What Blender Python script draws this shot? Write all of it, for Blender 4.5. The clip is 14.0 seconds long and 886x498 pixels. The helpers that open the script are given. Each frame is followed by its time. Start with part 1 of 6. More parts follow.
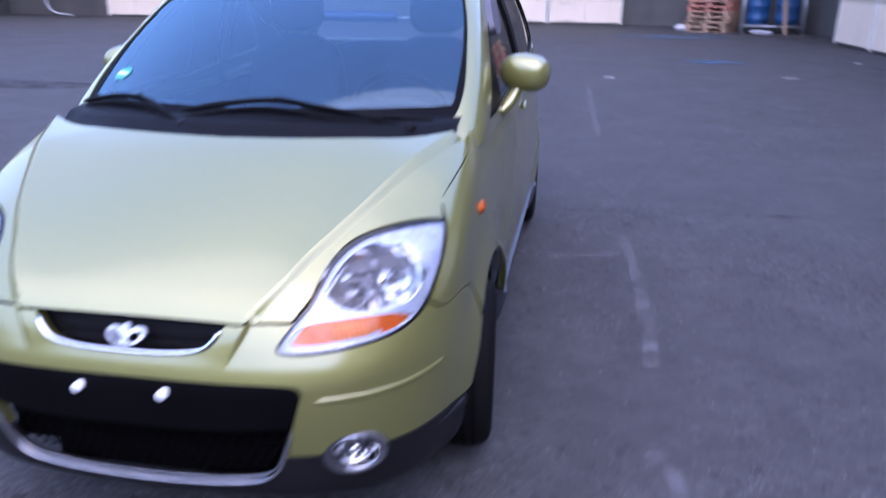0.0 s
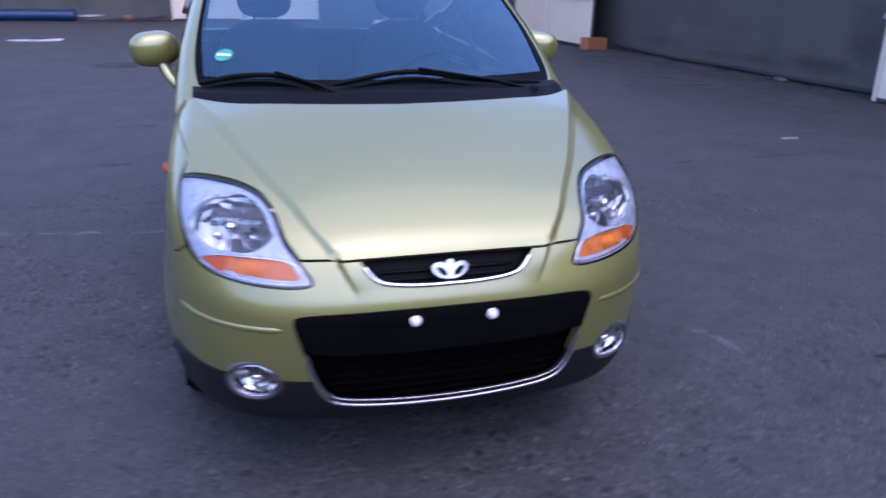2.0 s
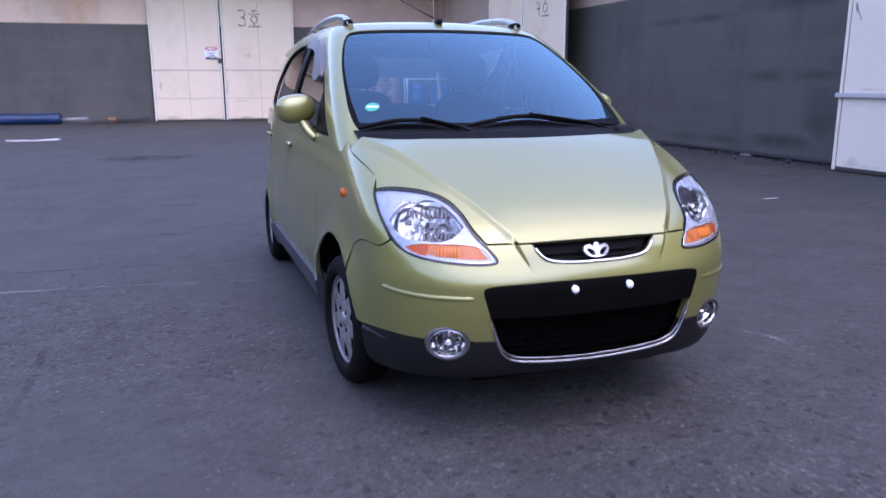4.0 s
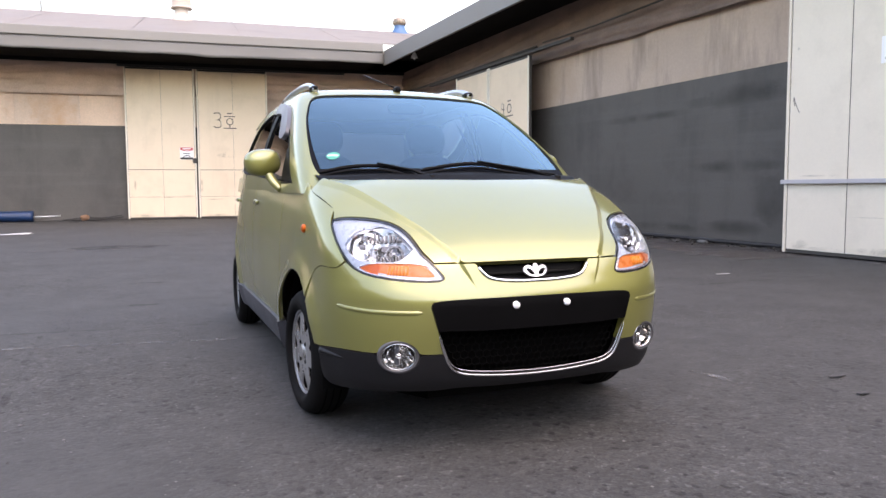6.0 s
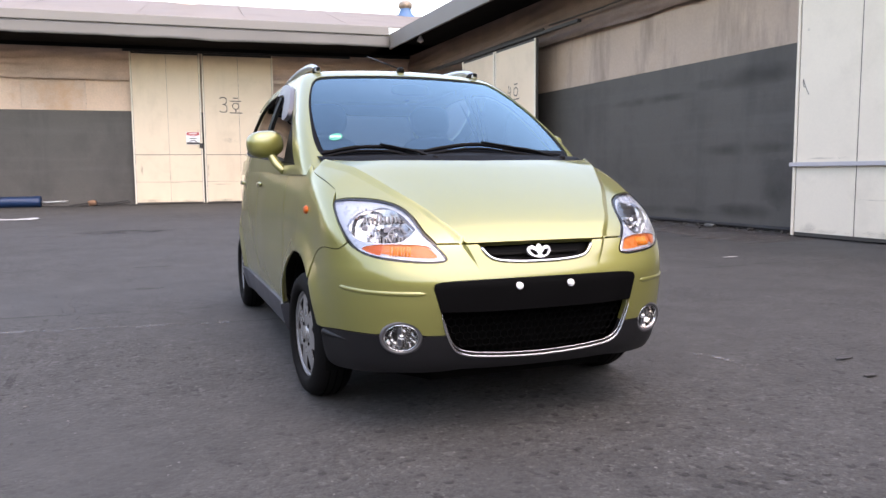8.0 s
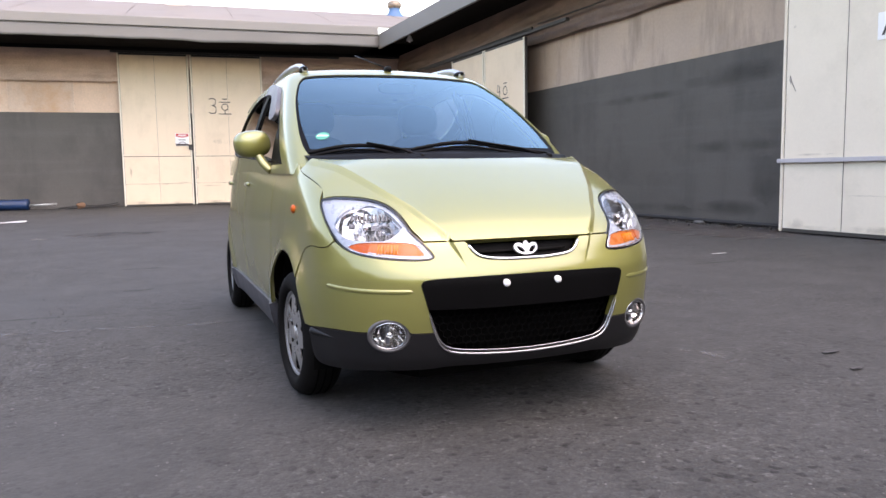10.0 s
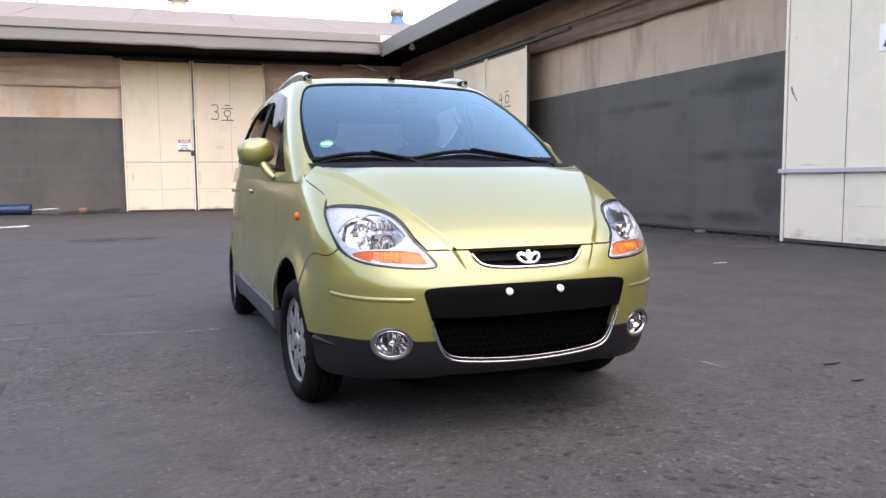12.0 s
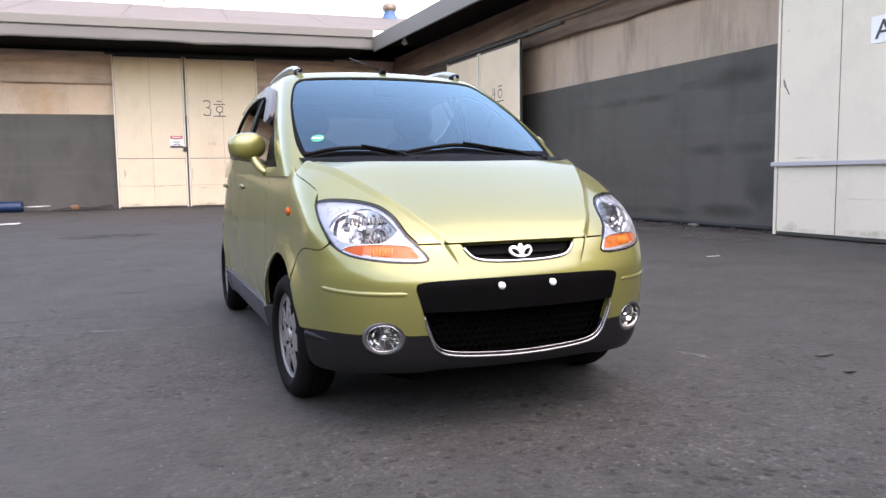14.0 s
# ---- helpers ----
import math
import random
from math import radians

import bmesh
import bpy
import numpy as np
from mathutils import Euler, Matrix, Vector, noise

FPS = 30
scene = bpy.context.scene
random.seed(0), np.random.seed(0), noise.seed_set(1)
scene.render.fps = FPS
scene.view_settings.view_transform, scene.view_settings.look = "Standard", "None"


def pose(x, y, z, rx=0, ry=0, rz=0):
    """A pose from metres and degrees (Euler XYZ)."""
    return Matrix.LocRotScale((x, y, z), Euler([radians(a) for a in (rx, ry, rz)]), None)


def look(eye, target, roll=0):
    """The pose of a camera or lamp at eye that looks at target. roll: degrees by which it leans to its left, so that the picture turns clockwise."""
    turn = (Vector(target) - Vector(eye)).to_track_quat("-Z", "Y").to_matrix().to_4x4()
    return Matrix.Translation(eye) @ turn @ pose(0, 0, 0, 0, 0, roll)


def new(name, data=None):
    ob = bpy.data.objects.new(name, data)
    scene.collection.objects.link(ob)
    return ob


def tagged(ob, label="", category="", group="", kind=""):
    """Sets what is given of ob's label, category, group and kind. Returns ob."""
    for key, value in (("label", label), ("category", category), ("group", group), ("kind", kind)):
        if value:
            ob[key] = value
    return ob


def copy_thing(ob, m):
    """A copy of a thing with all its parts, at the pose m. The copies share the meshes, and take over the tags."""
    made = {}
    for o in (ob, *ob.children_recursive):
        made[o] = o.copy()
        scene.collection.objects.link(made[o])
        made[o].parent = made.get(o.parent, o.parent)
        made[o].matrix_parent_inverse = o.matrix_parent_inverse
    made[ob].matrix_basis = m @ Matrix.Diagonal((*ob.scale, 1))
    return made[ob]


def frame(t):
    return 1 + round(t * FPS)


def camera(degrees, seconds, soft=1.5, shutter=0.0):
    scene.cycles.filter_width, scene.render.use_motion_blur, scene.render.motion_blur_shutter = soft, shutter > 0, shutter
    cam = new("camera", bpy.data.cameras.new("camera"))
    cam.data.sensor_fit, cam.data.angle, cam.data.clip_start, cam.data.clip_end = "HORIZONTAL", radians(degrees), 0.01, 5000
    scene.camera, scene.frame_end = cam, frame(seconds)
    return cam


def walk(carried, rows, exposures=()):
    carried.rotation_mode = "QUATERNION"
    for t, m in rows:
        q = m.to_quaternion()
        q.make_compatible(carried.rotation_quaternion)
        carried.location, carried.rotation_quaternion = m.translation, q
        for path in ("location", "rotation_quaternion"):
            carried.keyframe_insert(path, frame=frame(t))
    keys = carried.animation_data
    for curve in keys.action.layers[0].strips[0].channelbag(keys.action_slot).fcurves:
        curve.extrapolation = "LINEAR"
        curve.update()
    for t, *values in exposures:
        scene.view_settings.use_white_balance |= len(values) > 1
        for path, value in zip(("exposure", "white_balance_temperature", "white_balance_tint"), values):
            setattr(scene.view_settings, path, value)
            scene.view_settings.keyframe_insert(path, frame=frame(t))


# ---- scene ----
cam = camera(61.06, 14.0, shutter=1.0)
# seconds, eye x y z in metres, yaw, pitch and roll in degrees
ROWS = [
    (0, 0.963, -2.118, 1.418, 10.274, -20.000, -0.265),
    (0.5, 0.622, -2.286, 1.361, 3.745, -21.509, 0.109),
    (1, 0.231, -2.313, 1.360, -5.326, -18.419, 0.836),
    (1.5, -0.172, -2.372, 1.374, -9.318, -19.273, -1.695),
    (2, -0.490, -2.482, 1.361, -14.777, -19.820, -0.950),
    (2.5, -0.852, -2.488, 1.400, -17.364, -17.917, 2.715),
    (2.7, -0.947, -2.525, 1.403, -18.027, -17.171, 1.281),
    (4.8, -1.286, -3.087, 0.988, -19.254, -9.011, -0.520),
    (5, -1.270, -3.109, 0.951, -20.260, -8.044, -0.470),
    (5.5, -1.262, -3.158, 0.967, -20.268, -4.819, 0.282),
    (6, -1.259, -3.182, 0.960, -20.329, -4.648, 0.301),
    (6.5, -1.252, -3.179, 0.953, -19.910, -4.754, 0.762),
    (7, -1.250, -3.168, 0.946, -19.478, -5.189, 0.517),
    (7.5, -1.241, -3.165, 0.945, -19.926, -5.399, 0.246),
    (8, -1.238, -3.169, 0.943, -19.803, -5.793, 0.455),
    (10.5, -1.224, -3.182, 0.936, -20.578, -5.777, 0.967),
    (11, -1.229, -3.185, 0.940, -20.424, -5.423, 0.762),
    (11.5, -1.234, -3.189, 0.941, -20.579, -5.265, 0.437),
    (12, -1.237, -3.187, 0.942, -20.403, -5.269, 0.538),
    (12.5, -1.235, -3.185, 0.937, -20.663, -5.628, 0.569),
    (13, -1.232, -3.187, 0.938, -20.670, -5.383, 0.706),
    (13.5, -1.227, -3.182, 0.935, -20.895, -5.758, 0.795),
    (14, -1.225, -3.178, 0.936, -20.881, -5.631, 0.815),
]
LOOKS = [(0.0, 1.98, 5420, 39), (1.0, 1.63, 5390, 38), (1.5, 1.49, 5400, 38),
         (2.7, 1.50, 5480, 37), (4.8, 1.97, 6250, 32), (5.5, 2.11, 7050, 26),
         (6.0, 2.18, 7700, 23), (14.0, 2.18, 7700, 23)]
walk(cam, [(t, pose(x, y, z, 90 + pitch, roll, yaw)) for t, x, y, z, yaw, pitch, roll in ROWS], LOOKS)

# ---- light: a bright hazy sky over a shaded yard ----
world = bpy.data.worlds.new("sky")
scene.world = world
world.use_nodes = True
wn = world.node_tree
sky = wn.nodes.new("ShaderNodeTexSky")
sky.sky_type = "NISHITA"
sky.sun_disc = False
SUN_UP, SUN_ROT = radians(62), radians(168)
sky.sun_elevation, sky.sun_rotation = SUN_UP, SUN_ROT
sky.dust_density, sky.air_density, sky.ozone_density = 1.4, 1.5, 1.4
wn.nodes["Background"].inputs["Strength"].default_value = 0.15
wn.links.new(sky.outputs[0], wn.nodes["Background"].inputs[0])
sun = new("sun", bpy.data.lights.new("sun", "SUN"))
sun.data.energy, sun.data.angle, sun.data.color = 0.62, radians(90), (1.0, 0.86, 0.66)
sun.matrix_world = look((math.sin(SUN_ROT) * 30, math.cos(SUN_ROT) * 30, 30 * math.tan(SUN_UP)), (0, 0, 0))


# ---- materials ----
def surface(name, colour, rough=0.6, metal=0.0, vary=0.12, scale=3.0, fine=120.0, bump=0.15, coat=0.0, spec=0.5, stain=None, stain_amount=0.0, stain_scale=1.2):
    """A painted or natural surface: two scales of tone, relief and, where asked for, stains."""
    m = bpy.data.materials.new(name)
    m.use_nodes = True
    n, k = m.node_tree.nodes, m.node_tree.links
    b = n["Principled BSDF"]
    co = n.new("ShaderNodeTexCoord").outputs["Object"]
    big, small = n.new("ShaderNodeTexNoise"), n.new("ShaderNodeTexNoise")
    for tex, sc, det in ((big, scale, 5), (small, fine, 3)):
        tex.inputs["Scale"].default_value, tex.inputs["Detail"].default_value = sc, det
        k.new(co, tex.inputs["Vector"])
    add = n.new("ShaderNodeMath")
    add.operation = "MULTIPLY_ADD"
    add.inputs[1].default_value = 0.5
    k.new(small.outputs[0], add.inputs[0])
    k.new(big.outputs[0], add.inputs[2])
    ramp = n.new("ShaderNodeMapRange")
    ramp.inputs[1].default_value, ramp.inputs[2].default_value = 0.4, 1.1
    ramp.inputs[3].default_value, ramp.inputs[4].default_value = 1 - vary, 1 + vary
    k.new(add.outputs[0], ramp.inputs[0])
    mul = n.new("ShaderNodeMix")
    mul.data_type, mul.blend_type = "RGBA", "MULTIPLY"
    mul.inputs[0].default_value = 1.0
    mul.inputs[6].default_value = (*colour, 1)
    k.new(ramp.outputs[0], mul.inputs[7])
    out = mul.outputs[2]
    if stain:
        tex = n.new("ShaderNodeTexNoise")
        tex.inputs["Scale"].default_value, tex.inputs["Detail"].default_value, tex.inputs["Roughness"].default_value = stain_scale, 8, 0.65
        k.new(co, tex.inputs["Vector"])
        edge = n.new("ShaderNodeMapRange")
        edge.inputs[1].default_value, edge.inputs[2].default_value, edge.inputs[4].default_value = 0.52, 0.72, stain_amount
        k.new(tex.outputs[0], edge.inputs[0])
        mix = n.new("ShaderNodeMix")
        mix.data_type = "RGBA"
        k.new(edge.outputs[0], mix.inputs[0])
        k.new(out, mix.inputs[6])
        mix.inputs[7].default_value = (*stain, 1)
        out = mix.outputs[2]
    k.new(out, b.inputs["Base Color"])
    b.inputs["Metallic"].default_value, b.inputs["Coat Weight"].default_value, b.inputs["Coat Roughness"].default_value = metal, coat, 0.03
    b.inputs["Specular IOR Level"].default_value = spec
    rr = n.new("ShaderNodeMapRange")
    rr.inputs[1].default_value, rr.inputs[2].default_value = 0.3, 0.8
    rr.inputs[3].default_value, rr.inputs[4].default_value = max(0.02, rough - 0.08), min(1, rough + 0.08)
    k.new(big.outputs[0], rr.inputs[0])
    k.new(rr.outputs[0], b.inputs["Roughness"])
    if bump:
        bp = n.new("ShaderNodeBump")
        bp.inputs["Strength"].default_value, bp.inputs["Distance"].default_value = bump, 0.01
        k.new(add.outputs[0], bp.inputs["Height"])
        k.new(bp.outputs[0], b.inputs["Normal"])
    return m


def glass(name, tint, gloss=0.0, ior=1.5, mirror=(1, 1, 1)):
    """A thin pane: it lets tinted light through and mirrors at both its faces."""
    m = bpy.data.materials.new(name)
    m.use_nodes = True
    n, k = m.node_tree.nodes, m.node_tree.links
    n.remove(n["Principled BSDF"])
    clear, shine, mix, fr = n.new("ShaderNodeBsdfTransparent"), n.new("ShaderNodeBsdfGlossy"), n.new("ShaderNodeMixShader"), n.new("ShaderNodeFresnel")
    clear.inputs[0].default_value = (*tint, 1)
    shine.inputs["Roughness"].default_value, shine.inputs[0].default_value = gloss, (*mirror, 1)
    fr.inputs[0].default_value = ior
    # both faces together send back 2F / (1 + F)
    twice, plus, both = n.new("ShaderNodeMath"), n.new("ShaderNodeMath"), n.new("ShaderNodeMath")
    twice.operation, plus.operation, both.operation = "MULTIPLY", "ADD", "DIVIDE"
    twice.inputs[1].default_value = 2.0
    plus.inputs[1].default_value = 1.0
    k.new(fr.outputs[0], twice.inputs[0])
    k.new(fr.outputs[0], plus.inputs[0])
    k.new(twice.outputs[0], both.inputs[0])
    k.new(plus.outputs[0], both.inputs[1])
    k.new(both.outputs[0], mix.inputs[0])
    k.new(clear.outputs[0], mix.inputs[1])
    k.new(shine.outputs[0], mix.inputs[2])
    k.new(mix.outputs[0], n["Material Output"].inputs[0])
    return m


ASPHALT = surface("asphalt", (0.042, 0.042, 0.041), 0.85, spec=0.3, vary=0.16, scale=0.5, fine=25, bump=0.0, stain=(0.033, 0.033, 0.032), stain_amount=0.6, stain_scale=0.5)


def aggregate(m):
    """Stones of three sizes in the tar, pale, dark or broken out, in coarse and worn-smooth patches."""
    n, k = m.node_tree.nodes, m.node_tree.links
    b = n["Principled BSDF"]
    co = n["Texture Coordinate"].outputs["Object"]
    out = b.inputs["Base Color"].links[0].from_socket

    def maths(op, x, y):
        f = n.new("ShaderNodeMath")
        f.operation = op
        for i, v in enumerate((x, y)):
            if isinstance(v, (int, float)):
                f.inputs[i].default_value = v
            else:
                k.new(v, f.inputs[i])
        return f.outputs[0]

    def span(v, a, b, c, d):
        f = n.new("ShaderNodeMapRange")
        for i, x in enumerate((a, b, c, d)):
            f.inputs[i + 1].default_value = x
        k.new(v, f.inputs[0])
        return f.outputs[0]

    def cloud(scale, detail, rough):
        t = n.new("ShaderNodeTexNoise")
        t.inputs["Scale"].default_value, t.inputs["Detail"].default_value, t.inputs["Roughness"].default_value = scale, detail, rough
        k.new(co, t.inputs["Vector"])
        return t.outputs[0]

    def times(colour, f):
        x = n.new("ShaderNodeMix")
        x.data_type, x.blend_type = "RGBA", "MULTIPLY"
        x.inputs[0].default_value = 1.0
        k.new(colour, x.inputs[6])
        k.new(f, x.inputs[7])
        return x.outputs[2]

    coarse = span(cloud(0.45, 4, 0.55), 0.40, 0.62, 0.22, 0.95)
    relief = None
    for scale, swing, share, pale, pit in ((38.0, 0.10, 0.955, 0.45, 0.55), (75.0, 0.19, 0.95, 0.65, 0.45), (190.0, 0.20, 0.96, 0.5, 0.4)):
        v, sep = n.new("ShaderNodeTexVoronoi"), n.new("ShaderNodeSeparateColor")
        v.inputs["Scale"].default_value = scale
        k.new(co, v.inputs["Vector"])
        k.new(v.outputs["Color"], sep.inputs[0])
        tone = span(sep.outputs[0], 0, 1, -swing, swing)
        spot = span(sep.outputs[1], share, share + 0.02, 0, pale)
        hole = span(sep.outputs[2], 0.955, 0.975, 0, -pit)
        f = maths("ADD", maths("ADD", tone, spot), hole)
        out = times(out, maths("ADD", maths("MULTIPLY", f, coarse), 1.0))
        h = maths("MULTIPLY", maths("SUBTRACT", maths("ADD", sep.outputs[0], maths("MULTIPLY", hole, 2.0)), v.outputs["Distance"]), 42.0 / scale)
        relief = h if relief is None else maths("ADD", relief, h)
    # worn and dirty patches, a hand to a step wide, and larger dull fields
    out = times(out, span(cloud(2.2, 6, 0.62), 0.32, 0.68, 0.84, 1.16))
    out = times(out, span(cloud(9.0, 5, 0.6), 0.30, 0.70, 0.90, 1.10))
    k.new(out, b.inputs["Base Color"])
    bump = n.new("ShaderNodeBump")
    bump.inputs["Strength"].default_value, bump.inputs["Distance"].default_value = 0.55, 0.006
    k.new(maths("MULTIPLY", relief, coarse), bump.inputs["Height"])
    k.new(bump.outputs[0], b.inputs["Normal"])


aggregate(ASPHALT)
GREY_BOARD = surface("grey_painted_boards", (0.084, 0.076, 0.067), 0.6, vary=0.18, scale=0.6, fine=30, bump=0.05, stain=(0.048, 0.043, 0.039), stain_amount=0.75, stain_scale=0.55)
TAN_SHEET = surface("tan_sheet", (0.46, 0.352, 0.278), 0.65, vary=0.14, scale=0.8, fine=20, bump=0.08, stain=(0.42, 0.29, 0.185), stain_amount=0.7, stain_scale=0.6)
# back wall's sheet and tarpaulin: the stronger light there is in their colour
LIT_PEACH_SHEET = surface("lit_peach_sheet", (0.78, 0.61, 0.48), 0.65, vary=0.2, scale=0.5, fine=20, bump=0.08, stain=(0.66, 0.40, 0.22), stain_amount=0.95, stain_scale=0.6)
LIT_BROWN_TARP = surface("lit_brown_tarpaulin", (0.58, 0.435, 0.35), 0.7, vary=0.3, scale=1.2, fine=30, bump=0.1)
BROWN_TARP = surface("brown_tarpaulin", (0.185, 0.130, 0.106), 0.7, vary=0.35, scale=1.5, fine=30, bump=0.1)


def streaks(m, scale, share, colour, stretch=(1.0, 1.0, 0.16)):
    """Dirt run down a wall in uneven vertical streaks, or scuffs along it."""
    n, k = m.node_tree.nodes, m.node_tree.links
    b = n["Principled BSDF"]
    old = b.inputs["Base Color"].links[0].from_socket
    flat, tex, edge, mix = n.new("ShaderNodeMapping"), n.new("ShaderNodeTexNoise"), n.new("ShaderNodeMapRange"), n.new("ShaderNodeMix")
    flat.inputs["Scale"].default_value = stretch
    k.new(n["Texture Coordinate"].outputs["Object"], flat.inputs["Vector"])
    tex.inputs["Scale"].default_value, tex.inputs["Detail"].default_value, tex.inputs["Roughness"].default_value = scale, 7, 0.7
    k.new(flat.outputs[0], tex.inputs["Vector"])
    edge.inputs[1].default_value, edge.inputs[2].default_value, edge.inputs[4].default_value = 0.50, 0.70, share
    k.new(tex.outputs[0], edge.inputs[0])
    mix.data_type = "RGBA"
    k.new(edge.outputs[0], mix.inputs[0])
    k.new(old, mix.inputs[6])
    mix.inputs[7].default_value = (*colour, 1)
    k.new(mix.outputs[2], b.inputs["Base Color"])


streaks(TAN_SHEET, 1.6, 0.75, (0.21, 0.155, 0.12))
streaks(GREY_BOARD, 1.1, 0.6, (0.045, 0.042, 0.038))
streaks(LIT_PEACH_SHEET, 0.9, 0.35, (0.42, 0.33, 0.28))
streaks(GREY_BOARD, 0.9, 0.5, (0.105, 0.098, 0.09), (0.14, 0.14, 2.6))
streaks(GREY_BOARD, 0.35, 0.55, (0.040, 0.037, 0.034), (1.0, 1.0, 0.5))


def piece_tones(m, low, high):
    """Sheets put up one by one, each a little paler or warmer than the next."""
    n, k = m.node_tree.nodes, m.node_tree.links
    b = n["Principled BSDF"]
    old = b.inputs["Base Color"].links[0].from_socket
    info, mix, tint = n.new("ShaderNodeObjectInfo"), n.new("ShaderNodeMix"), n.new("ShaderNodeMix")
    for x in (mix, tint):
        x.data_type = "RGBA"
    tint.inputs[6].default_value, tint.inputs[7].default_value = (*low, 1), (*high, 1)
    k.new(info.outputs["Random"], tint.inputs[0])
    mix.blend_type = "MULTIPLY"
    mix.inputs[0].default_value = 1.0
    k.new(old, mix.inputs[6])
    k.new(tint.outputs[2], mix.inputs[7])
    k.new(mix.outputs[2], b.inputs["Base Color"])


piece_tones(LIT_PEACH_SHEET, (0.86, 0.84, 0.84), (1.18, 1.06, 0.94))
DOOR_PAINT = surface("cream_door_paint", (0.74, 0.605, 0.445), 0.45, vary=0.05, scale=0.7, fine=40, bump=0.03, stain=(0.50, 0.40, 0.27), stain_amount=0.3, stain_scale=1.6)
DOOR_WHITE = surface("off_white_door_paint", (0.68, 0.61, 0.50), 0.5, vary=0.06, scale=0.9, fine=40, bump=0.03, stain=(0.47, 0.42, 0.33), stain_amount=0.3, stain_scale=1.4)
DOOR_TRIM = surface("white_door_trim", (0.76, 0.70, 0.58), 0.4, vary=0.05, bump=0.02)
DOOR_SEAM = surface("door_seam_steel", (0.045, 0.041, 0.037), 0.6, vary=0.15, bump=0.03)
DARK_STEEL = surface("dark_steel", (0.035, 0.032, 0.03), 0.6, vary=0.2, bump=0.05)
streaks(DOOR_PAINT, 1.3, 0.22, (0.44, 0.36, 0.25))
FASCIA = surface("grey_fascia", (0.150, 0.145, 0.138), 0.55, vary=0.08, scale=0.8, bump=0.03)
RAIL_GREY = surface("pale_rail_paint", (0.40, 0.385, 0.40), 0.5, vary=0.08, scale=2.0, bump=0.02)
GUTTER = surface("pale_gutter", (0.185, 0.177, 0.168), 0.5, vary=0.08, scale=0.8, bump=0.03)
ROOF_SHEET = surface("pinkish_roof_sheet", (0.190, 0.166, 0.150), 0.7, vary=0.12, scale=0.35, fine=12, bump=0.05, spec=0.2, stain=(0.145, 0.124, 0.112), stain_amount=0.7, stain_scale=0.4)
# near-black: the deep shade under the eaves is put into this colour
SOFFIT = surface("shaded_soffit", (0.013, 0.012, 0.0115), 0.9, spec=0.05, vary=0.2, bump=0.05)


# ---- building blocks ----
def link(name, bm, material, parent=None, label="", smooth=False):
    me = bpy.data.meshes.new(name)
    bm.normal_update()
    bm.to_mesh(me)
    bm.free()
    me.materials.append(material)
    if smooth:
        me.shade_smooth()
    ob = new(name, me)
    if parent is not None:
        ob.parent = parent
    if label:
        ob["label"] = label
    return ob


def part(name, bm, material, parent, label="", smooth=False):
    return link(name, bm, material, parent, label, smooth)


def thing(name, label, category, m=None, group="", kind=""):
    e = new(name)
    e.empty_display_size = 0.2
    if m is not None:
        e.matrix_world = m
    return tagged(e, label, category, group, kind)


def box(x0, x1, y0, y1, z0, z1, bevel=0.0, bm=None):
    bm = bm or bmesh.new()
    g = bmesh.ops.create_cube(bm, size=1, matrix=Matrix.LocRotScale(((x0 + x1) / 2, (y0 + y1) / 2, (z0 + z1) / 2), None, (x1 - x0, y1 - y0, z1 - z0)))
    if bevel:
        es = list({e for v in g["verts"] for e in v.link_edges})
        bmesh.ops.bevel(bm, geom=es, offset=bevel, segments=2, affect="EDGES", profile=0.5)
    return bm


# the yard's two walls: u runs along the wall, d away from the yard
BACK = Matrix(((0.9989, 0.0471, 0, 0), (-0.0471, 0.9989, 0, 0), (0, 0, 1, 0), (0, 0, 0, 1)))
RIGHT = Matrix(((0.0471, 0.9989, 0, 0), (-0.9989, 0.0471, 0, 0), (0, 0, 1, 0), (0, 0, 0, 1)))
BD, RD = 22.665, 7.32


def build_ground():
    bm = bmesh.new()
    bmesh.ops.create_grid(bm, x_segments=8, y_segments=8, size=600)
    tagged(link("ground", bm, ASPHALT), "worn dark grey asphalt yard with faint chalk lines", "ground", kind="structure")


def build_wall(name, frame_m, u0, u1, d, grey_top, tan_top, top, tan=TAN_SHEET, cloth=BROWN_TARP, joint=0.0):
    e = thing(name, "warehouse wall, grey below, tan sheet above, brown tarpaulin under the eaves", "wall", frame_m, kind="structure")
    part("masonry", box(u0, u1, d + 0.05, d + 0.3, 0, top), DARK_STEEL, e)
    part("grey_board", box(u0, u1, d, d + 0.045, 0, joint or grey_top), GREY_BOARD, e, "dark grey painted lower boards")
    if joint:
        part("grey_board", box(u0, u1, d - 0.0012, d + 0.045, joint, grey_top), GREY_BOARD, e, "narrow upper course of grey boards")
    if tan is LIT_PEACH_SHEET:
        wide = 1.83
        for i in range(int((u1 - u0) / wide) + 1):
            a = u0 + i * wide
            part("tan_sheet", box(a + 0.003, min(u1, a + wide) - 0.003, d + 0.008 + 0.004 * (i % 2), d + 0.045, grey_top + 0.024, tan_top), tan if a < 0.5 else LIT_BROWN_TARP, e)
    else:
        part("tan_sheet", box(u0, u1, d + 0.01, d + 0.045, grey_top + 0.004, tan_top), tan, e, "stained tan sheet")
    part("drip_trim", box(u0, u1, d - 0.006, d + 0.006, grey_top - 0.015, grey_top + 0.02), tan, e)
    part("tarpaulin", tarp(u0, u1, d + 0.012, tan_top - 0.06, top), cloth, e, "wrinkled brown tarpaulin", smooth=True)
    return e


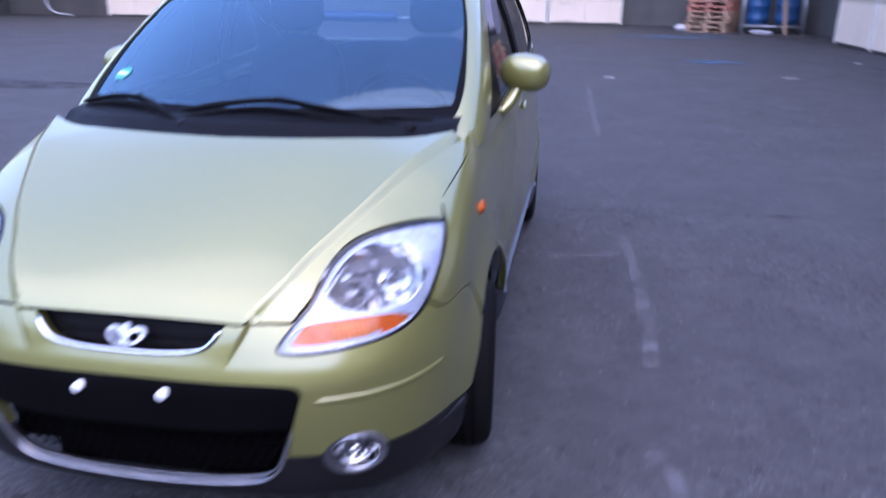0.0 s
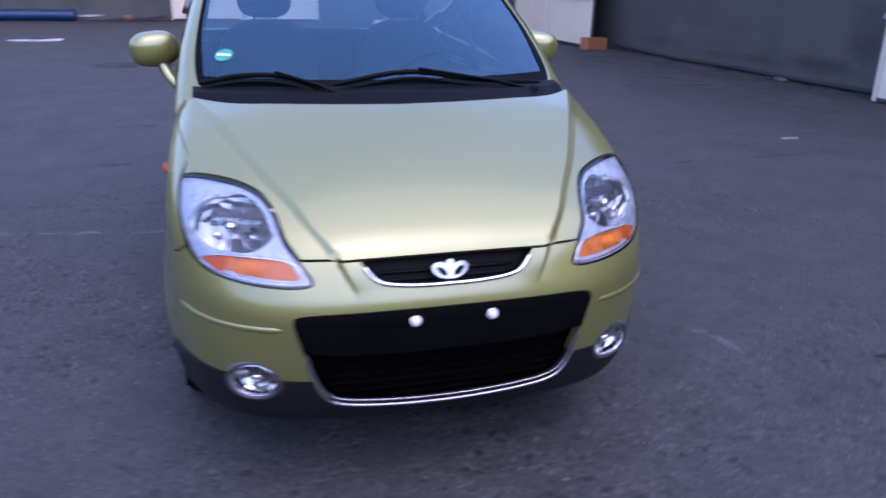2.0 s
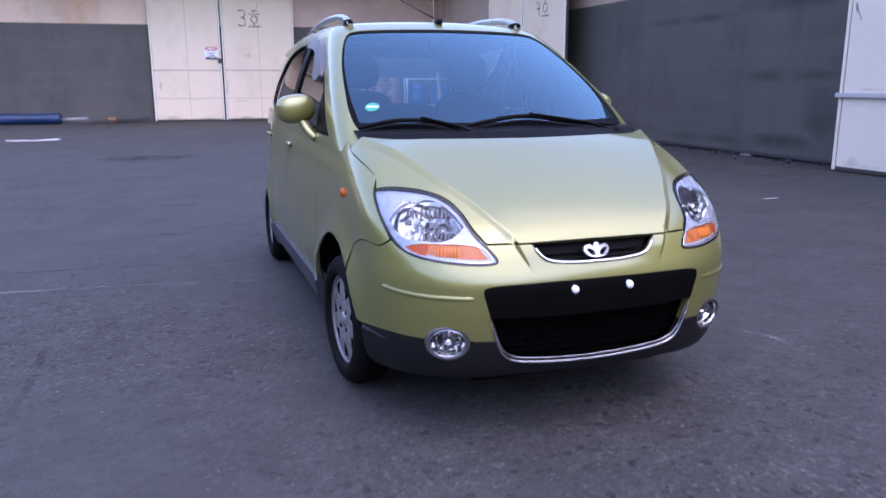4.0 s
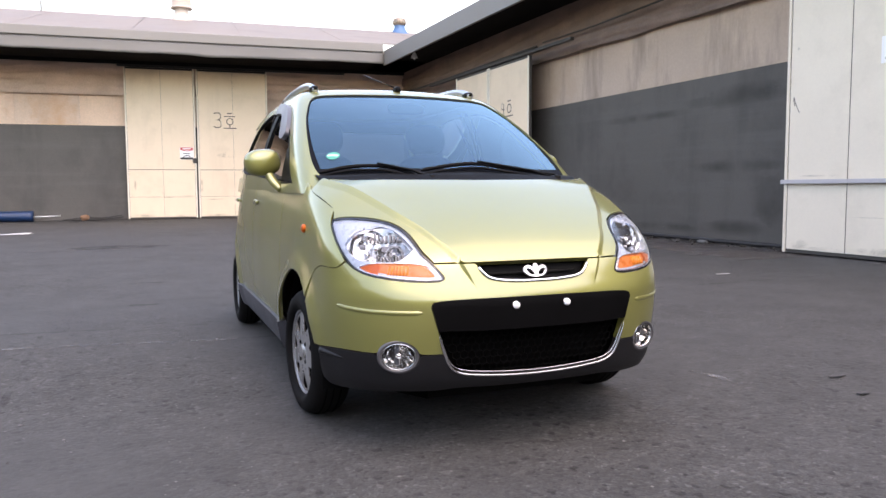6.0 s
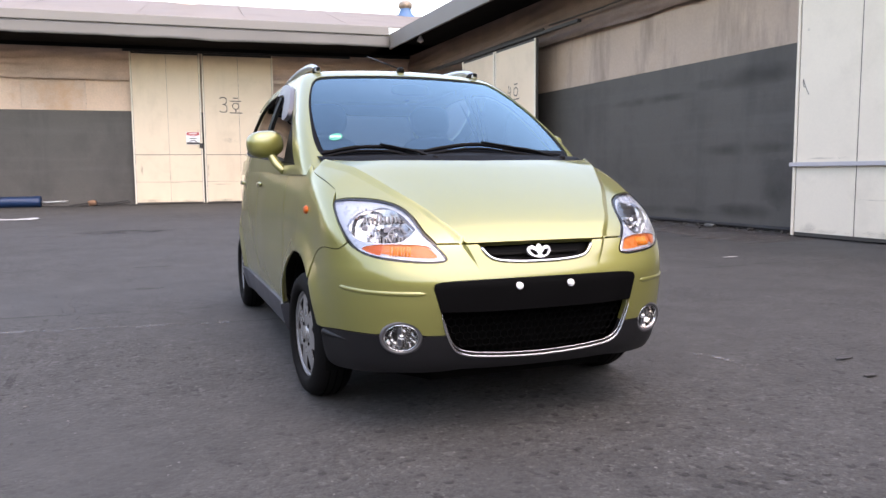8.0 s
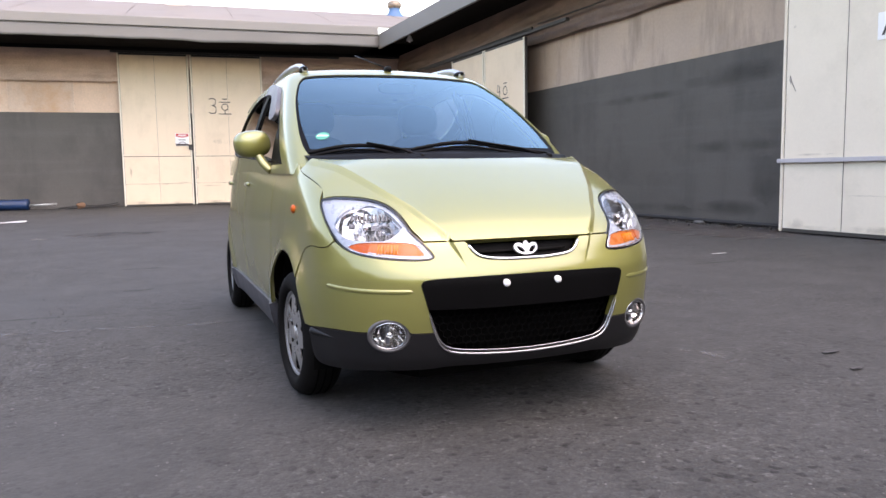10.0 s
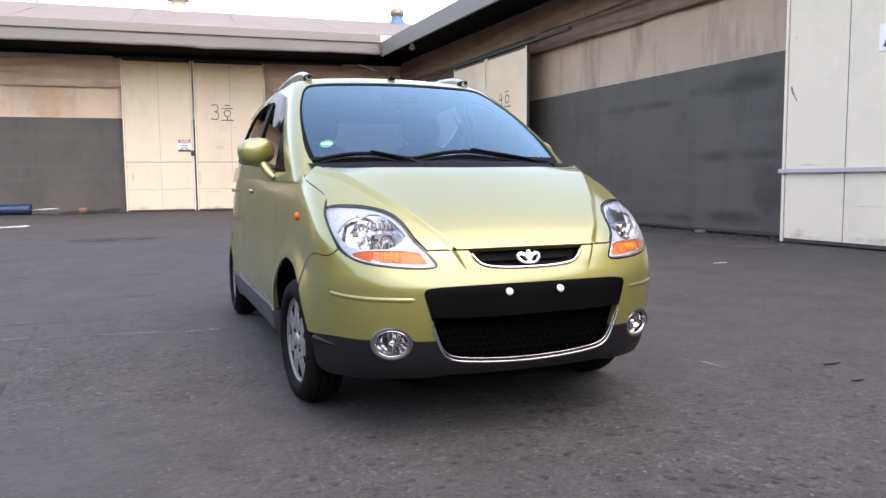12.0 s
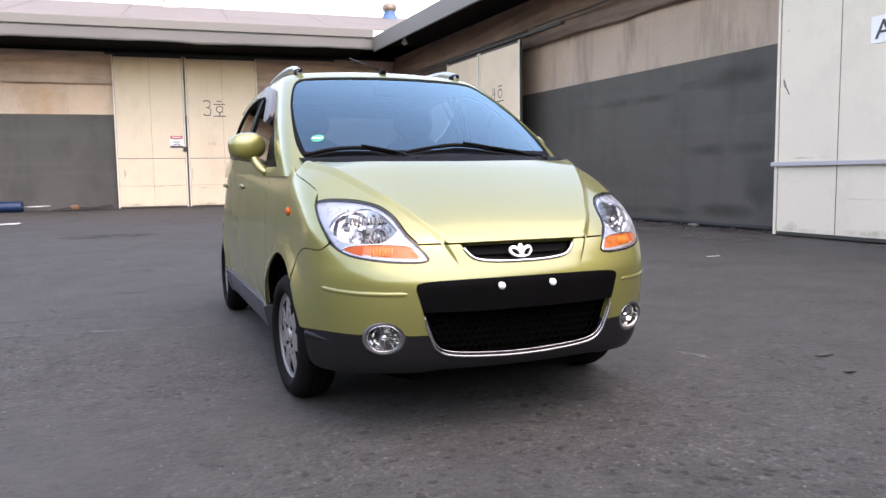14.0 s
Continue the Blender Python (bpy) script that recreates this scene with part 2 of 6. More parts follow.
def tarp(u0, u1, d, z0, z1):
    """Slack cloth nailed along its top: long level folds, short creases and a rolled lower hem."""
    bm = bmesh.new()
    nx, nz = int((u1 - u0) / 0.07), 30
    rows = []
    for j in range(nz + 1):
        t = j / nz
        z = z0 + (z1 - z0) * t
        row = []
        for i in range(nx + 1):
            u = u0 + (u1 - u0) * i / nx
            lift = z + 0.10 * noise.noise((u * 0.35, 0.0, 4.0))
            fold = 1 - abs(noise.noise((u * 0.30, lift * 4.2, 3.1))) * 2
            fine = 1 - abs(noise.noise((u * 1.3 + z, lift * 8.0, 9.0))) * 2
            w = ((0.065 + 0.07 * math.exp(-(t / 0.3) ** 2)) * fold + 0.034 * fine + 0.012 * noise.noise((u * 5.0, z * 11.0, 5.0))) * (0.35 + 0.65 * math.sin(math.pi * min(1, t * 1.15 + 0.12)))
            hem = 0.025 * math.exp(-(t / 0.05) ** 2)
            row.append(bm.verts.new((u, d - 0.060 - w - hem, z + (0.035 * noise.noise((u * 0.8, 0, 1)) if j == 0 else 0))))
        rows.append(row)
    for a, b in zip(rows, rows[1:]):
        for i in range(nx):
            bm.faces.new((a[i], a[i + 1], b[i + 1], b[i]))
    return bm


def door_leaf(name, parent, u0, u1, d, top, rail_z, seam_z, line_u=(), thin=0.014, paint=None, trim=None):
    """One sliding leaf of folded steel sheets: edge frames, a middle rail and seams between sheets."""
    leaf = part(name, box(u0, u1, d, d + 0.07, 0.02, top), DOOR_SEAM, parent)
    us = [u0 + 0.05, *line_u, u1 - 0.05]
    zs = [0.06] + ([seam_z] if seam_z else []) + [rail_z, top - 0.05]
    for a, b in zip(us, us[1:]):
        for c, e in zip(zs, zs[1:]):
            low, high = (0.003 if v == seam_z else 0.009 for v in (c, e))
            part("panel", box(a + thin / 2, b - thin / 2, d - 0.006, d + 0.01, c + low, e - high, 0.002), paint or DOOR_PAINT, leaf)
    part("edge_trim", box(u0, u0 + 0.045, d - 0.02, d + 0.01, 0.02, top, 0.005), trim or DOOR_TRIM, leaf)
    part("edge_trim", box(u1 - 0.045, u1, d - 0.02, d + 0.01, 0.02, top, 0.005), trim or DOOR_TRIM, leaf)
    return leaf


def eave_band(u0, u1, d, z0, z1):
    """A thin sheet hung along the eave; its lower edge sags and curls a little."""
    bm = bmesh.new()
    nx, nz, rows = int((u1 - u0) / 0.2), 5, []
    for j in range(nz + 1):
        t = j / nz
        row = []
        for i in range(nx + 1):
            u = u0 + (u1 - u0) * i / nx
            sag = 0.045 * noise.noise((u * 0.45, 1.0, 2.0)) + 0.02 * noise.noise((u * 1.6, 4.0, 2.0)) - 0.045 * math.exp(-((u + 0.6) / 0.7) ** 2)
            row.append(bm.verts.new((u, d + 0.03 * (1 - t) * noise.noise((u * 0.7, 7.0, 1.0)), z0 + (z1 - z0) * t + sag * (1 - t))))
        rows.append(row)
    for a, b in zip(rows, rows[1:]):
        for i in range(nx):
            bm.faces.new((a[i], a[i + 1], b[i + 1], b[i]))
    r = bmesh.ops.extrude_face_region(bm, geom=bm.faces[:])
    for v in r["geom"]:
        if isinstance(v, bmesh.types.BMVert):
            v.co.y += 0.02
    bmesh.ops.recalc_face_normals(bm, faces=bm.faces)
    return bm


def build_buildings():
    # the back wall takes the copies that are brightened for its light
    build_wall("wall_back", BACK, -45, 5.78, BD + 0.285, 3.0, 4.0, 5.3, LIT_PEACH_SHEET, LIT_BROWN_TARP)
    build_wall("wall_left", Matrix.Rotation(math.pi, 4, "Z") @ RIGHT, -40, 45, 19.0, 2.84, 3.97, 5.1)
    build_wall("wall_front", Matrix.Rotation(math.pi, 4, "Z") @ BACK, -14, 40, 20.0, 3.0, 4.0, 5.3)
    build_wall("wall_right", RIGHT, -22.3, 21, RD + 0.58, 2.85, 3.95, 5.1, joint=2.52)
    d3 = thing("door_1", "tall closed double sliding door of cream painted steel sheets", "door", BACK, kind="structure")
    door_leaf("leaf", d3, -3.41, -1.30, BD, 4.82, 1.59, 0.72, (-2.33,), 0.006)
    door_leaf("leaf", d3, -1.25, 1.0, BD, 4.82, 1.59, 0.72, (-0.12,), 0.006)
    part("header_rail", box(-3.6, 3.6, BD + 0.02, BD + 0.12, 4.84, 4.95, 0.01), DARK_STEEL, d3)
    d2 = thing("door_2", "tall closed sliding door of cream painted steel sheets", "door", BACK, kind="structure")
    door_leaf("leaf", d2, -16.9, -14.6, BD, 4.82, 1.59, 0.71, (-15.8,))
    door_leaf("leaf", d2, -14.55, -12.1, BD, 4.82, 1.59, 0.71, (-13.3,))
    d4 = thing("door_3", "closed double sliding door of cream painted steel sheets", "door", RIGHT, kind="structure")
    door_leaf("leaf", d4, -16.4, -14.42, RD, 4.0, 1.04, 0)
    door_leaf("leaf", d4, -14.37, -12.3, RD, 4.0, 1.04, 0)
    part("guide_rail", box(-16.4, -12.3, RD - 0.05, RD - 0.02, 1.0, 1.08, 0.005), DOOR_TRIM, d4)
    part("header_rail", box(-18.5, -10.6, RD + 0.02, RD + 0.12, 4.04, 4.11, 0.01), DARK_STEEL, d4)
    dr = thing("door_4", "wide closed sliding door of cream painted steel sheets, scuffed", "door", RIGHT, kind="structure")
    door_leaf("leaf", dr, -4.90, -1.0, RD, 4.0, 1.02, 0, (-3.89, -2.9, -1.95), paint=DOOR_WHITE, trim=DOOR_WHITE)
    part("guide_rail", box(-4.93, -1.0, RD - 0.06, RD - 0.02, 0.990, 1.050, 0.008), RAIL_GREY, dr, "pale steel guide rail")
    # roofs: fascia boards, gutters, soffits with their shade in the colour, and sheets
    er = thing("roof_back", "low pinkish sheet roof with a grey fascia and a deep dark eave", "roof", BACK, kind="structure")
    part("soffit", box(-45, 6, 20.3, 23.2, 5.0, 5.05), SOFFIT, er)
    part("wall_plate", box(-45, 5.7, 22.62, 22.74, 4.90, 4.998, 0.01), SOFFIT, er, "beam darkened for the shade under the eave")
    part("fascia", eave_band(-45, 4.47, 20.24, 4.865, 5.215), FASCIA, er, "grey sheet fascia, sagging along its lower edge", smooth=True)
    part("gutter", box(-45, 4.40, 20.19, 20.30, 5.220, 5.485, 0.02), GUTTER, er, "pale grey gutter")
    bm = bmesh.new()
    vs = [bm.verts.new(p) for p in ((-45, 20.22, 5.49), (7.5, 20.22, 5.49), (7.5, 26.7, 7.22), (-45, 26.7, 7.30), (-45, 20.22, 5.455), (7.5, 20.22, 5.455), (7.5, 26.7, 7.18), (-45, 26.7, 7.26))]
    for f in ((0, 1, 2, 3), (7, 6, 5, 4), (0, 4, 5, 1), (2, 6, 7, 3)):
        bm.faces.new([vs[i] for i in f])
    part("roof_sheet", bm, ROOF_SHEET, er)
    # lapped joints between the roof's sheets
    for i in range(17):
        u = -42.6 + i * 3.05
        seam = bmesh.new()
        box(-0.012, 0.012, 0.0, 6.70, 0.0, 0.005, 0.0, seam)
        seam.transform(Matrix.Translation((u, 20.23, 5.4905)) @ Euler((math.atan2(1.77, 6.48), 0, 0)).to_matrix().to_4x4())
        part("sheet_joint", seam, ROOF_SHEET, er)
    rr = thing("roof_right", "warehouse eave with a grey fascia and dark soffit", "roof", RIGHT, kind="structure")
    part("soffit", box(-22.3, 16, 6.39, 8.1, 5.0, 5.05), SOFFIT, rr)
    part("fascia", box(-19.85, 16, 6.32, 6.39, 4.82, 5.275, 0.012), FASCIA, rr)
    bm = bmesh.new()
    vs = [bm.verts.new(p) for p in ((-22, 6.33, 5.28), (16, 6.33, 5.28), (16, 12, 6.8), (-22, 12, 6.8))]
    bm.faces.new(vs)
    part("roof_sheet", bm, ROOF_SHEET, rr)


build_ground()
build_buildings()


# ---- the car's skin: smooth surfaces from a few section curves ----
def curve(xs, ys):
    """A smooth curve through a few stations, straight past its ends."""
    xs, ys = np.array(xs, float), np.array(ys, float)
    n, h, d = len(xs), np.diff(xs), np.diff(ys) / np.diff(xs)
    m = np.empty(n)
    m[1:-1] = np.where(d[:-1] * d[1:] > 0, 2 * d[:-1] * d[1:] / (d[:-1] + d[1:] + 1e-12), 0)
    m[0], m[-1] = d[0], d[-1]

    def at(x):
        x = np.asarray(x, float)
        i = np.clip(np.searchsorted(xs, x) - 1, 0, n - 2)
        t = (x - xs[i]) / h[i]
        c = np.clip(t, 0, 1)
        v = (1 + 2 * c) * (1 - c) ** 2 * ys[i] + c * (1 - c) ** 2 * h[i] * m[i] + c * c * (3 - 2 * c) * ys[i + 1] + c * c * (c - 1) * h[i] * m[i + 1]
        return v + np.where(t < 0, t * h[i] * m[i], 0) + np.where(t > 1, (t - 1) * h[i] * m[i + 1], 0)
    return at


HALF_WIDTH = curve([0.15, 0.25, 0.40, 0.55, 0.70, 0.80, 0.90, 1.00, 1.10], [0.665, 0.705, 0.730, 0.738, 0.735, 0.727, 0.713, 0.695, 0.672])
NOSE = curve([0.15, 0.22, 0.28, 0.38, 0.50, 0.565, 0.595, 0.63, 0.68, 0.75, 0.90], [0.62, 0.71, 0.757, 0.776, 0.788, 0.789, 0.785, 0.773, 0.757, 0.742, 0.712])
RIDGE = curve([-0.80, -0.74, -0.70, -0.60, -0.40, -0.20, 0.0, 0.20, 0.40, 1.0, 2.6], [0.60, 0.700, 0.738, 0.806, 0.908, 0.990, 1.040, 1.060, 1.065, 1.07, 1.09])
CREASE = curve([-0.76, -0.72, -0.65, -0.58, -0.47, -0.30, -0.12, 0.0, 0.5], [0.250, 0.290, 0.345, 0.382, 0.445, 0.523, 0.600, 0.642, 0.70])
BAND = curve([-0.76, -0.65, -0.35, -0.05, 0.4], [0.0145, 0.017, 0.024, 0.031, 0.031])


def smooth_max(a, b, k):
    h = np.maximum(k - np.abs(a - b), 0) / k
    return np.maximum(a, b) + h * h * k / 4


def arch_flare(y, z):
    """A low swelling of the side round both wheels."""
    r0, r1 = np.hypot(y - 0.025, z - 0.235), np.hypot(y - 2.37, z - 0.235)
    return 0.017 * np.exp(-((np.minimum(r0, r1) - 0.38) / 0.07) ** 2)


def chamfer(out, wide):
    """A step: the face inside the crease stands proud and drops off across a narrow slanted band."""
    t = np.clip(out / wide + 0.5, 0, 1)
    t = 0.7 * t + 0.3 * t * t * (3 - 2 * t)
    return np.exp(np.minimum(out + wide / 2, 0) / 0.09) * (1 - t)


def crease_edge(y, z):
    """How far out the bonnet's crease lies; on the bumper it runs on inwards and down."""
    return CREASE(np.maximum(y, -0.722)) - 0.50 * np.clip(0.705 - z, 0, 1)


def hood_height(x, y):
    ax = np.abs(x)
    back = 0.74 * (1 - np.clip(1 - (ax / 0.735) ** 3.2, 0.02, 1) ** (1 / 3.2))
    out = ax - CREASE(y)
    out = 0.5 * (out + np.sqrt(out * out + 0.006 ** 2))
    # the rear corners fall away beyond a slanting line
    beyond = 0.4545 * (ax - 0.41) + 0.8907 * (np.minimum(y, -0.02) + 0.145)
    fall = 0.5 * (beyond + np.sqrt(beyond * beyond + 0.008 ** 2)) * np.clip((0.14 - np.asarray(y)) / 0.16, 0, 1) * np.clip((0.71 - ax) / 0.11, 0, 1)
    return -0.07 * fall + RIDGE(np.asarray(y) - back * 0.6 * np.clip(-np.asarray(y) / 0.7, 0, 1)) - (0.055 + 0.030 * np.clip((np.asarray(y) + 0.45) / 0.35, 0, 1)) * ax ** 2 - (0.07 + 0.29 * np.clip((np.asarray(y) + 0.45) / 0.4, 0, 1)) * out


def lower_body(x, y, z):
    ax, w, n = np.abs(x), HALF_WIDTH(z) + arch_flare(y, z) + 0.030 * np.clip((y - 0.15) / 1.9, 0, 1), NOSE(z)
    # a crease rises along the doors towards the tail; the side leans in above it
    slim = np.clip((y + 0.55) / 0.4, 0, 1) * np.clip((1.0 - y) / 0.8, 0, 1)
    w = w - 0.017 * slim * slim * (3 - 2 * slim) * np.clip((z - 0.45) / 0.15, 0, 1)
    t = z - 0.852 - 0.062 * y
    w = w + np.clip((y + 0.25) / 0.35, 0, 1) * (0.008 - 0.16 * 0.5 * (t + np.sqrt(t * t + 0.010 ** 2)))
    p = 3.4
    along = np.where(y < 0, np.clip(-y, 0, 9) / n, np.clip(y - 1.75, 0, 9) / (1.03 - 0.1 * np.clip(z - 0.7, 0, 1)))
    g = ((ax / w) ** p + along ** p) ** (1 / p)
    # the bonnet's creases run on down the bumper
    fade = np.clip((z - 0.598) / 0.095, 0, 1)
    fade = fade * fade * (3 - 2 * fade)
    rib = 0.0130 * chamfer(ax - crease_edge(y, z), BAND(y) * (0.35 + 0.65 * fade)) * fade * np.clip((0.2 - y) / 0.2, 0, 1)
    return smooth_max((g - 1) * 0.74, (z - hood_height(x, y)) * 0.93, 0.07) - rib


def screen_depth(x, z):
    """How far back the windscreen lies at a height."""
    u = z - 1.0
    return -0.10 + 1.92 * u + 0.8 * u * (u - 0.48) + (0.48 - 0.28 * u) * np.asarray(x) ** 2


def cabin(x, y, z):
    ax = np.abs(x)
    side = 0.703 - 0.17 * (z - 1.0) - 0.40 * (z - 1.0) ** 2 + 0.030 * np.clip((y - 0.6) / 1.3, 0, 1) - 0.03 * np.clip((y - 1.7) / 0.9, 0, 2) ** 2 - 0.01 * np.clip((0.9 - y) / 0.6, 0, 2) ** 2
    roof = 1.522 - 0.085 * ax ** 2 - 0.05 * np.clip(1.35 - y, 0, 3) ** 2 - 0.045 * np.clip(y - 1.35, 0, 3) ** 2
    back = 2.74 - 0.33 * (z - 1.0) - 0.22 * ax ** 2
    f = smooth_max((screen_depth(x, z) - y) * 0.53, (ax - side) * 0.97, 0.05)
    f = smooth_max(f, (z - roof) * 1.0, 0.06)
    return smooth_max(f, (y - back) * 0.94, 0.10)


def solve(field, origin, way, far):
    """Where rays from inside leave the skin."""
    lo, hi = np.zeros(len(way)), np.full(len(way), far)
    for _ in range(34):
        mid = (lo + hi) / 2
        p = origin + way * mid[:, None]
        inside = field(p[:, 0], p[:, 1], p[:, 2]) < 0
        lo, hi = np.where(inside, mid, lo), np.where(inside, hi, mid)
    return origin + way * lo[:, None]


def normals(field, p):
    e, g = 1e-4, []
    for a in range(3):
        d = np.zeros(3)
        d[a] = e
        q, r = p + d, p - d
        g.append(field(q[:, 0], q[:, 1], q[:, 2]) - field(r[:, 0], r[:, 1], r[:, 2]))
    g = np.array(g).T
    return g / np.linalg.norm(g, axis=1, keepdims=True)


def round_front(q):
    """Skin from the angle off straight ahead (degrees) and the height, seen from the front axle's middle."""
    a = np.radians(q[:, 0])
    o = np.stack([a * 0, a * 0, q[:, 1]], 1)
    return solve(lower_body, o, np.stack([np.sin(a), -np.cos(a), a * 0], 1), 1.5)


def round_cabin(q):
    a = np.radians(q[:, 0])
    o = np.stack([a * 0, a * 0 + 1.35, q[:, 1]], 1)
    return solve(cabin, o, np.stack([np.sin(a), -np.cos(a), a * 0], 1), 2.5)


def from_side(q):
    o = np.stack([q[:, 0] * 0, q[:, 0], q[:, 1]], 1)
    return solve(lower_body, o, np.tile([1.0, 0, 0], (len(q), 1)), 1.2)


def from_above(q):
    z = hood_height(q[:, 0], q[:, 1])
    o = np.stack([q[:, 0], q[:, 1], z * 0 + 0.4], 1)
    return solve(lower_body, o, np.tile([0, 0, 1.0], (len(q), 1)), 1.0)


def roof_above(q):
    o = np.stack([q[:, 0], q[:, 1], q[:, 0] * 0 + 1.1], 1)
    return solve(cabin, o, np.tile([0, 0, 1.0], (len(q), 1)), 0.8)


from mathutils import geometry

# ---- car materials ----
def car_paint():
    m = surface("yellow_green_metallic_paint", (0.230, 0.226, 0.059), 0.45, metal=0.6, vary=0.03, scale=1.5, fine=900, bump=0.0, coat=1.0)
    n, k = m.node_tree.nodes, m.node_tree.links
    b = n["Principled BSDF"]
    b.inputs["Coat IOR"].default_value, b.inputs["Coat Roughness"].default_value = 1.75, 0.15
    flake = n.new("ShaderNodeTexNoise")
    flake.inputs["Scale"].default_value = 2500
    bp = n.new("ShaderNodeBump")
    bp.inputs["Strength"].default_value, bp.inputs["Distance"].default_value = 0.04, 0.001
    k.new(n["Texture Coordinate"].outputs["Object"], flake.inputs["Vector"])
    k.new(flake.outputs[0], bp.inputs["Height"])
    k.new(bp.outputs[0], b.inputs["Normal"])
    return m


PAINT = car_paint()
CHROME = surface("chrome", (0.72, 0.73, 0.75), 0.12, metal=1.0, vary=0.03, bump=0.0)
BADGE = surface("bright_badge", (0.60, 0.61, 0.63), 0.28, metal=0.6, vary=0.03, bump=0.0)
LIP_TRIM = surface("satin_trim", (0.40, 0.40, 0.41), 0.24, metal=0.9, vary=0.05, bump=0.0)
REFLECTOR = surface("lamp_reflector", (0.30, 0.31, 0.33), 0.18, metal=0.92, vary=0.08, scale=30, bump=0.0)
LAMP_BOWL = surface("lamp_housing", (0.34, 0.38, 0.45), 0.3, metal=0.15, vary=0.08, scale=25, bump=0.0)
FOG_BOWL = surface("fog_reflector", (0.60, 0.59, 0.58), 0.12, metal=1.0, vary=0.1, scale=30, bump=0.0)
RIM_LIP = surface("rim_lip", (0.20, 0.20, 0.205), 0.4, metal=0.5, spec=0.3, vary=0.06, scale=20, bump=0.0)
FOG_BEZEL = surface("grey_bezel", (0.075, 0.075, 0.08), 0.35, metal=0.3, vary=0.06, bump=0.0)
LAMP_SHADE = surface("lamp_shade", (0.10, 0.10, 0.115), 0.35, metal=0.4, vary=0.2, scale=40, bump=0.0)
CUP_STEEL = surface("grey_cup", (0.17, 0.175, 0.19), 0.2, metal=0.9, vary=0.1, scale=40, bump=0.0)
LAMP_RIB = surface("lamp_rib", (0.07, 0.072, 0.082), 0.3, metal=0.3, vary=0.1, bump=0.0)
ALLOY = surface("alloy_rim", (0.31, 0.305, 0.30), 0.32, metal=0.55, spec=0.4, vary=0.06, scale=20, bump=0.0)
BLACK_PLASTIC = surface("black_plastic", (0.0036, 0.0034, 0.0036), 0.55, spec=0.08, vary=0.1, scale=8, fine=400, bump=0.03)
CARRIER = surface("black_carrier", (0.0022, 0.0021, 0.0023), 0.5, spec=0.06, vary=0.1, scale=8, fine=400, bump=0.03)
BLACK_FRIT = surface("black_frit", (0.0022, 0.0022, 0.003), 0.5, spec=0.05, vary=0.05, bump=0.0)
BLACK_GLOSS = surface("black_border", (0.008, 0.008, 0.010), 0.15, vary=0.05, bump=0.0)
CLADDING = surface("dark_grey_cladding", (0.0080, 0.0078, 0.0088), 0.5, spec=0.25, vary=0.06, scale=5, fine=600, bump=0.03)
SKIRT = surface("grey_skirt", (0.055, 0.058, 0.07), 0.4, metal=0.2, vary=0.06, scale=5, fine=600, bump=0.02)
RUBBER = surface("tyre_rubber", (0.0045, 0.0042, 0.0042), 0.75, spec=0.10, vary=0.15, scale=12, fine=300, bump=0.06)
# the shade of hollows is in this near-black; mesh and nuts share it
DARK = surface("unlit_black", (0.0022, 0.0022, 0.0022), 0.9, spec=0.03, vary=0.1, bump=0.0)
AMBER = surface("amber_lens", (0.42, 0.075, 0.004), 0.35, spec=0.25, vary=0.25, scale=40, fine=200, bump=0.1)
AMBER_PALE = surface("pale_amber_lens", (0.50, 0.145, 0.038), 0.3, spec=0.3, vary=0.22, scale=45, fine=220, bump=0.1)
AMBER_BRIGHT = surface("bright_amber", (0.75, 0.22, 0.015), 0.3, vary=0.2, scale=40, bump=0.0)
SEAT = surface("grey_seat_cloth", (0.028, 0.032, 0.04), 0.9, vary=0.12, scale=20, fine=400, bump=0.1)
DASH = surface("dark_dashboard", (0.028, 0.032, 0.04), 0.7, vary=0.06, scale=10, fine=500, bump=0.05)
STICKER = surface("green_sticker", (0.03, 0.27, 0.20), 0.5, vary=0.05, scale=30, bump=0.0)
WHITE = surface("white_print", (0.8, 0.8, 0.8), 0.5, vary=0.04, bump=0.0)
MIRROR = surface("mirror_glass", (0.85, 0.87, 0.9), 0.02, metal=1.0, vary=0.0, bump=0.0)
WINDSCREEN = glass("windscreen_glass", (0.60, 0.75, 0.88), ior=1.53, mirror=(0.62, 0.88, 1.0))
TINTED = glass("tinted_glass", (0.26, 0.245, 0.24), ior=1.42)
CLEAR = glass("clear_lens", (0.96, 0.97, 0.98), ior=1.2)
BACK_GLASS = glass("rear_glass", (0.75, 0.78, 0.80))
# opaque grey: the sky mirrored in the smoked plastic is put into this colour
SMOKE = surface("smoked_deflector", (0.095, 0.095, 0.115), 0.38, vary=0.05, bump=0.0)


# ---- sheets of skin ----
def rounded(points, times=3):
    """A closed outline with its corners cut smooth; a third value 1 keeps a corner sharp."""
    pts = [(p[0], p[1], len(p) > 2) for p in points]
    for _ in range(times):
        out = []
        for i, (a, b, s) in enumerate(pts):
            if s:
                out.append((a, b, s))
                continue
            for q in (pts[i - 1], pts[(i + 1) % len(pts)]):
                out.append((a * 0.75 + q[0] * 0.25, b * 0.75 + q[1] * 0.25, False))
        pts = out
    return np.array([(a, b) for a, b, _ in pts])


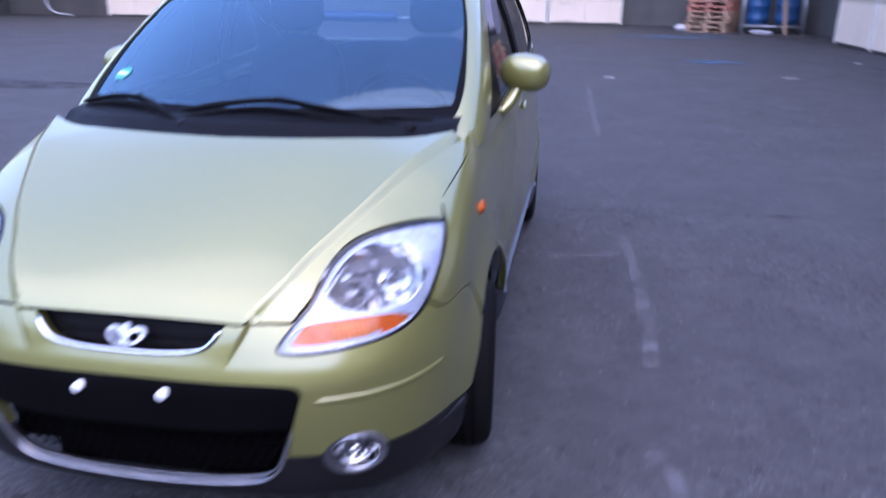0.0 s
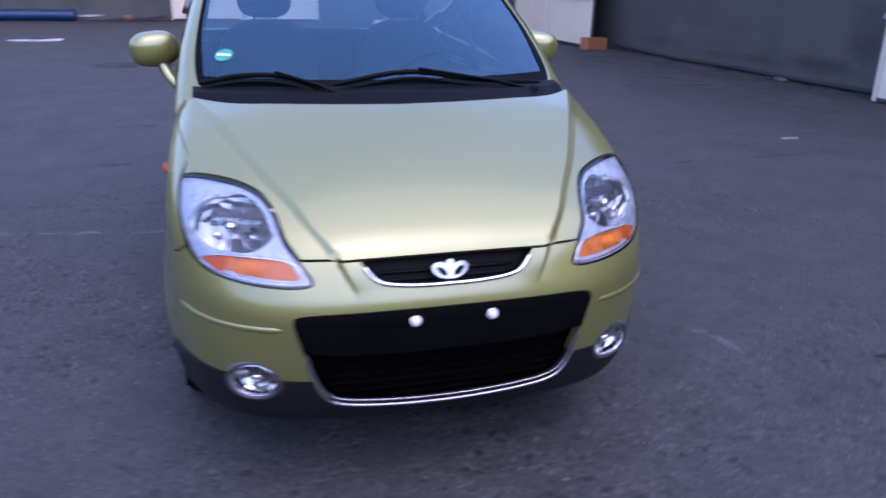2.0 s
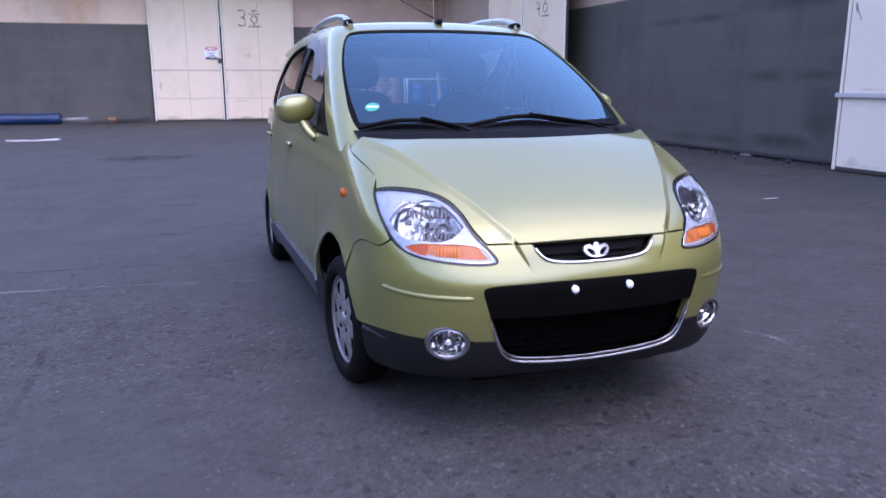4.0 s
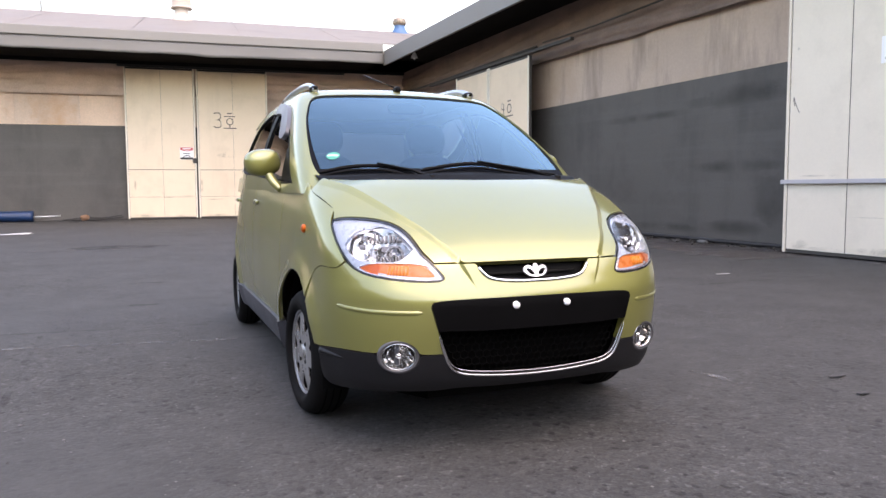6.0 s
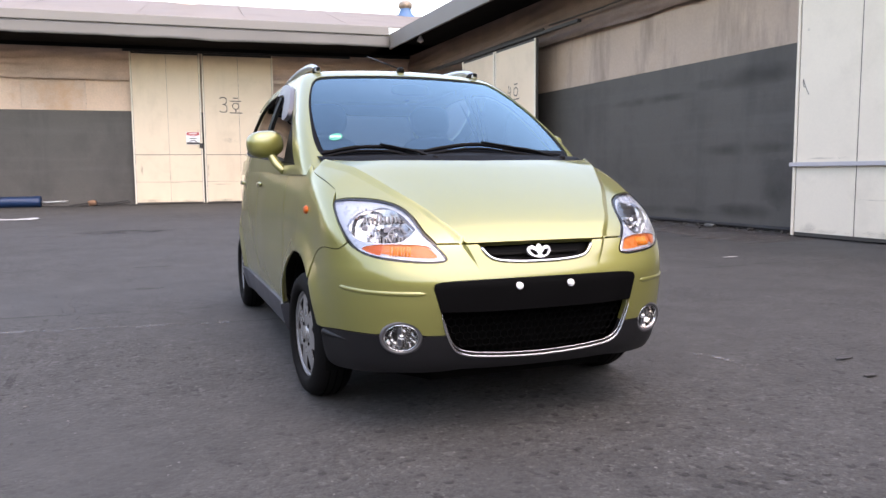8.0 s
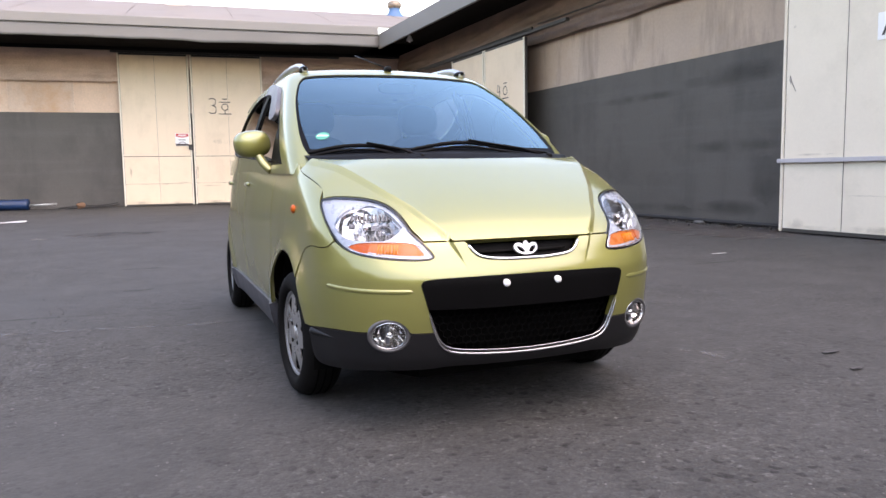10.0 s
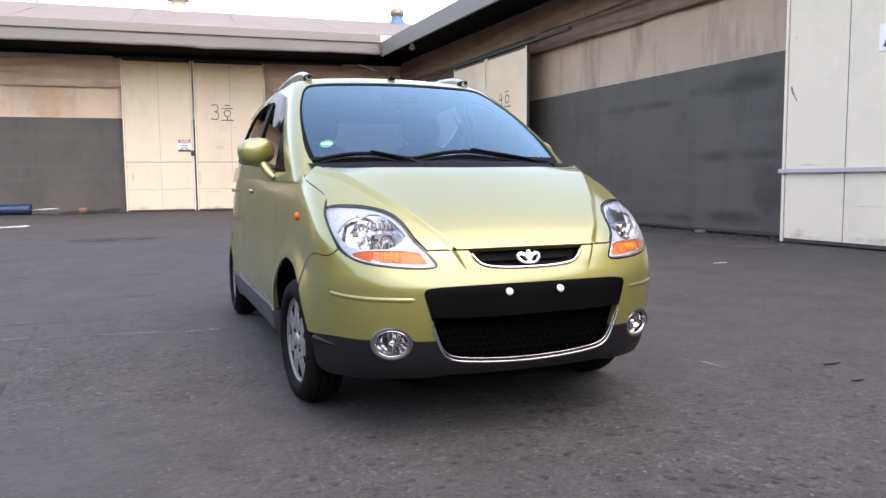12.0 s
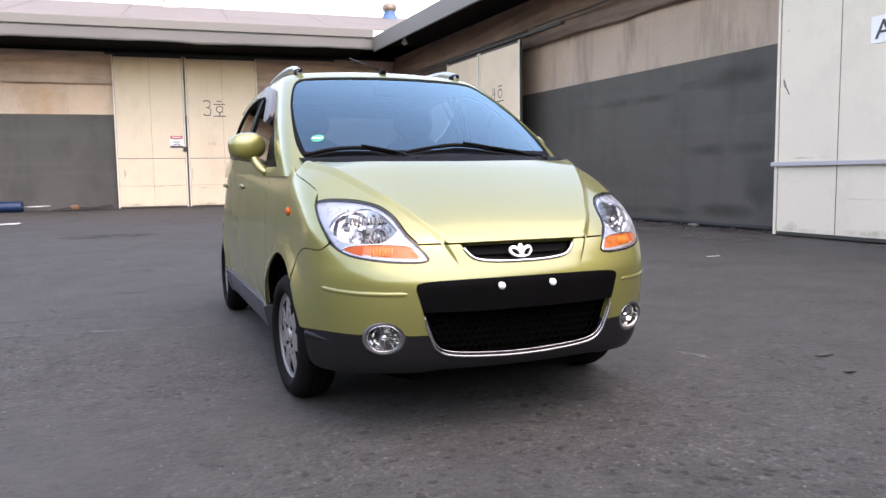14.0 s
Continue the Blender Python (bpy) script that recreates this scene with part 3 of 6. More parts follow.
def densify(loop, step, sx):
    out = []
    for p, q in zip(loop, np.roll(loop, -1, 0)):
        n = max(1, int(math.ceil(math.hypot((q[0] - p[0]) * sx, q[1] - p[1]) / step)))
        out += [p + (q - p) * i / n for i in range(n)]
    keep = [out[0]]
    for p in out[1:]:
        if math.hypot((p[0] - keep[-1][0]) * sx, p[1] - keep[-1][1]) > step * 0.15:
            keep.append(p)
    return np.array(keep)


def within(loop, q):
    x, y, hit = q[:, 0], q[:, 1], np.zeros(len(q), bool)
    for (x0, y0), (x1, y1) in zip(loop, np.roll(loop, -1, 0)):
        c = (y0 > y) != (y1 > y)
        hit ^= c & (x < (x1 - x0) * (y - y0) / (y1 - y0 + 1e-12) + x0)
    return hit


def edge_gap(loop, q, sx):
    d = np.full(len(q), 9.0)
    s = np.array([sx, 1.0])
    q = q * s
    for a, b in zip(loop * s, np.roll(loop, -1, 0) * s):
        t = np.clip(((q - a) @ (b - a)) / ((b - a) @ (b - a) + 1e-12), 0, 1)
        d = np.minimum(d, np.linalg.norm(q - a - t[:, None] * (b - a), axis=1))
    return d


def flat_mesh(outer, holes, step, sx, extra=None):
    """Triangles inside an outline with holes, in a plane; extra: points that the mesh must hold."""
    from_geo = geometry.delaunay_2d_cdt
    loops = [densify(l, step * 0.7, sx) for l in (outer, *holes)]
    pts, edges = [], []
    for l in loops:
        n0 = len(pts)
        pts += list(l)
        edges += [(n0 + i, n0 + (i + 1) % len(l)) for i in range(len(l))]
    lo, hi = outer.min(0), outer.max(0)
    gx, gy = np.meshgrid(np.arange(lo[0], hi[0], step / sx), np.arange(lo[1], hi[1], step))
    gx[::2] += step / sx / 2
    g = np.stack([gx.ravel(), gy.ravel()], 1)
    ok = within(loops[0], g)
    for l in loops[1:]:
        ok &= ~within(l, g)
    g = g[ok]
    if len(g):
        near = np.full(len(g), 9.0)
        for l in loops:
            near = np.minimum(near, edge_gap(l, g, sx))
        g = g[near > step * 0.45]
    if extra is not None:
        keep = within(loops[0], extra)
        for l in loops:
            keep &= edge_gap(l, extra, sx) > 0.003
        extra = extra[keep]
        scale = np.array([sx, 1.0])
        for part_of in np.array_split(extra, max(1, len(extra) // 60)):
            d = np.linalg.norm(g[:, None] * scale - part_of[None] * scale, axis=2).min(1)
            g = g[d > 0.0055]
        g = np.concatenate([g, extra])
    pts = np.array(pts + list(g))
    v, _, f, *_ = from_geo([Vector((p[0] * sx, p[1])) for p in pts], edges, [], 0, 1e-6)
    v = np.array([(p[0] / sx, p[1]) for p in v])
    f = np.array([t for t in f if len(t) == 3])
    c = v[f].mean(1)
    ok = within(loops[0], c)
    for l in loops[1:]:
        ok &= ~within(l, c)
    f = f[ok]
    used = np.unique(f)
    back = np.full(len(v), -1)
    back[used] = np.arange(len(used))
    return v[used], back[f]


def boundary(f):
    count = {}
    for t in f:
        for a, b in ((t[0], t[1]), (t[1], t[2]), (t[2], t[0])):
            count[(a, b)] = 1
    return [(a, b) for a, b in count if (b, a) not in count]


def skin(p, n, f, flange):
    """Points, normals and faces of a sheet whose rim is folded inwards."""
    flip = np.einsum("ij,ij->i", np.cross(p[f[:, 1]] - p[f[:, 0]], p[f[:, 2]] - p[f[:, 0]]), n[f[:, 0]]) < 0
    f = np.where(flip[:, None], f[:, ::-1], f)
    faces = [tuple(t) for t in f]
    if flange:
        rim = boundary(f)
        ps, ns = list(p), list(n)
        for a, b in rim:
            t = p[b] - p[a]
            o = np.cross(t, n[a])
            o = o / (np.linalg.norm(o) + 1e-9)
            i = len(ps)
            ps += [p[a], p[b], p[b] - n[b] * flange, p[a] - n[a] * flange]
            ns += [o, o, o, o]
            faces.append((i, i + 3, i + 2, i + 1))
        p, n = np.array(ps), np.array(ns)
    return p, n, faces


def skin_object(name, p, n, faces, material, parent, label="", mirrored=False):
    if mirrored:
        p, n, faces = p * (-1, 1, 1), n * (-1, 1, 1), [t[::-1] for t in faces]
    me = bpy.data.meshes.new(name)
    me.from_pydata([tuple(v) for v in p], [], faces)
    me.shade_smooth()
    free = me.attributes.new("custom_normal", "FLOAT_VECTOR", "POINT")
    free.data.foreach_set("vector", np.ascontiguousarray(n, dtype=np.float32).ravel())
    me.materials.append(material)
    ob = new(name, me)
    ob.parent = parent
    if label:
        ob["label"] = label
    return ob


def sheet(name, lay, field, sx, outer, holes, material, parent, both=False, offset=0.0, flange=0.014, step=0.03, label="", extra=None):
    """A panel of the skin, cut to an outline; both: on either side of the car. Returns the made objects."""
    q, f = flat_mesh(outer, holes, step, sx, extra)
    p = lay(q)
    n = normals(field, p)
    off = offset(q) if callable(offset) else np.full(len(q), offset)
    p = p + n * off[:, None]
    p, n, faces = skin(p, n, f, flange)
    obs = [skin_object(name, p, n, faces, material, parent, label)]
    if both:
        obs.append(skin_object(name, p, n, faces, material, parent, label, True))
    return obs


def on_skin(lay, field, pts, offset=0.0):
    p = lay(np.array(pts, float))
    return p + normals(field, p) * offset


def tube(path, radius, closed=False, sides=8, flat=1.0, bm=None):
    """A round bar along a path of points."""
    bm = bm or bmesh.new()
    path = [Vector(p) for p in path]
    rings = []
    for i, p in enumerate(path):
        a = path[i - 1] if (i or closed) else p
        b = path[(i + 1) % len(path)] if (i + 1 < len(path) or closed) else p
        t = (b - a).normalized()
        u = t.cross(Vector((0, 0, 1)))
        if u.length < 0.05:
            u = t.cross(Vector((0, 1, 0)))
        u.normalize()
        w = t.cross(u)
        r = radius(i / max(1, len(path) - 1)) if callable(radius) else radius
        rings.append([bm.verts.new(p + u * math.cos(k * math.tau / sides) * r + w * math.sin(k * math.tau / sides) * r * flat) for k in range(sides)])
    pairs = list(zip(rings, rings[1:])) + ([(rings[-1], rings[0])] if closed else [])
    for a, b in pairs:
        for k in range(sides):
            bm.faces.new((a[k], a[(k + 1) % sides], b[(k + 1) % sides], b[k]))
    if not closed:
        bm.faces.new(rings[0][::-1])
        bm.faces.new(rings[-1])
    bmesh.ops.recalc_face_normals(bm, faces=bm.faces)
    return bm


def lathe(profile, m, sides=48, bm=None, close=False):
    """A turned shape: (radius, height) pairs about the z axis of m."""
    bm = bm or bmesh.new()
    rings = [[bm.verts.new(m @ Vector((r * math.cos(k * math.tau / sides), r * math.sin(k * math.tau / sides), h))) for k in range(sides)] for r, h in profile]
    if close:
        rings.append(rings[0])
    for a, b in zip(rings, rings[1:]):
        for k in range(sides):
            bm.faces.new((a[k], a[(k + 1) % sides], b[(k + 1) % sides], b[k]))
    bmesh.ops.recalc_face_normals(bm, faces=bm.faces)
    return bm


def blob(m, power=2.0, nu=28, nv=18, bm=None):
    """A rounded body (a superellipsoid) of unit size under the pose m."""
    bm = bm or bmesh.new()

    def s(v):
        return math.copysign(abs(v) ** (2 / power), v)
    rings = []
    for j in range(1, nv):
        b = -math.pi / 2 + math.pi * j / nv
        rings.append([bm.verts.new(m @ Vector((s(math.cos(b)) * s(math.cos(a)), s(math.cos(b)) * s(math.sin(a)), s(math.sin(b))))) for a in (math.tau * i / nu for i in range(nu))])
    lo, hi = bm.verts.new(m @ Vector((0, 0, -1))), bm.verts.new(m @ Vector((0, 0, 1)))
    for a, b in zip(rings, rings[1:]):
        for i in range(nu):
            bm.faces.new((a[i], a[(i + 1) % nu], b[(i + 1) % nu], b[i]))
    for i in range(nu):
        bm.faces.new((lo, rings[0][(i + 1) % nu], rings[0][i]))
        bm.faces.new((hi, rings[-1][i], rings[-1][(i + 1) % nu]))
    bmesh.ops.recalc_face_normals(bm, faces=bm.faces)
    return bm


def plate_of(outer, holes, step, deep, rise, m):
    """A solid plate cut to an outline with holes; rise gives the height of its face."""
    v, f = flat_mesh(outer, holes, step, 1.0)
    bm = bmesh.new()
    top = [bm.verts.new((x, y, rise(x, y))) for x, y in v]
    low = [bm.verts.new((x, y, rise(x, y) - deep)) for x, y in v]
    for t in f:
        if (v[t[1]] - v[t[0]])[0] * (v[t[2]] - v[t[0]])[1] - (v[t[1]] - v[t[0]])[1] * (v[t[2]] - v[t[0]])[0] < 0:
            t = t[::-1]
        bm.faces.new([top[i] for i in t])
    bm.verts.index_update()
    for e in [e for e in bm.edges if len(e.link_faces) == 1]:
        i, j = e.verts[0].index, e.verts[1].index
        bm.faces.new((top[i], top[j], low[j], low[i]))
    bmesh.ops.delete(bm, geom=[w for w in low if not w.link_faces], context="VERTS")
    bmesh.ops.recalc_face_normals(bm, faces=bm.faces)
    bm.transform(m)
    return bm


def facing(p, n, up=(0, 0, 1)):
    """A pose at p whose z axis is n and whose y axis is as upright as can be."""
    n = Vector(n).normalized()
    x = Vector(up).cross(n).normalized()
    y = n.cross(x)
    return Matrix.Translation(Vector(p)) @ Matrix((x, y, n)).transposed().to_4x4()


FRONT = (round_front, lower_body, 0.0135)
SIDE = (from_side, lower_body, 1.0)
TOP = (from_above, lower_body, 1.0)
CABIN = (round_cabin, cabin, 0.017)


def flip(points):
    """The same half outline on the other side, to close a loop."""
    return [(-p[0], *p[1:]) for p in points[::-1]]


# outlines on the nose: degrees off straight ahead, height
LAMP = [(61.3, 0.843, 1), (57.5, 0.851), (49, 0.846), (42, 0.828), (36.5, 0.794), (32.8, 0.752), (31.3, 0.729, 1), (28.3, 0.697), (25.5, 0.656), (25.2, 0.638), (27.5, 0.632), (33, 0.635), (38.5, 0.643), (44, 0.655), (48.2, 0.68), (51.9, 0.723), (56.4, 0.78), (60.8, 0.826)]
AMBER_LINE = [(47.3, 0.678), (44.8, 0.696), (39, 0.701), (29.2, 0.696), (26.2, 0.652), (26.6, 0.641), (32.8, 0.643), (39.5, 0.654), (44.6, 0.666)]
OPENING = [(0, 0.574, 1), (18, 0.574), (27.2, 0.570), (28.3, 0.553), (27.6, 0.52), (26.6, 0.463), (25.4, 0.39), (24.0, 0.334), (21.5, 0.308), (15, 0.297), (7, 0.2895), (0, 0.2875, 1)]
GRILLE = [(0, 0.694, 1), (17.4, 0.694, 1), (15.4, 0.658), (13.2, 0.636), (7, 0.627), (0, 0.6255, 1)]
FENDER_SEAM = [(50.6, 0.698), (52.4, 0.676), (55, 0.668), (60.9, 0.673), (66.3, 0.655), (70.8, 0.618)]
ARCH = 0.385


def arch_points(y0, y1, cy=0.025, n=14):
    """Points (y, z) on a wheel arch between two places along the car."""
    a0, a1 = math.acos((y0 - cy) / ARCH), math.acos((y1 - cy) / ARCH)
    return [(cy + ARCH * math.cos(a0 + (a1 - a0) * i / n), 0.235 + ARCH * math.sin(a0 + (a1 - a0) * i / n)) for i in range(n + 1)]


def to_front(points):
    """(y, z) on the side to degrees and height."""
    p = from_side(np.array(points, float))
    return [(math.degrees(math.atan2(x, -y)), z) for x, y, z in p]


def to_cabin(points):
    q = np.array(points, float)
    o = np.stack([q[:, 0] * 0, q[:, 0], q[:, 1]], 1)
    p = solve(cabin, o, np.tile([1.0, 0, 0], (len(q), 1)), 1.2)
    return [(math.degrees(math.atan2(x, -(y - 1.35))), z) for x, y, z in p]


def sharp(points):
    return [(p[0], p[1], 1) for p in points]


def build_nose(car):
    arch = to_front(arch_points(-0.335, -0.235))
    bumper = ([(0, 0.6255, 1), (7, 0.627), (13.2, 0.636), (15.4, 0.658), (17.4, 0.692, 1), (28.0, 0.692, 1), (25.3, 0.656), (25.0, 0.637), (27.5, 0.630), (33, 0.633), (38.5, 0.641), (44, 0.653), (48.4, 0.678), (50.4, 0.696, 1)]
              + FENDER_SEAM[1:] + sharp(arch[::-1]) + [(62.2, 0.369, 1), (51, 0.382), (41.5, 0.382), (30, 0.381), (25.4, 0.381, 1)] + OPENING[5:1:-1] + [(18, 0.574), (0, 0.574, 1)])
    fog = [(35.9 + 5.0 * math.cos(a), 0.372 + 0.058 * math.sin(a)) for a in (math.tau * i / 28 for i in range(28))]
    fog = np.array(fog)
    half = rounded(bumper)
    left = half[half[:, 0] > 0.01]
    whole = np.array([(0, 0.6255), *left, (0, 0.574), *[(-a, b) for a, b in left[::-1]]])
    # the fog lamps' openings bite into the lower edge
    whole = bite(whole, fog)
    along, angles = [], np.linspace(10, 30, 81)
    for z in np.arange(0.600, 0.70, 0.007):
        p = round_front(np.stack([angles, angles * 0 + z], 1))
        off = p[:, 0] - crease_edge(p[:, 1], z)
        fade = min(1, max(0, (z - 0.598) / 0.095))
        wide = BAND(-0.74) * (0.35 + 0.65 * fade * fade * (3 - 2 * fade))
        along += [(float(np.interp(k * wide + o, off, angles)), z) for k in (-0.5, 0.5) for o in (-0.0016, 0.0016)]
    along = np.array(along)
    sheet("front_bumper", *FRONT, whole, [], PAINT, car, flange=0.03, step=0.011, extra=np.concatenate([along, along * (-1, 1)]))
    clad = [(25.3, 0.378, 1), (30, 0.378), (41.5, 0.379), (51, 0.379), (62.2, 0.365, 1), (62.8, 0.30), (62.0, 0.217), (48, 0.230), (39.5, 0.240), (27, 0.243), (22.5, 0.253), (12, 0.247), (0, 0.245, 1), (0, 0.280, 1), (7, 0.282), (15, 0.289), (21.9, 0.302), (24.3, 0.333)]
    half = rounded(clad)
    left = half[half[:, 0] > 0.01]
    i = np.argmax(left[:, 1])
    left = np.roll(left, -i, 0)
    right = [(-a, b) for a, b in left[::-1]]
    low = [p for p in left]
    cut = next(k for k in range(len(low) - 1) if low[k][0] < 15 and low[k + 1][0] > low[k][0] - 14 and low[k + 1][1] > low[k][1] + 0.015)
    whole = np.array([*low[:cut + 1], *right[len(low) - cut - 1:], *right[:len(low) - cut - 1], *low[cut + 1:]])
    whole = bite(whole, fog)
    sheet("lower_cladding", *FRONT, whole, [], CLADDING, car, offset=0.003, flange=0.03, step=0.025, label="dark grey plastic lower bumper cladding")
    # a short lip on the cladding in front of each wheel
    for s in (1, -1):
        p = on_skin(*FRONT[:2], [(s * u, 0.352 - 0.010 * (61.5 - u) / 14) for u in np.linspace(61.5, 47.5, 24)], -0.003)
        part("cladding_lip", tube(p, lambda t: 0.016 * (1 - t) + 0.002, sides=10, flat=0.8), CLADDING, car, smooth=True)
    # a pressed groove line on each side of the bumper
    for s in (1, -1):
        a = np.linspace(53.5, 29.4, 40)
        p = on_skin(*FRONT[:2], [(s * u, 0.5285 + 0.0125 * ((u - 29.4) / 24.1) ** 3) for u in a], -0.0075)
        part("bumper_ridge", tube(p, lambda t: 0.0115 * min(1, 0.55 + 6 * min(t, 1 - t)), sides=12), PAINT, car, smooth=True)
    return fog


def refine(p, times=3):
    p = [Vector(v) for v in p]
    for _ in range(times):
        p = [p[0]] + [q for a, b in zip(p, p[1:]) for q in (a * 0.75 + b * 0.25, a * 0.25 + b * 0.75)] + [p[-1]]
    return p


def bite(loop, hole):
    """An outline less two mirrored round openings that cross its edge."""
    for s in (1, -1):
        h = hole * (s, 1)
        ins = within(h, loop)
        if not ins.any():
            continue
        n = len(loop)
        start = next(i for i in range(n) if ins[i] and not ins[i - 1])
        loop, ins = np.roll(loop, -start, 0), np.roll(ins, -start)
        end = next(i for i in range(n) if not ins[i])
        a, b = loop[-1], loop[end]
        ia = int(np.argmin(np.linalg.norm((h - a) * (0.0135, 1), axis=1)))
        ib = int(np.argmin(np.linalg.norm((h - b) * (0.0135, 1), axis=1)))
        m = len(h)
        ways = [[(ia + k) % m for k in range((ib - ia) % m + 1)], [(ia - k) % m for k in range((ia - ib) % m + 1)]]
        body = loop[end:]
        # take the arc that lies inside the panel
        ways.sort(key=lambda w: -within(np.array([*loop]), h[w]).mean())
        arc = h[ways[0]]
        loop = np.array([*body, *arc])
    return loop


def build_hood(car):
    inner = on_skin(*FRONT[:2], [p[:2] for p in LAMP[:9]], 0)
    shut = [(0.6375, -0.3035), (0.6455, -0.2555), (0.6575, -0.1855), (0.6695, -0.075), (0.6695, -0.022, 1)]
    rear = [(0.61, -0.030), (0.545, -0.088), (0.43, -0.135), (0.187, -0.18), (0, -0.19, 1)]
    seam = on_skin(*FRONT[:2], [(a, 0.698) for a in (28.0, 26, 24.5, 23.5, 22.5, 21.5, 20.5, 19.5, 18, 15, 8, 0)], 0)
    half = [(0, seam[-1][1], 1)] + [(p[0], p[1]) for p in seam[-2:0:-1]] + [(seam[0][0], seam[0][1], 1)]
    half += [(p[0] - 0.004, p[1] + 0.004) for p in inner[6:0:-1]] + [(inner[0][0] - 0.002, inner[0][1] + 0.002, 1)] + shut + rear
    loop = rounded(half)
    left = loop[loop[:, 0] > 1e-4]
    i = int(np.argmin(left[:, 1] + left[:, 0] * 0.2))
    left = np.roll(left, -i, 0)
    whole = np.array([(0, seam[-1][1]), *left, (0, -0.19), *[(-a, b) for a, b in left[::-1]]])
    rows = [(k, o) for k in (-0.5, 0.5) for o in (-0.0016, 0.0016)] + [(0.0, 0.0)]
    along = np.array([(CREASE(y) + k * BAND(y) + o, y) for y in np.arange(-0.75, 0.0, 0.009) for k, o in rows])
    sheet("hood", *TOP, whole, [], PAINT, car, flange=0.03, step=0.010, extra=np.concatenate([along, along * (-1, 1)]))


def build_sides(car):
    lamp_out = [(51.9, 0.723), (56.4, 0.78), (60.8, 0.826), (62.0, 0.842)]
    top = on_to_front([(0.638, -0.305), (0.647, -0.257), (0.659, -0.186), (0.671, -0.075), (0.670, -0.02)])
    door_edge = to_front([(0.455, 0.975), (0.450, 0.85), (0.445, 0.70), (0.44, 0.45)])
    arch = to_front(arch_points(0.405, -0.215))
    fender = [(50.9, 0.70, 1), *[(a + 0.4, z) for a, z in lamp_out[:-1]], (62.2, 0.842, 1), (*top[0], 1), *top[1:], *to_front([(0.10, 0.992), (0.30, 0.985)]), *sharp(door_edge), *sharp(to_front([(0.44, 0.335), (0.41, 0.335)])), *sharp(arch[1:]), *[(a + 0.3, z + 0.003) for a, z in FENDER_SEAM[:0:-1]]]
    sheet("fender", *FRONT, rounded(fender, 2), [], PAINT, car, both=True, flange=0.008, step=0.020)
    front = [(0.461, 0.985, 1), (0.456, 0.85), (0.451, 0.70), (0.447, 0.45), (0.447, 0.335, 1), (1.30, 0.335, 1), (1.32, 0.985, 1)]
    rear = [(1.327, 0.985, 1), (1.307, 0.335, 1), (1.96, 0.335, 1), *sharp(arch_points(2.37 - 0.372, 2.37 - 0.25, 2.37, 8)), (2.17, 0.66), (2.24, 0.80), (2.25, 0.985, 1)]
    sheet("front_door", *SIDE, rounded(front, 2), [], PAINT, car, both=True, flange=0.02, step=0.022)
    sheet("rear_door", *SIDE, rounded(rear, 2), [], PAINT, car, both=True, flange=0.02, step=0.025)
    quarter = [(2.257, 0.985, 1), (2.247, 0.80), (2.177, 0.66), *sharp(arch_points(2.37 - 0.235, 2.37 + 0.24, 2.37, 10)), (2.62, 0.62, 1), (2.62, 0.985, 1)]
    sheet("rear_quarter", *SIDE, rounded(quarter, 2), [], PAINT, car, both=True, flange=0.02, step=0.035)
    skirt = [(0.41, 0.331, 1), (1.99, 0.331, 1), (1.985, 0.27), (1.97, 0.20, 1), (0.44, 0.20, 1), (0.42, 0.27)]
    sheet("side_skirt", *SIDE, rounded(skirt, 2), [], SKIRT, car, both=True, offset=0.012, flange=0.04, step=0.04, label="grey plastic side skirt")
    tail = [(-52, 0.62, 1), (52, 0.62, 1), (52, 0.985, 1), (-52, 0.985, 1)]
    sheet("tailgate", round_tail, lower_body, 0.0135, rounded(tail, 1), [], PAINT, car, flange=0.02, step=0.05)
    low = [(-75, 0.24, 1), (75, 0.24, 1), (66, 0.45), (56, 0.615, 1), (-56, 0.615, 1), (-66, 0.45)]
    sheet("rear_bumper", round_tail, lower_body, 0.0135, rounded(low, 1), [], PAINT, car, flange=0.02, step=0.05)
    for s in (1, -1):
        for y in (1.22, 2.10):
            p, = on_skin(*SIDE[:2], [(y, 0.885)], 0.010)
            part("door_handle", blob(Matrix.LocRotScale((p[0] * s, p[1], p[2]), None, (0.010, 0.075, 0.014)), 2.6), PAINT, car, smooth=True)
        p, = on_skin(*FRONT[:2], [(83.5, 0.797)], 0.002)
        part("side_repeater", blob(Matrix.LocRotScale((p[0] * s, p[1], p[2]), None, (0.012, 0.026, 0.018))), AMBER, car, "small amber side repeater", smooth=True)


def round_tail(q):
    a = np.radians(q[:, 0])
    o = np.stack([a * 0, a * 0 + 1.9, q[:, 1]], 1)
    return solve(lower_body, o, np.stack([np.sin(a), np.cos(a), a * 0], 1), 1.6)


def on_to_front(points):
    p = from_above(np.array(points, float))
    return [(math.degrees(math.atan2(x, -y)), z) for x, y, z in p]


SCREEN = [(0, 0.955, 1), (15, 0.965), (22.5, 0.985), (25.8, 1.012), (28.2, 1.07), (32.2, 1.205), (38.6, 1.355), (42.6, 1.432), (41.5, 1.454), (26, 1.461), (0, 1.464, 1)]
FRONT_WINDOW = [(0.33, 0.992, 1), (0.555, 1.165), (0.76, 1.30), (0.97, 1.385), (1.12, 1.408), (1.275, 1.415, 1), (1.285, 1.032, 1)]
REAR_WINDOW = [(1.355, 1.036, 1), (1.345, 1.415, 1), (1.70, 1.405), (1.98, 1.35), (2.16, 1.20), (2.20, 1.10), (2.12, 1.068)]


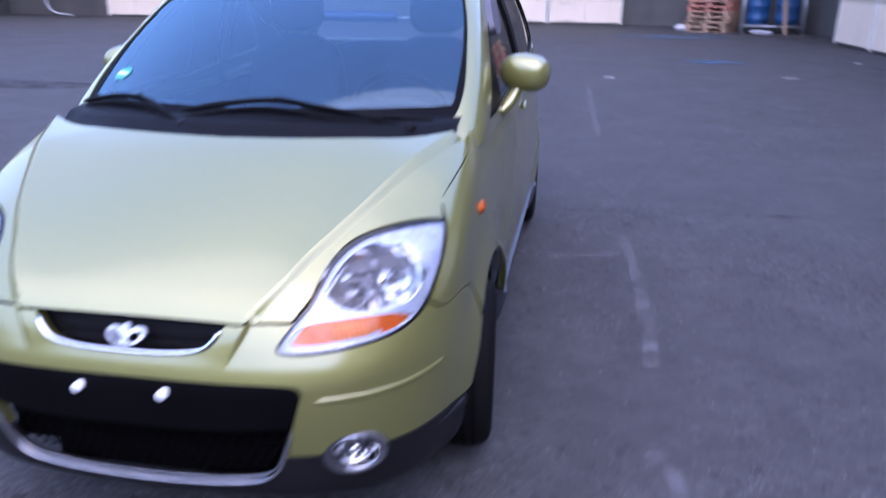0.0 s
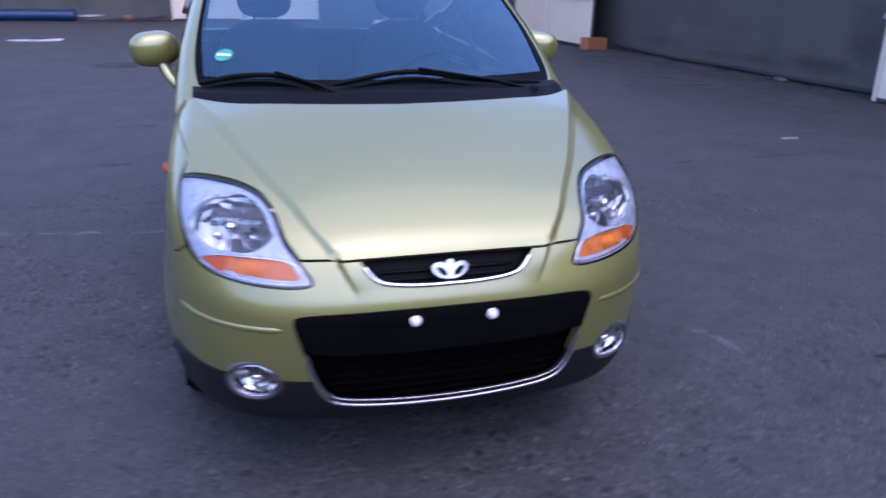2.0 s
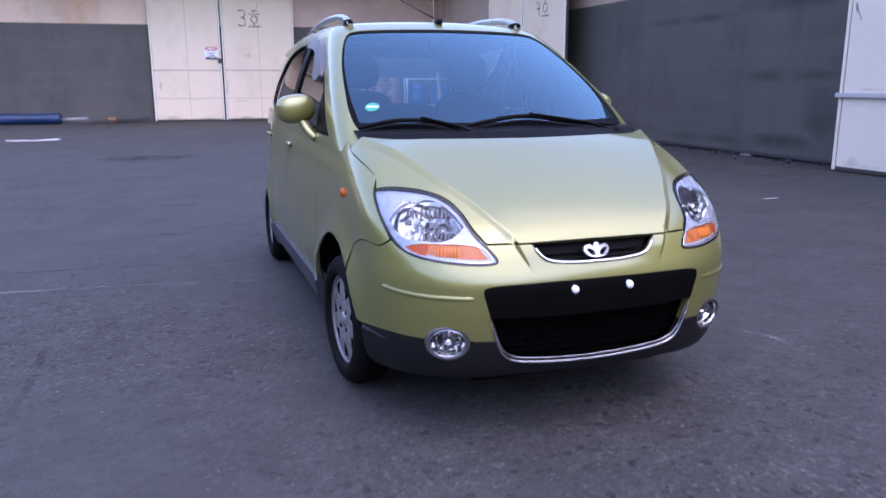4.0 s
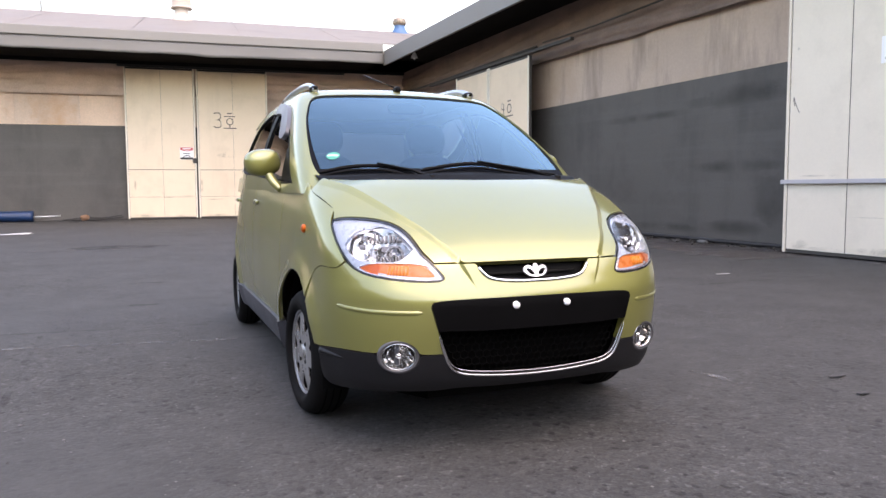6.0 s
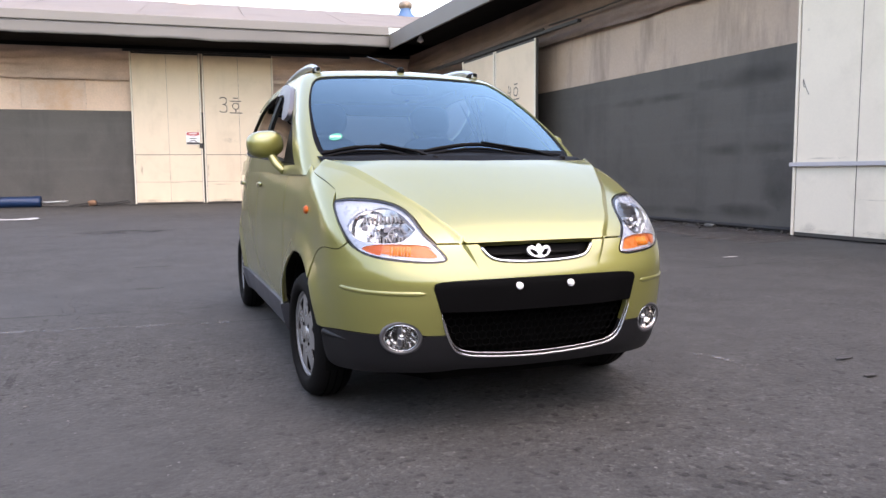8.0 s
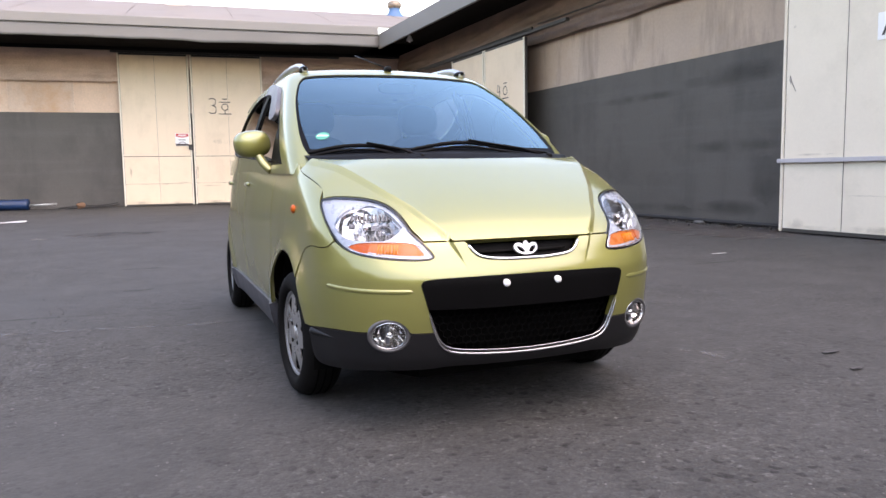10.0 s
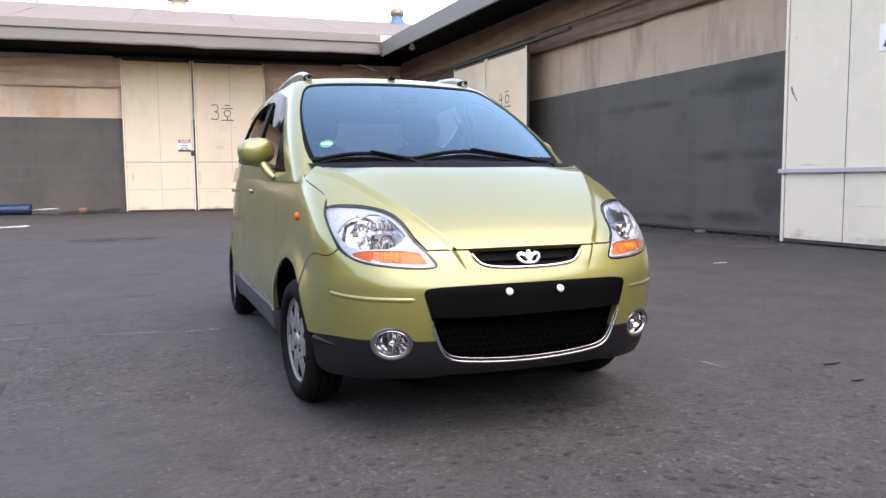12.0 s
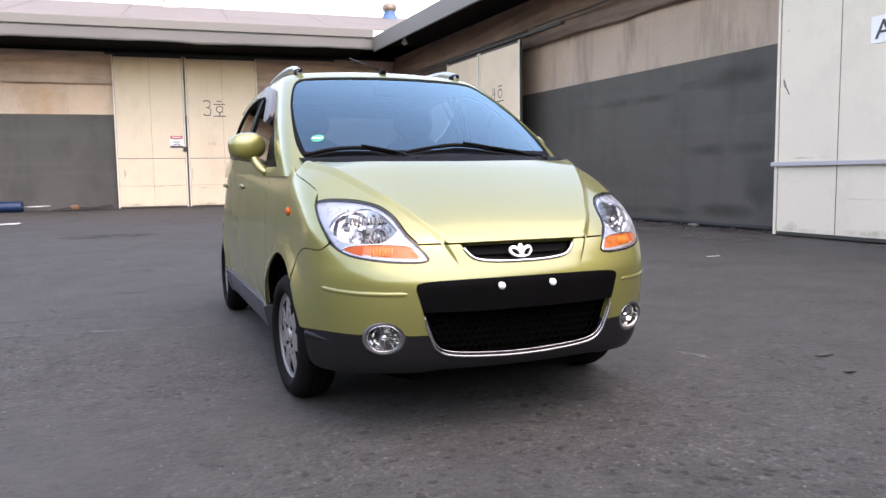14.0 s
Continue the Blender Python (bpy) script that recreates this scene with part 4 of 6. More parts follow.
def build_cabin(car):
    s = rounded(SCREEN)
    screen = np.array([(0, 0.955), *s[s[:, 0] > 0.01], (0, 1.464), *[(-a, b) for a, b in s[s[:, 0] > 0.01][::-1]]])
    fw, rw = np.array(to_cabin(rounded(FRONT_WINDOW))), np.array(to_cabin(rounded(REAR_WINDOW)))
    hatch = np.array([(138, 1.04), (180, 1.04), (222, 1.04), (219, 1.38), (180, 1.40), (141, 1.38)])
    outer = np.array([(-90, 0.94), (270, 0.94), (270, 1.472), (-90, 1.472)], float)
    holes = [screen, fw, rw, fw * (-1, 1), hatch, np.array([(360 - a, b) for a, b in rw])]
    sheet("cabin_frame", *CABIN, outer, holes, PAINT, car, flange=0.02, step=0.03)
    a = np.arange(0, 360, 3.0)
    rim = round_cabin(np.stack([a, a * 0 + 1.472], 1))[:, :2]
    sheet("roof", roof_above, cabin, 1.0, rim, [], PAINT, car, flange=0, step=0.06)
    # wider in the lower corners
    inner = np.array([(x * (0.979 - 0.012 * math.exp(-((z - 1.085) / 0.055) ** 2)), 1.462 - (1.462 - z) * 0.955 - 0.010) for x, z in screen])
    inner[:, 1] = np.maximum(inner[:, 1], 1.050)
    sheet("windscreen", *CABIN, screen, [], WINDSCREEN, car, offset=-0.006, flange=0, step=0.02, label="blue-tinted windscreen that mirrors the sky")
    sheet("screen_border", *CABIN, screen, [inner], BLACK_FRIT, car, offset=-0.004, flange=0, step=0.04, label="black border round the windscreen")
    for loop, nm in ((fw, "side_window"), (rw, "side_window")):
        sheet(nm, *CABIN, loop, [], TINTED, car, both=True, offset=-0.008, flange=0, step=0.05, label="dark tinted side window")
        p = on_skin(*CABIN[:2], loop[::2], -0.002)
        for k in (1, -1):
            part("window_seal", tube([(x * k, y, z) for x, y, z in p], 0.006, True, 6), BLACK_PLASTIC, car, "black rubber window seal", smooth=True)
    sheet("rear_window", *CABIN, hatch, [], BACK_GLASS, car, offset=-0.008, flange=0, step=0.06)
    top = rounded([(0.655, 1.235), (0.77, 1.318), (0.95, 1.398), (1.12, 1.428), (1.29, 1.435, 1), (1.285, 1.378, 1), (1.12, 1.372), (1.00, 1.350), (0.905, 1.295), (0.835, 1.222), (0.74, 1.205)])
    sheet("window_deflector", *CABIN, np.array(to_cabin(top)), [], SMOKE, car, both=True, offset=0.022, flange=0.022, step=0.04, label="smoked plastic deflector over the door window")
    bp = np.array(to_cabin([(1.27, 1.028), (1.365, 1.032), (1.36, 1.432), (1.262, 1.428)]))
    sheet("door_pillar", *CABIN, bp, [], BLACK_PLASTIC, car, both=True, offset=0.002, flange=0.01, step=0.04)
    return screen


def build_cowl(car):
    p_front = [(x, y) for x, y in ((0.0, -0.187), (0.187, -0.176), (0.43, -0.131), (0.545, -0.084), (0.60, -0.03), (0.655, -0.02))]
    bm = bmesh.new()
    rows = []
    xs = np.linspace(-0.628, 0.628, 41)
    yf = np.interp(np.abs(xs), [p[0] for p in p_front], [p[1] for p in p_front])
    for k in range(7):
        t = k / 6
        row = []
        for x, y0 in zip(xs, yf):
            z0 = float(hood_height(x, y0)) - 0.018
            z1 = max(1.032 - 0.02 * abs(x), z0 + 0.005)
            y1 = float(screen_depth(x, z1)) + 0.02
            y = y0 - 0.012 + (max(y1, y0 + 0.03) - y0) * t
            row.append(bm.verts.new((x, y, z0 + (z1 - z0) * t + 0.012 * math.sin(t * math.pi) - (0.01 if 0.2 < t < 0.5 else 0))))
        rows.append(row)
    for a, b in zip(rows, rows[1:]):
        for i in range(len(xs) - 1):
            bm.faces.new((a[i], a[i + 1], b[i + 1], b[i]))
    part("cowl_panel", bm, BLACK_PLASTIC, car, "black plastic cowl below the windscreen", smooth=True)
    wipers = ([(26.0, 1.026), (20.3, 1.056), (14.8, 1.056), (11.8, 1.043), (9, 1.015)], [(-7.8, 1.034), (-2.6, 1.056), (2.4, 1.068), (6.2, 1.06), (10.3, 1.044), (17, 1.028), (23.0, 1.015)])
    for k, w in enumerate(wipers):
        sgn = -1 if k == 0 else 1
        blade = refine(on_skin(*CABIN[:2], [(sgn * a, z - 0.007) for a, z in w], 0.012), 2)
        wiper = part("wiper", tube(blade, lambda t: 0.0052 * min(1, 0.5 + 6 * min(t, 1 - t)), sides=8, flat=1.6), BLACK_PLASTIC, car, "black windscreen wiper", smooth=True)
        strip = refine(on_skin(*CABIN[:2], [(sgn * a * 1.01, z - 0.020) for a, z in w], 0.006), 2)
        part("wiper_rubber", tube(strip, lambda t: 0.0058 * min(1, 0.35 + 8 * min(t, 1 - t)), sides=6), RUBBER, wiper, smooth=True)
        hub = Vector((-0.16, -0.10, 1.0)) if k == 0 else Vector((0.50, -0.02, 1.0))
        mid = blade[int(len(blade) * (0.45 if k == 0 else 0.4))] + Vector((0, -0.006, 0.012))
        part("wiper_arm", tube([hub, hub.lerp(mid, 0.35) + Vector((0, -0.012, 0.012)), mid], lambda t: 0.0075 - 0.003 * t, sides=8), BLACK_PLASTIC, wiper, smooth=True)
        part("wiper_cap", lathe([(0.001, 0.02), (0.014, 0.018), (0.018, 0.0)], facing(hub, (0, -0.5, 1)), 16), BLACK_PLASTIC, wiper, smooth=True)


def inset(loop, gap, sx):
    """The outline moved inwards by an even gap."""
    q = loop * (sx, 1)
    t = np.roll(q, -1, 0) - np.roll(q, 1, 0)
    t /= np.linalg.norm(t, axis=1, keepdims=True) + 1e-12
    area = np.sum(q[:, 0] * np.roll(q[:, 1], -1) - np.roll(q[:, 0], -1) * q[:, 1])
    n = np.stack([-t[:, 1], t[:, 0]], 1) * np.sign(area)
    return (q + n * gap) / (sx, 1)


def build_lamps(car):
    loop = rounded(LAMP)
    sx = FRONT[2]
    small = inset(loop, 0.0046, sx)
    amber = rounded(AMBER_LINE, 2)

    def bowl(q):
        return -0.004 - np.minimum(0.034, edge_gap(loop, np.abs(q), sx) * 0.32)
    for s in (1, -1):
        lamp = new("headlamp")
        lamp.parent = car
        lamp["label"] = "clear headlamp with silver reflectors and an amber indicator"
        m = (s, 1)
        limit, well = inset(loop, 0.011, sx), []
        for i in range(48):
            a = math.tau * i / 48
            reach = next(k for k in np.linspace(1, 0.3, 36) if within(limit, np.array([(42.8 + 9.2 * k * math.cos(a), 0.766 + 0.064 * k * math.sin(a))]))[0])
            well.append((42.8 + 9.2 * reach * math.cos(a), max(0.709, 0.766 + 0.064 * reach * math.sin(a))))
        well = np.array(well)
        sheet("lamp_housing", *FRONT, loop * m, [well * m], LAMP_BOWL, lamp, offset=bowl, flange=0.045, step=0.012)
        part("bowl_ring", tube(on_skin(*FRONT[:2], well * (1.003 * s, 1), -0.030), 0.0042, True, 8), CHROME, lamp, "bright ring round the bowl", smooth=True)
        sheet("lamp_back", *FRONT, inset(loop, 0.02, sx) * m, [], LAMP_BOWL, lamp, offset=-0.085, flange=0, step=0.03)
        sheet("gasket", *FRONT, loop * m, [small * m], BLACK_GLOSS, lamp, offset=0.001, flange=0.005, step=0.02, label="black gasket line round the lamp")
        sheet("lens", *FRONT, small * m, [], CLEAR, lamp, offset=0.0, flange=0, step=0.025, label="clear lens")
        sheet("indicator", *FRONT, amber * m, [], AMBER_PALE, lamp, offset=-0.010, flange=0.02, step=0.015, label="orange indicator lens")
        outer = amber[amber[:, 0] > 41.0]
        outer = outer[np.argsort(np.arctan2(outer[:, 1] - outer[:, 1].mean(), (outer[:, 0] - outer[:, 0].mean()) * sx))]
        sheet("indicator_end", *FRONT, outer * (0.995 * s, 1), [], AMBER, lamp, offset=-0.0075, flange=0.01, step=0.012, label="deep orange end of the indicator")
        for i in range(-3, 4):
            p = on_skin(*FRONT[:2], [(s * (36.5 + i * 0.75), 0.659), (s * (36.5 + i * 0.75), 0.690)], -0.0085)
            part("indicator_strip", tube(p, 0.0036, sides=6), AMBER_BRIGHT, lamp, smooth=True)
        rim = on_skin(*FRONT[:2], amber * m, -0.006)
        part("indicator_rim", tube(rim, 0.0028, True, 6), CHROME, lamp, smooth=True)
        # one wide bowl with stepped strips, a low-beam bulb and a smaller cup beside it
        r, depth = 0.124, 0.038
        p, = on_skin(*FRONT[:2], [(s * 43.0, 0.7655)], -0.030)
        fm = facing(p, Vector((0.40 * s, -0.82, 0.40)))

        def inside(bm, gap):
            """Keep what the bowl holds behind the lens."""
            bm.transform(fm)
            bm.verts.ensure_lookup_table()
            q = np.array([v.co[:] for v in bm.verts])
            over = np.maximum(0, lower_body(q[:, 0], q[:, 1], q[:, 2]) + gap)
            q = q - normals(lower_body, q) * over[:, None] * 1.1
            for v, w in zip(bm.verts, q):
                v.co = w
            return bm
        prof = [(r * t, -depth * (1 - t * t)) for t in (0.14, 0.3, 0.45, 0.6, 0.72, 0.84, 0.93, 1.0)] + [(r * 1.04, 0.002), (r * 1.07, -0.006)]
        cup = lathe(prof, Matrix.Rotation(0.13, 4, "Z"), 26)
        for v in cup.verts:
            if math.hypot(v.co.x, v.co.y) < r * 0.97:
                v.co.z += 0.0030 * noise.noise((v.co.x * 95, v.co.y * 60, 4.6)) + 0.0020 * math.sin(v.co.x * 210)
        part("reflector", inside(cup, 0.008), REFLECTOR, lamp, "faceted silver reflector bowl")
        little = lathe([(0.006, -0.022), (0.018, -0.018), (0.027, -0.008), (0.031, 0.0), (0.033, -0.004)], Matrix.Translation((-0.048 * s, -0.020, -0.012)), 20)
        part("high_beam_cup", inside(little, 0.012), CUP_STEEL, lamp, "smaller silver cup", smooth=True)
        for x, y, w in ((0.020 * s, 0.004, 0.014), (0.052 * s, -0.020, 0.011), (-0.048 * s, -0.020, 0.008)):
            cap = lathe([(0.0005, -0.004), (w * 0.8, -0.006), (w, -0.012), (w * 0.9, -0.030)], Matrix.Translation((x, y, 0)), 16)
            part("bulb_cap", inside(cap, 0.010), CHROME, lamp, smooth=True)
        for i in range(-5, 8):
            x = -i * r * 0.115 * s
            h = math.sqrt(max(0.0, (r * 0.92) ** 2 - x * x))
            for z0, z1 in ((r * 0.24, h), (-h, -r * 0.20)):
                if z1 - z0 > r * 0.14 and (z0 > 0 or i >= -1):
                    mid = min(z1 * z1, z0 * z0)
                    back = -depth * (1 - (x * x + mid) / r / r)
                    g = box(x - r * 0.026, x + r * 0.026, z0, z1, back - 0.004, back + 0.015)
                    part("reflector_rib", inside(g, 0.010), LAMP_RIB, lamp)
        for x0, x1, y0, y1 in ((-0.034, 0.000, -0.008, 0.014), (-0.062, -0.036, 0.008, 0.016), (0.060, 0.082, 0.004, 0.020)):
            g = box(min(x0 * s, x1 * s), max(x0 * s, x1 * s), y0, y1, -depth * 0.85, -depth * 0.5, 0.002)
            part("bulb_shade", inside(g, 0.012), LAMP_SHADE, lamp, "grey shade beside the bulb")


def build_fog(car):
    for s in (1, -1):
        p, = on_skin(*FRONT[:2], [(s * 35.9, 0.372)], 0)
        n = normals(lower_body, np.array([p]))[0]
        n = Vector(n) * 0.75 + Vector((0, -0.35, 0.0))
        m = facing(p, n)
        fog = new("fog_lamp")
        fog.parent = car
        fog["label"] = "round chrome fog lamp set in the bumper"
        st = Matrix.Diagonal((1.18, 0.93, 1, 1))
        part("bezel", lathe([(0.050, -0.03), (0.053, 0.000), (0.058, 0.004), (0.064, 0.001), (0.066, -0.03)], m @ st, 40), FOG_BEZEL, fog, "grey recessed bezel", smooth=True)
        part("chrome_ring", lathe([(0.0475, -0.012), (0.0485, -0.001), (0.0505, 0.002), (0.0525, -0.004)], m @ st, 40), CHROME, fog, smooth=True)
        part("reflector", lathe([(0.008, -0.042), (0.022, -0.036), (0.036, -0.024), (0.047, -0.008)], m @ st, 14), FOG_BOWL, fog, "silver reflector bowl")
        shade = box(-0.007, 0.007, -0.040, 0.040, -0.036, -0.020, 0.003)
        shade.transform(m @ st @ Matrix.Translation((0.006 * s, 0, 0)))
        part("bulb_shade", shade, LAMP_RIB, fog)
        part("bulb_cap", lathe([(0.001, -0.010), (0.010, -0.012), (0.013, -0.04)], m @ st, 18), FOG_BOWL, fog, smooth=True)
        part("lens", lathe([(0.0005, 0.008), (0.018, 0.007), (0.034, 0.003), (0.047, -0.004)], m @ st, 32), CLEAR, fog, "clear lens", smooth=True)


def build_grilles(car):
    g = rounded(GRILLE)
    left = g[g[:, 0] > 0.01]
    low = left[left[:, 1] < 0.6925]
    low = low[np.argsort(-low[:, 1], kind="stable")]
    whole = np.array([(17.4, 0.702), *low, *[(-a, b) for a, b in low[::-1]], (-17.4, 0.702)])
    sheet("upper_grille", *FRONT, whole, [], BLACK_PLASTIC, car, offset=-0.045, flange=0, step=0.03, label="black upper grille recess")
    for z in (0.645, 0.665):
        p = on_skin(*FRONT[:2], [(a, z) for a in np.linspace(-13.5, 13.5, 15)], -0.035)
        part("grille_bar", tube(p, 0.005, sides=6), BLACK_PLASTIC, car, smooth=True)
    path = on_skin(*FRONT[:2], [*low, *[(-a, b) for a, b in low[::-1]]], 0.001)
    part("grille_trim", tube(path, 0.0062, sides=8), CHROME, car, "chrome strip below the grille", smooth=True)
    # emblem: a chrome fan of three leaves with two dark hollows
    p, = on_skin(*FRONT[:2], [(0, 0.660)], 0.004)
    m = facing(p, (0, -0.90, 0.36)) @ Matrix.Diagonal((0.93, 0.82, 1, 1))
    half = [(0.0, 0.031, 1), (0.007, 0.029), (0.0105, 0.018), (0.0125, 0.012), (0.019, 0.019), (0.032, 0.0245), (0.047, 0.018), (0.0515, 0.004), (0.045, -0.013), (0.028, -0.027), (0.010, -0.031), (0.0, -0.031, 1)]
    right = rounded(half, 2)
    right = right[right[:, 0] > 1e-5]
    fan = np.array([(0, 0.031), *right, (0, -0.031), *[(-x, y) for x, y in right[::-1]]])
    leaf = rounded([(0.0055, -0.0215), (0.022, -0.0225), (0.036, -0.008), (0.0425, 0.0085), (0.028, 0.0085), (0.0125, -0.003)], 2)
    part("emblem", plate_of(fan, [leaf, leaf[::-1] * (-1, 1)], 0.006, 0.010, lambda x, y: 0.004 - 1.6 * x * x, m), BADGE, car, "chrome maker's emblem")
    # lower opening: plate carrier, near-black sheet for the hollow's shade, mesh and bright lip
    o = rounded(OPENING)
    left = o[o[:, 0] > 0.01]
    left = np.array(sorted(left, key=lambda v: -v[1] if v[0] > 24 else (-0.9 + v[0] * 0.001 if v[1] > 0.5 else -v[1] + (25 - v[0]) * 0.001)))
    whole = np.array([(0, 0.574), *left, (0, 0.2875), *[(-a, b) for a, b in left[::-1]]])
    sheet("hollow_shade_sheet", *FRONT, whole, [], DARK, car, offset=-0.065, flange=0, step=0.04)
    plate = np.array([v for v in whole if v[1] > 0.464])
    sheet("plate_carrier", *FRONT, plate * (0.992, 1) + (0, -0.001), [], CARRIER, car, offset=lambda q: 0.004 + 0.016 * np.clip(1 - (np.abs(q[:, 0]) / 24) ** 4, 0, 1) * np.clip((0.572 - q[:, 1]) / 0.02, 0, 1), flange=0.05, step=0.025, label="black plastic number plate carrier without a plate")
    for s in (1, -1):
        p, = on_skin(*FRONT[:2], [(s * 7.35, 0.546)], 0.018)
        part("plate_bolt", lathe([(0.0005, 0.009), (0.008, 0.0078), (0.0118, 0.0045), (0.013, 0.0), (0.0134, -0.008)], facing(p, (0, -1, 0)), 20), WHITE, car, "white cap of a plate bolt", smooth=True)
    mesh = bmesh.new()
    inner = whole * (0.975, 1)
    for j in range(8):
        for i in range(-16, 17):
            a0, z0 = (i + 0.5 * (j % 2)) * 2.0, 0.285 + j * 0.026
            for da, dz in ((1.0, 0.009), (0.0, 0.0)):
                q = [(a0, z0 + 0.0085), (a0 + 1.0, z0 + 0.0175)] if (da, dz) == (1.0, 0.009) else [(a0, z0 + 0.0085), (a0 - 1.0, z0 + 0.0175)]
                if within(inner, np.array(q)).all() and q[1][1] < 0.468:
                    tube(on_skin(*FRONT[:2], q, -0.030), 0.0032, sides=4, bm=mesh)
            q = [(a0, z0 - 0.0085), (a0, z0 + 0.0085)]
            if within(inner, np.array(q)).all() and q[1][1] < 0.468:
                tube(on_skin(*FRONT[:2], q, -0.030), 0.0032, sides=4, bm=mesh)
    part("mesh_grille", mesh, DARK, car, "black honeycomb mesh")
    lip = [v for v in left if v[1] < 0.45]
    path = [*lip, (0, 0.2875), *[(-a, b) for a, b in lip[::-1]]]
    for off, dz, r in ((0.003, -0.003, 0.0048), (-0.004, 0.008, 0.0026)):
        part("bright_lip", tube(on_skin(*FRONT[:2], [(a * (1 - dz * 0.4), b + dz) for a, b in path], off), lambda t, r=r: r * min(1, 0.15 + 14 * min(t, 1 - t)), sides=8), LIP_TRIM, car, "satin bright lip round the lower opening", smooth=True)


def build_mirrors(car):
    for s in (1, -1):
        mir = new("door_mirror")
        mir.parent = car
        mir["label"] = "oval body-coloured door mirror on a short foot"
        m = Matrix.LocRotScale((0.780 * s, 0.655, 1.090), Euler((0, radians(6 * s), radians(-14 * s))), (0.090, 0.062, 0.066))
        bm = blob(m, 2.6)
        bmesh.ops.bisect_plane(bm, geom=bm.verts[:] + bm.edges[:] + bm.faces[:], plane_co=m @ Vector((0, 0.55, 0)), plane_no=m.to_3x3() @ Vector((0, 1, 0)), clear_outer=True)
        part("housing", bm, PAINT, mir, smooth=True)
        gm = m @ Matrix.Translation((0, 0.5, 0)) @ Matrix.Diagonal((0.80, 0.06, 0.80, 1))
        part("mirror_glass", blob(gm, 2.3, 24, 12), MIRROR, mir, smooth=True)
        rim = [m @ Vector((0.84 * math.cos(t), 0.55, 0.84 * math.sin(t))) for t in (math.tau * i / 32 for i in range(32))]
        part("rim", tube(rim, 0.006, True, 6), BLACK_PLASTIC, mir, smooth=True)
        part("foot", tube(refine([(0.765 * s, 0.648, 1.065), (0.745 * s, 0.635, 1.020), (0.727 * s, 0.612, 0.985), (0.700 * s, 0.590, 0.958)], 2), lambda t: 0.027 - 0.003 * t, sides=14, flat=0.8), PAINT, mir, smooth=True)
        q = np.array(to_cabin([(0.30, 0.985), (0.58, 0.985), (0.58, 1.16), (0.55, 1.15)]))
        if s == 1:
            sheet("mirror_triangle", *CABIN, q, [], BLACK_PLASTIC, car, both=True, offset=0.003, flange=0.01, step=0.04)


